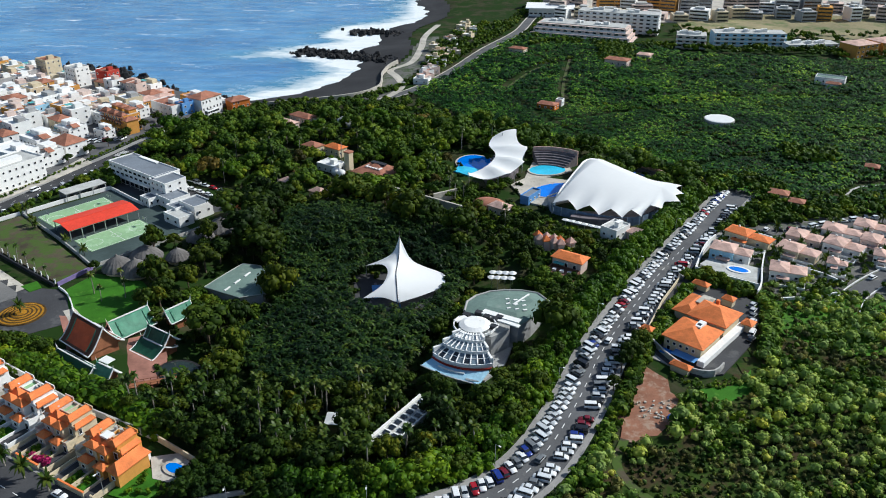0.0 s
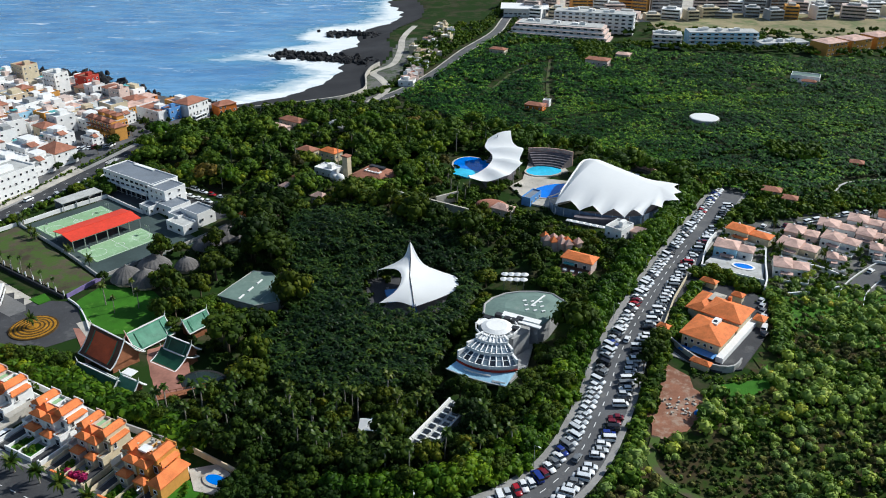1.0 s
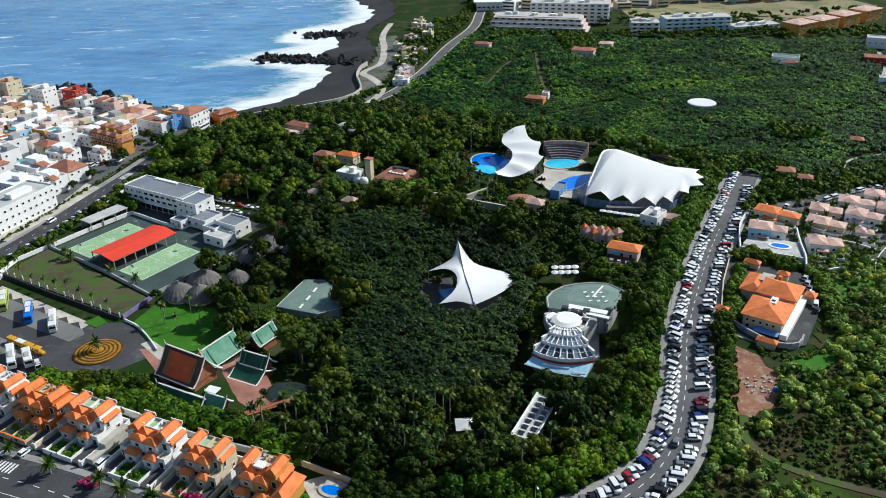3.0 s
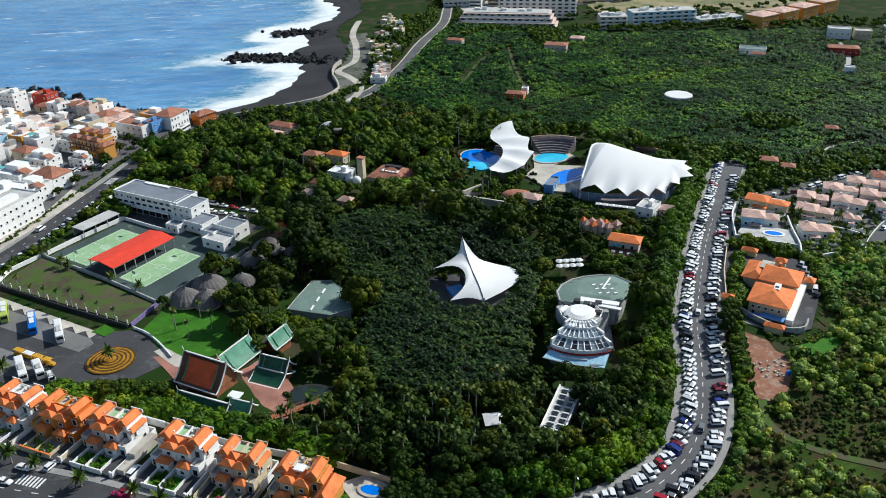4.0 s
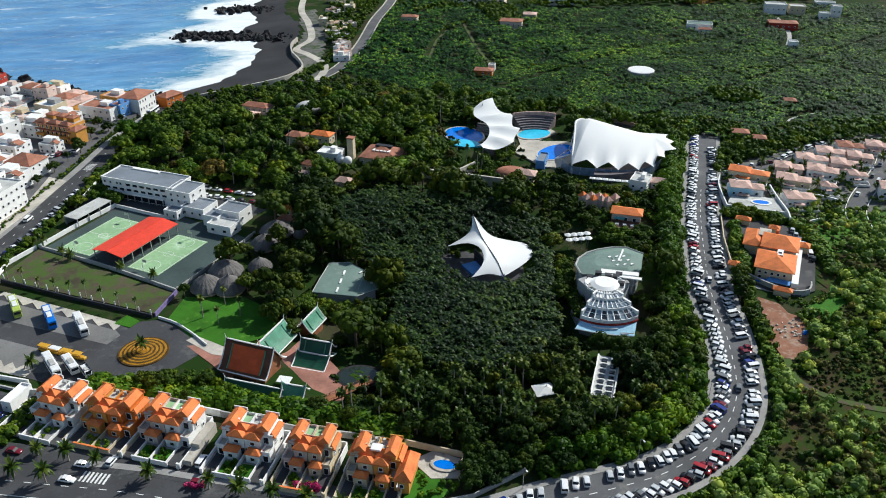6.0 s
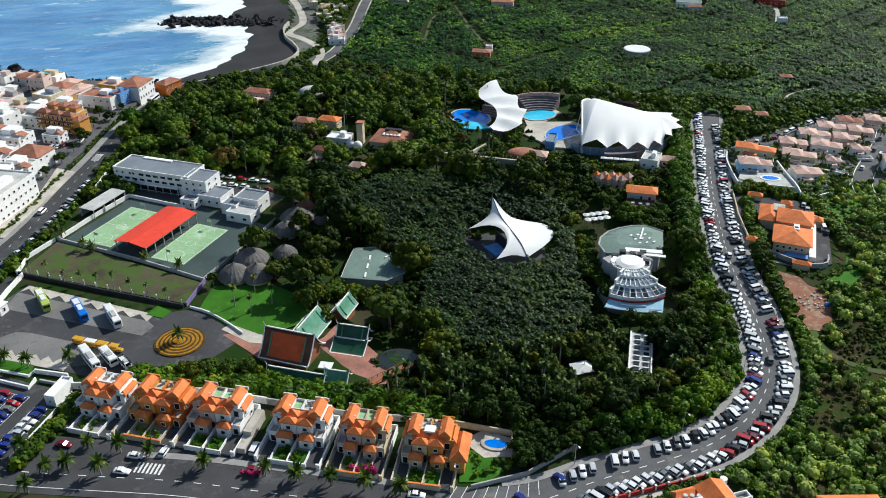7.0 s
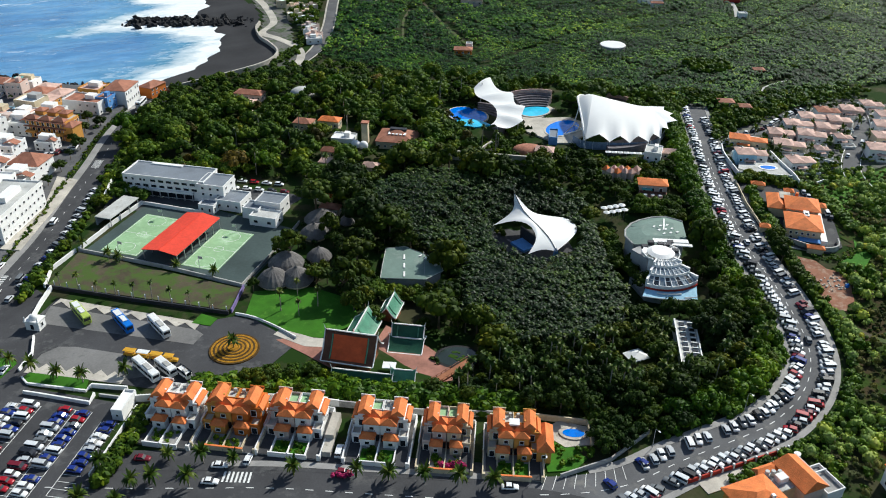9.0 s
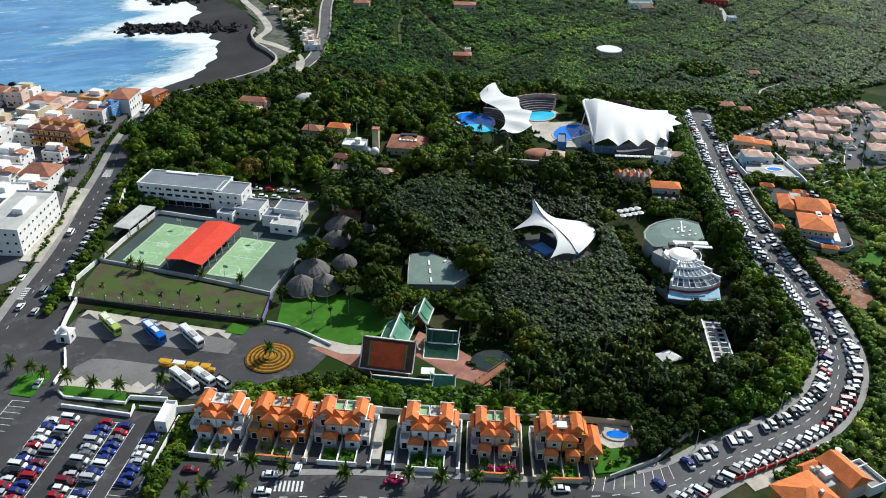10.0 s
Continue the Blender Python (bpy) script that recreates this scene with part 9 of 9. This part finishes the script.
stuff("scrub", planted(SCRUB_V, _m, lie(_m[:, 0], _m[:, 1]) + 0.4, rng.uniform(0.3, 0.8, len(_m))), G["leaf_bright"], "lush low bushes on the meadow", "scrub")


# ---- palms ----
def palm_meshes(h, n, length, width, rise, droop, mat):
    bm = bmesh.new()
    for k in range(4):
        tube(bm, (0.1 * math.sin(k), 0, h * k / 4), (0.1 * math.sin(k + 1), 0, h * (k + 1) / 4), 0.24 - 0.02 * k, 0.22 - 0.02 * k, 7)
    v, f = rosette(n, length, width, rise, droop, 4, 0.0)
    v2, f2 = rosette(n // 2, length * 0.75, width, rise * 1.9, droop * 0.6, 4, 0.1)
    V, F = join([(v, f), (v2, f2)])
    V[:, 2] += h
    return mesh_of("trunk", bm, G["grey_bark"]), from_arrays("crown", V, F, G[mat])


DATE_PALM = [palm_meshes(h, 22, 3.3, 0.7, 0.75, 1.05, "leaf_palm") for h in (3.2, 4.2)]
TALL_PALM = [palm_meshes(h, 18, 2.1, 0.75, 0.6, 1.1, "leaf_palm") for h in (9.0, 11.0, 7.5)]


def palm(x, y, kinds, s, label, group, z=None):
    tr, cr = kinds[int(rng.integers(0, len(kinds)))]
    ob = new("palm_tree", tr)
    tagged(ob, label, "palm tree", group)
    c = new("crown", cr)
    c.parent = ob
    ob.matrix_world = pose(x, y, lie1(x, y) if z is None else z, rng.uniform(-3, 3), rng.uniform(-3, 3), rng.uniform(0, 360)) @ Matrix.Diagonal((s, s, s, 1))


for _x, _y in ((-168, 199.5), (-160, 194.5), (-153, 190.5), (-173, 193), (-165, 188), (-178, 194), (-126, 173), (-119, 168.5), (-111, 164), (-104, 159.5), (-184, 203), (-140, 181), (-190, 192), (-182, 188), (-96, 155)):
    palm(_x, _y, DATE_PALM, rng.uniform(0.8, 1.05), "date palm with arching fronds in the street", "street palms")
for _x, _y in ((-197.5, 253), (-191, 247), (-184.5, 241.5), (-206, 262), (-211, 268), (-203, 258), (-173, 240), (-176.5, 322), (-169, 310), (-166, 307), (-137, 283), (-148, 293), (-141, 238.8)):
    palm(_x, _y, DATE_PALM, rng.uniform(0.75, 0.95), "young palm at the bus station", "station palms")
for _i in range(9):
    (_x, _y), _a = at_length(_P((-188.5, 299.6), (-138, 259.6)), 3 + _i * 6.9)
    palm(_x, _y, TALL_PALM, rng.uniform(0.55, 0.75), "small palm along the fallow field", "field palms")
_pp = spread([(-98, 194), (-66, 173), (-20, 160), (10, 168), (-4, 196), (-45, 200), (-75, 206)], 6.0, FREE)
for _p in _pp:
    palm(_p[0], _p[1], TALL_PALM, rng.uniform(0.85, 1.1), "tall slim fan palm above the park trees", "fan palms")
_pp = spread([(-130, 385), (-90, 420), (-20, 440), (40, 400), (30, 300), (-20, 330), (-80, 330), (-120, 350)], 15, FREE)
for _p in _pp:
    palm(_p[0], _p[1], TALL_PALM, rng.uniform(0.8, 1.1), "tall fan palm among park trees", "fan palms")
_pp = spread([(-128, 262), (-108, 258), (-102, 240), (-122, 244)], 8)
for _p in _pp:
    palm(_p[0], _p[1], TALL_PALM, rng.uniform(0.6, 0.9), "slender palm on the entrance lawn", "lawn palms")

# ---- hedges, street trees and garden plants ----
HEDGE_V = [crown(1.5, 1.2, 30, 0.5, 2) for _ in range(4)]


def hedge(name, path, off, width, step, lo, hi, mat, label, s0=0, s1=1e9, z=None):
    p = offset_path(path, off)
    L = min(path_length(p), s1)
    q = np.array([at_length(p, s)[0] for s in np.arange(s0, L, step)])
    q = np.repeat(q, max(1, int(width / step)), 0) + rng.uniform(-0.5, 0.5, (len(q) * max(1, int(width / step)), 2)) * width
    zz = lie(q[:, 0], q[:, 1]) if z is None else np.full(len(q), z)
    stuff(name, planted(HEDGE_V, q, zz + 0.8, rng.uniform(lo, hi, len(q))), G[mat], label, "hedge")


hedge("hedge", MAIN, 11.0, 3.4, 1.2, 0.8, 1.7, "leaf_bright", "bright green hedge along the park edge", 66)
_e = np.array([at_length(offset_path(MAIN, 14.5), s)[0] for s in np.arange(70, 330, 3.0)]) + rng.uniform(-1.8, 1.8, (87, 2))
stuff("edge_trees", planted(TREE_V, _e, lie(_e[:, 0], _e[:, 1]) + 3.8, rng.uniform(0.6, 1.1, len(_e))), G["leaf_bright"], "bright green trees leaning over the pavement", "trees")
_e = np.concatenate([spread([(118, 350), (124, 343), (131, 349), (140, 347), (138, 340), (150, 340), (156, 352), (144, 368), (124, 366)], 4.0), spread([(122, 312), (140, 312), (170, 320), (200, 322), (240, 316), (236, 334), (190, 342), (150, 342), (140, 336), (128, 324)], 4.6)])
stuff("end_trees", planted(BUSH_V, _e, lie(_e[:, 0], _e[:, 1]) + 2.2, rng.uniform(0.6, 1.1, len(_e))), G["leaf_wood"], "dark trees closing the end of the road", "trees")
hedge("hedge", MAIN, -11.0, 3.0, 1.4, 0.6, 1.4, "leaf_scrub", "pale bushes along the pavement", 84, 190)
hedge("hedge", MAIN, -11.5, 3.5, 1.4, 0.8, 1.8, "leaf_wood", "dark hedge between road and villa", 190, 262)
hedge("hedge", _P((66, 222), (74, 240), (84, 258)), -3.0, 3.0, 1.3, 0.8, 1.7, "leaf_bright", "green hedge inside the villa wall")
hedge("hedge", _P((98, 214), (108, 236), (110, 250)), -1.0, 4.0, 1.2, 0.8, 1.9, "leaf_scrub", "pale bushes behind the villa yard")
hedge("hedge", _P((-172, 222), (-180, 210), (-188, 200)), 2.6, 3.0, 1.0, 0.8, 1.5, "leaf_wood", "green hedge beside the car park")
hedge("hedge", WEST, 8.8, 1.4, 1.5, 0.35, 0.8, "leaf_wood", "bushes along the village road", 75)
hedge("hedge", WEST, -9.5, 5.0, 1.6, 0.9, 2.2, "leaf_wood", "street trees along the school lane", 200, 290)
hedge("hedge", WEST, -9.0, 2.5, 1.9, 0.8, 1.8, "leaf_wood", "street trees over parked cars", 128, 200)
hedge("hedge", WEST, -9.5, 4.0, 1.8, 0.9, 1.9, "leaf_wood", "trees beside the traffic island", 112, 128)
hedge("hedge", _P((-158, 222), (-138, 213), (-118, 201), (-96, 188), (-76, 175)), 3.5, 6.0, 1.1, 1.0, 2.2, "leaf_bright", "tall green hedge behind the houses")
hedge("hedge", EAST, 13, 8, 2.2, 0.7, 1.5, "leaf_wood", "trees along the promenade road")
hedge("hedge", EAST, -9, 4, 2.5, 0.5, 1.1, "leaf_wood", "bushes along the promenade road")
hedge("blossom_bush", _P((-104.5, 166.6), (-99, 163.6)), 0, 1.5, 0.7, 0.6, 1.0, "leaf_blossom", "bougainvillea hedge in pink bloom")
hedge("blossom_bush", _P((-131, 176), (-128, 174)), 0, 1.2, 0.7, 0.4, 0.7, "leaf_blossom", "small bougainvillea in pink bloom")
for _x, _y, _r in [h[:3] for h in HOUSES]:
    _c, _s = math.cos(radians(_r)), math.sin(radians(_r))
    _q = np.stack([rng.choice((-1, 1), 18) * rng.uniform(0.6, 3.6, 18), rng.uniform(-7.6, -3.2, 18)], 1)
    _q = np.array([_x, _y]) + _q @ np.array([[_c, _s], [-_s, _c]])
    stuff("garden_shrubs", planted(HEDGE_V, _q, np.full(18, 1.0), rng.uniform(0.25, 0.7, 18)), G["leaf_bright"], "garden shrubs in front of the houses", "shrubs")
# these trees stand in shadow; dark leaves carry that shadow as colour
_q = spread([(-60, 166), (-46, 160), (-34, 156), (-36, 152), (-50, 152), (-63, 150.5), (-66, 153), (-63, 157)], 3.4)
stuff("garden_trees", planted(TREE_V, _q, np.full(len(_q), 3.0), rng.uniform(0.45, 0.8, len(_q))), G["leaf_deep"], "shade-darkened trees beside the pool garden", "trees")
_q = spread([(-74, 163), (-78, 153), (-64, 152), (-52, 157), (-54, 160), (-64, 160)], 2.6, [(-67.5, 162.3, 6)])
stuff("garden_shrubs", planted(HEDGE_V, _q, np.full(len(_q), 0.8), rng.uniform(0.3, 0.9, len(_q))), G["leaf_bright"], "shrubs round the pool garden", "shrubs")

# trees between the plantation and the coast, round the bungalows and in the village
_far = np.concatenate([spread([(-34, 500), (-10, 520), (20, 585), (50, 650), (70, 720), (40, 730), (10, 690), (-6, 640), (-14, 560)], 7.5), spread([(168, 382), (190, 380), (196, 396), (172, 402)], 3.6), spread([(60, 660), (100, 690), (190, 670), (300, 650), (300, 680), (190, 710), (90, 730), (60, 700)], 11), spread([(112, 584), (136, 584), (142, 640), (118, 640)], 4.5), spread([(66, 640), (110, 640), (180, 620), (300, 606), (300, 622), (190, 636), (100, 656), (70, 656)], 7), spread([(122, 596), (132, 596), (136, 622), (124, 624)], 2.6), spread([(210, 672), (310, 655), (420, 665), (420, 690), (300, 690)], 12), spread([(200, 615), (300, 596), (420, 570), (420, 600), (300, 625)], 9)])
_far = _far[dist_to(_far, EAST) > 9]
stuff("coast_trees", planted(BUSH_V, _far, lie(_far[:, 0], _far[:, 1]) + 3.0, rng.uniform(0.8, 1.5, len(_far))), G["leaf_wood"], "dark trees between plantation and town", "trees")
_hill = spread([(100, 274), (112, 262), (120, 252), (140, 254), (180, 246), (230, 270), (224, 325), (160, 322), (128, 316), (112, 306)], 4.2, [(b[0], b[1], b[3] * 0.42 + 1.5) for b in BUNGALOWS] + [(106, 266, 9), (113, 262, 5)])
_hill = _hill[(dist_to(_hill, LANE) > 5.0) & (dist_to(_hill, UPPER_LANE) > 4.5)]
stuff("garden_trees", planted(BUSH_V, _hill, lie(_hill[:, 0], _hill[:, 1]) + 1.8, rng.uniform(0.25, 0.75, len(_hill))), G["leaf_wood"], "garden trees between bungalows", "trees")
_hp = spread([(112, 284), (130, 268), (150, 262), (190, 262), (224, 286), (210, 316), (150, 314), (122, 304)], 13, [(b[0], b[1], b[3] * 0.45) for b in BUNGALOWS])
for _p in _hp:
    palm(_p[0], _p[1], DATE_PALM, rng.uniform(0.7, 1.0), "garden palm between bungalows", "garden palms")
_e = spread([(86, 264), (94, 258), (106, 248), (111, 254), (104, 259), (97, 264), (93, 268)], 2.4)
_e = np.concatenate([_e, spread([(112, 300), (122, 307), (140, 312), (170, 320), (160, 330), (134, 332), (112, 308)], 3.6)])
stuff("garden_shrubs", planted(HEDGE_V, _e, lie(_e[:, 0], _e[:, 1]) + 0.7, rng.uniform(0.9, 1.9, len(_e))), G["leaf_wood"], "shrubs along the bungalow wall", "shrubs")
_e = spread([(82, 262), (96, 268), (104, 258), (108, 246), (100, 256), (90, 262)], 3.4)
stuff("garden_trees", planted(TREE_V, _e, lie(_e[:, 0], _e[:, 1]) + 2.6, rng.uniform(0.4, 0.7, len(_e))), G["leaf_wood"], "dark trees behind the villa", "trees")
_e = spread([(-138, 225), (-127, 222), (-121, 216), (-116, 208), (-122, 206), (-136, 215), (-148, 221)], 3.4)
stuff("gate_trees", planted(TREE_V, _e, lie(_e[:, 0], _e[:, 1]) + 2.0, rng.uniform(0.4, 0.6, len(_e))), G["leaf_wood"], "low green trees beside the entrance square", "trees")
_e = spread([(18, 300), (30, 288), (36, 276), (58, 262), (74, 290), (84, 300), (66, 294), (58, 302), (46, 310), (36, 322), (24, 338), (8, 346), (4, 330), (12, 312)], 3.5, [(47, 269, 9), (43, 289, 6.5), (20, 330, 8), (24, 322, 5), (68, 299, 7), (38, 337, 6), (52, 307, 3), (60, 302, 3)])
stuff("show_shrubs", planted(BUSH_V, _e, lie(_e[:, 0], _e[:, 1]) + 1.4, rng.uniform(0.5, 0.95, len(_e))), G["leaf_wood"], "dense green shrubs below the show stadium", "shrubs")
_e = spread([(8, 226), (6, 234), (8, 246), (16, 252), (12, 256), (2, 248), (-1, 236), (0, 226)], 3.2)
stuff("hall_trees", planted(TREE_V, _e, lie(_e[:, 0], _e[:, 1]) + 3.0, rng.uniform(0.45, 0.65, len(_e))), G["leaf_wood"], "green trees close against the round hall", "trees")
_e = spread([(31, 249), (40, 244), (46, 250), (52, 260), (42, 264), (38, 271), (33, 270), (31, 262)], 3.8, [(47, 270, 8)])
stuff("terrace_trees", planted(TREE_V, _e, lie(_e[:, 0], _e[:, 1]) + 2.4, rng.uniform(0.4, 0.65, len(_e))), G["leaf_wood"], "green trees round the park restaurant", "trees")
for _x, _y, _s in ((57, 210, 0.9), (61, 217, 0.8), (53, 205, 0.8), (49, 196, 0.6), (-100, 243, 0.9), (-97, 250, 1.0), (-99, 257, 0.9), (-106, 264, 0.8), (-127, 268, 0.6), (-96, 237, 0.7)):
    tree(_x, _y, lie1(_x, _y) + 6.2 * _s, _s, int(rng.integers(0, len(TREE_M))))
_e = spread([(-92, 254), (-86, 245), (-74, 241), (-60, 244), (-54, 256), (-58, 250), (-70, 246.5), (-84, 254), (-88, 262)], 3.4)
stuff("lodge_trees", planted(TREE_V, _e, lie(_e[:, 0], _e[:, 1]) + 2.6, rng.uniform(0.45, 0.75, len(_e))), G["leaf_wood"], "dark trees round the flat-roofed hall", "trees")
for _x, _y, _s in ((-161, 452, 0.8), (-164, 437, 0.75), (-156, 445, 0.65), (-168, 418, 0.7), (-173, 408, 0.6), (-178, 396, 0.6), (-150, 460, 0.6), (-170, 428, 0.5), (-184, 384, 0.55)):
    tree(_x, _y, lie1(_x, _y) + 6.0 * _s, _s, int(rng.integers(0, len(TREE_M))), "leafy street tree beside the village road")
_vt = spread(VILLAGE, 15, TAKEN)
_vt = _vt[_vt[:, 0] > -0.5 * _vt[:, 1] - 32]
stuff("village_trees", planted(BUSH_V, _vt, np.full(len(_vt), 2.5), rng.uniform(0.3, 0.6, len(_vt))), G["leaf_wood"], "small trees between village houses", "trees")
_pl = spread([(-168, 352), (-150, 352), (-130, 372), (-142, 398), (-150, 392)], 6.5)
stuff("lane_trees", planted(TREE_V, _pl, np.full(len(_pl), 3.2), rng.uniform(0.5, 0.8, len(_pl))), G["leaf_wood"], "trees beside the school lane", "trees")
_e = spread([(66, 203), (73, 196), (83, 197), (90, 206), (85, 202), (80, 200), (74, 200.5), (68, 206)], 2.0)
stuff("scrub", planted(SCRUB_V, _e, lie(_e[:, 0], _e[:, 1]) + 0.5, rng.uniform(0.4, 0.8, len(_e))), G["leaf_scrub"], "green bushes below the villa's curved wall", "scrub")
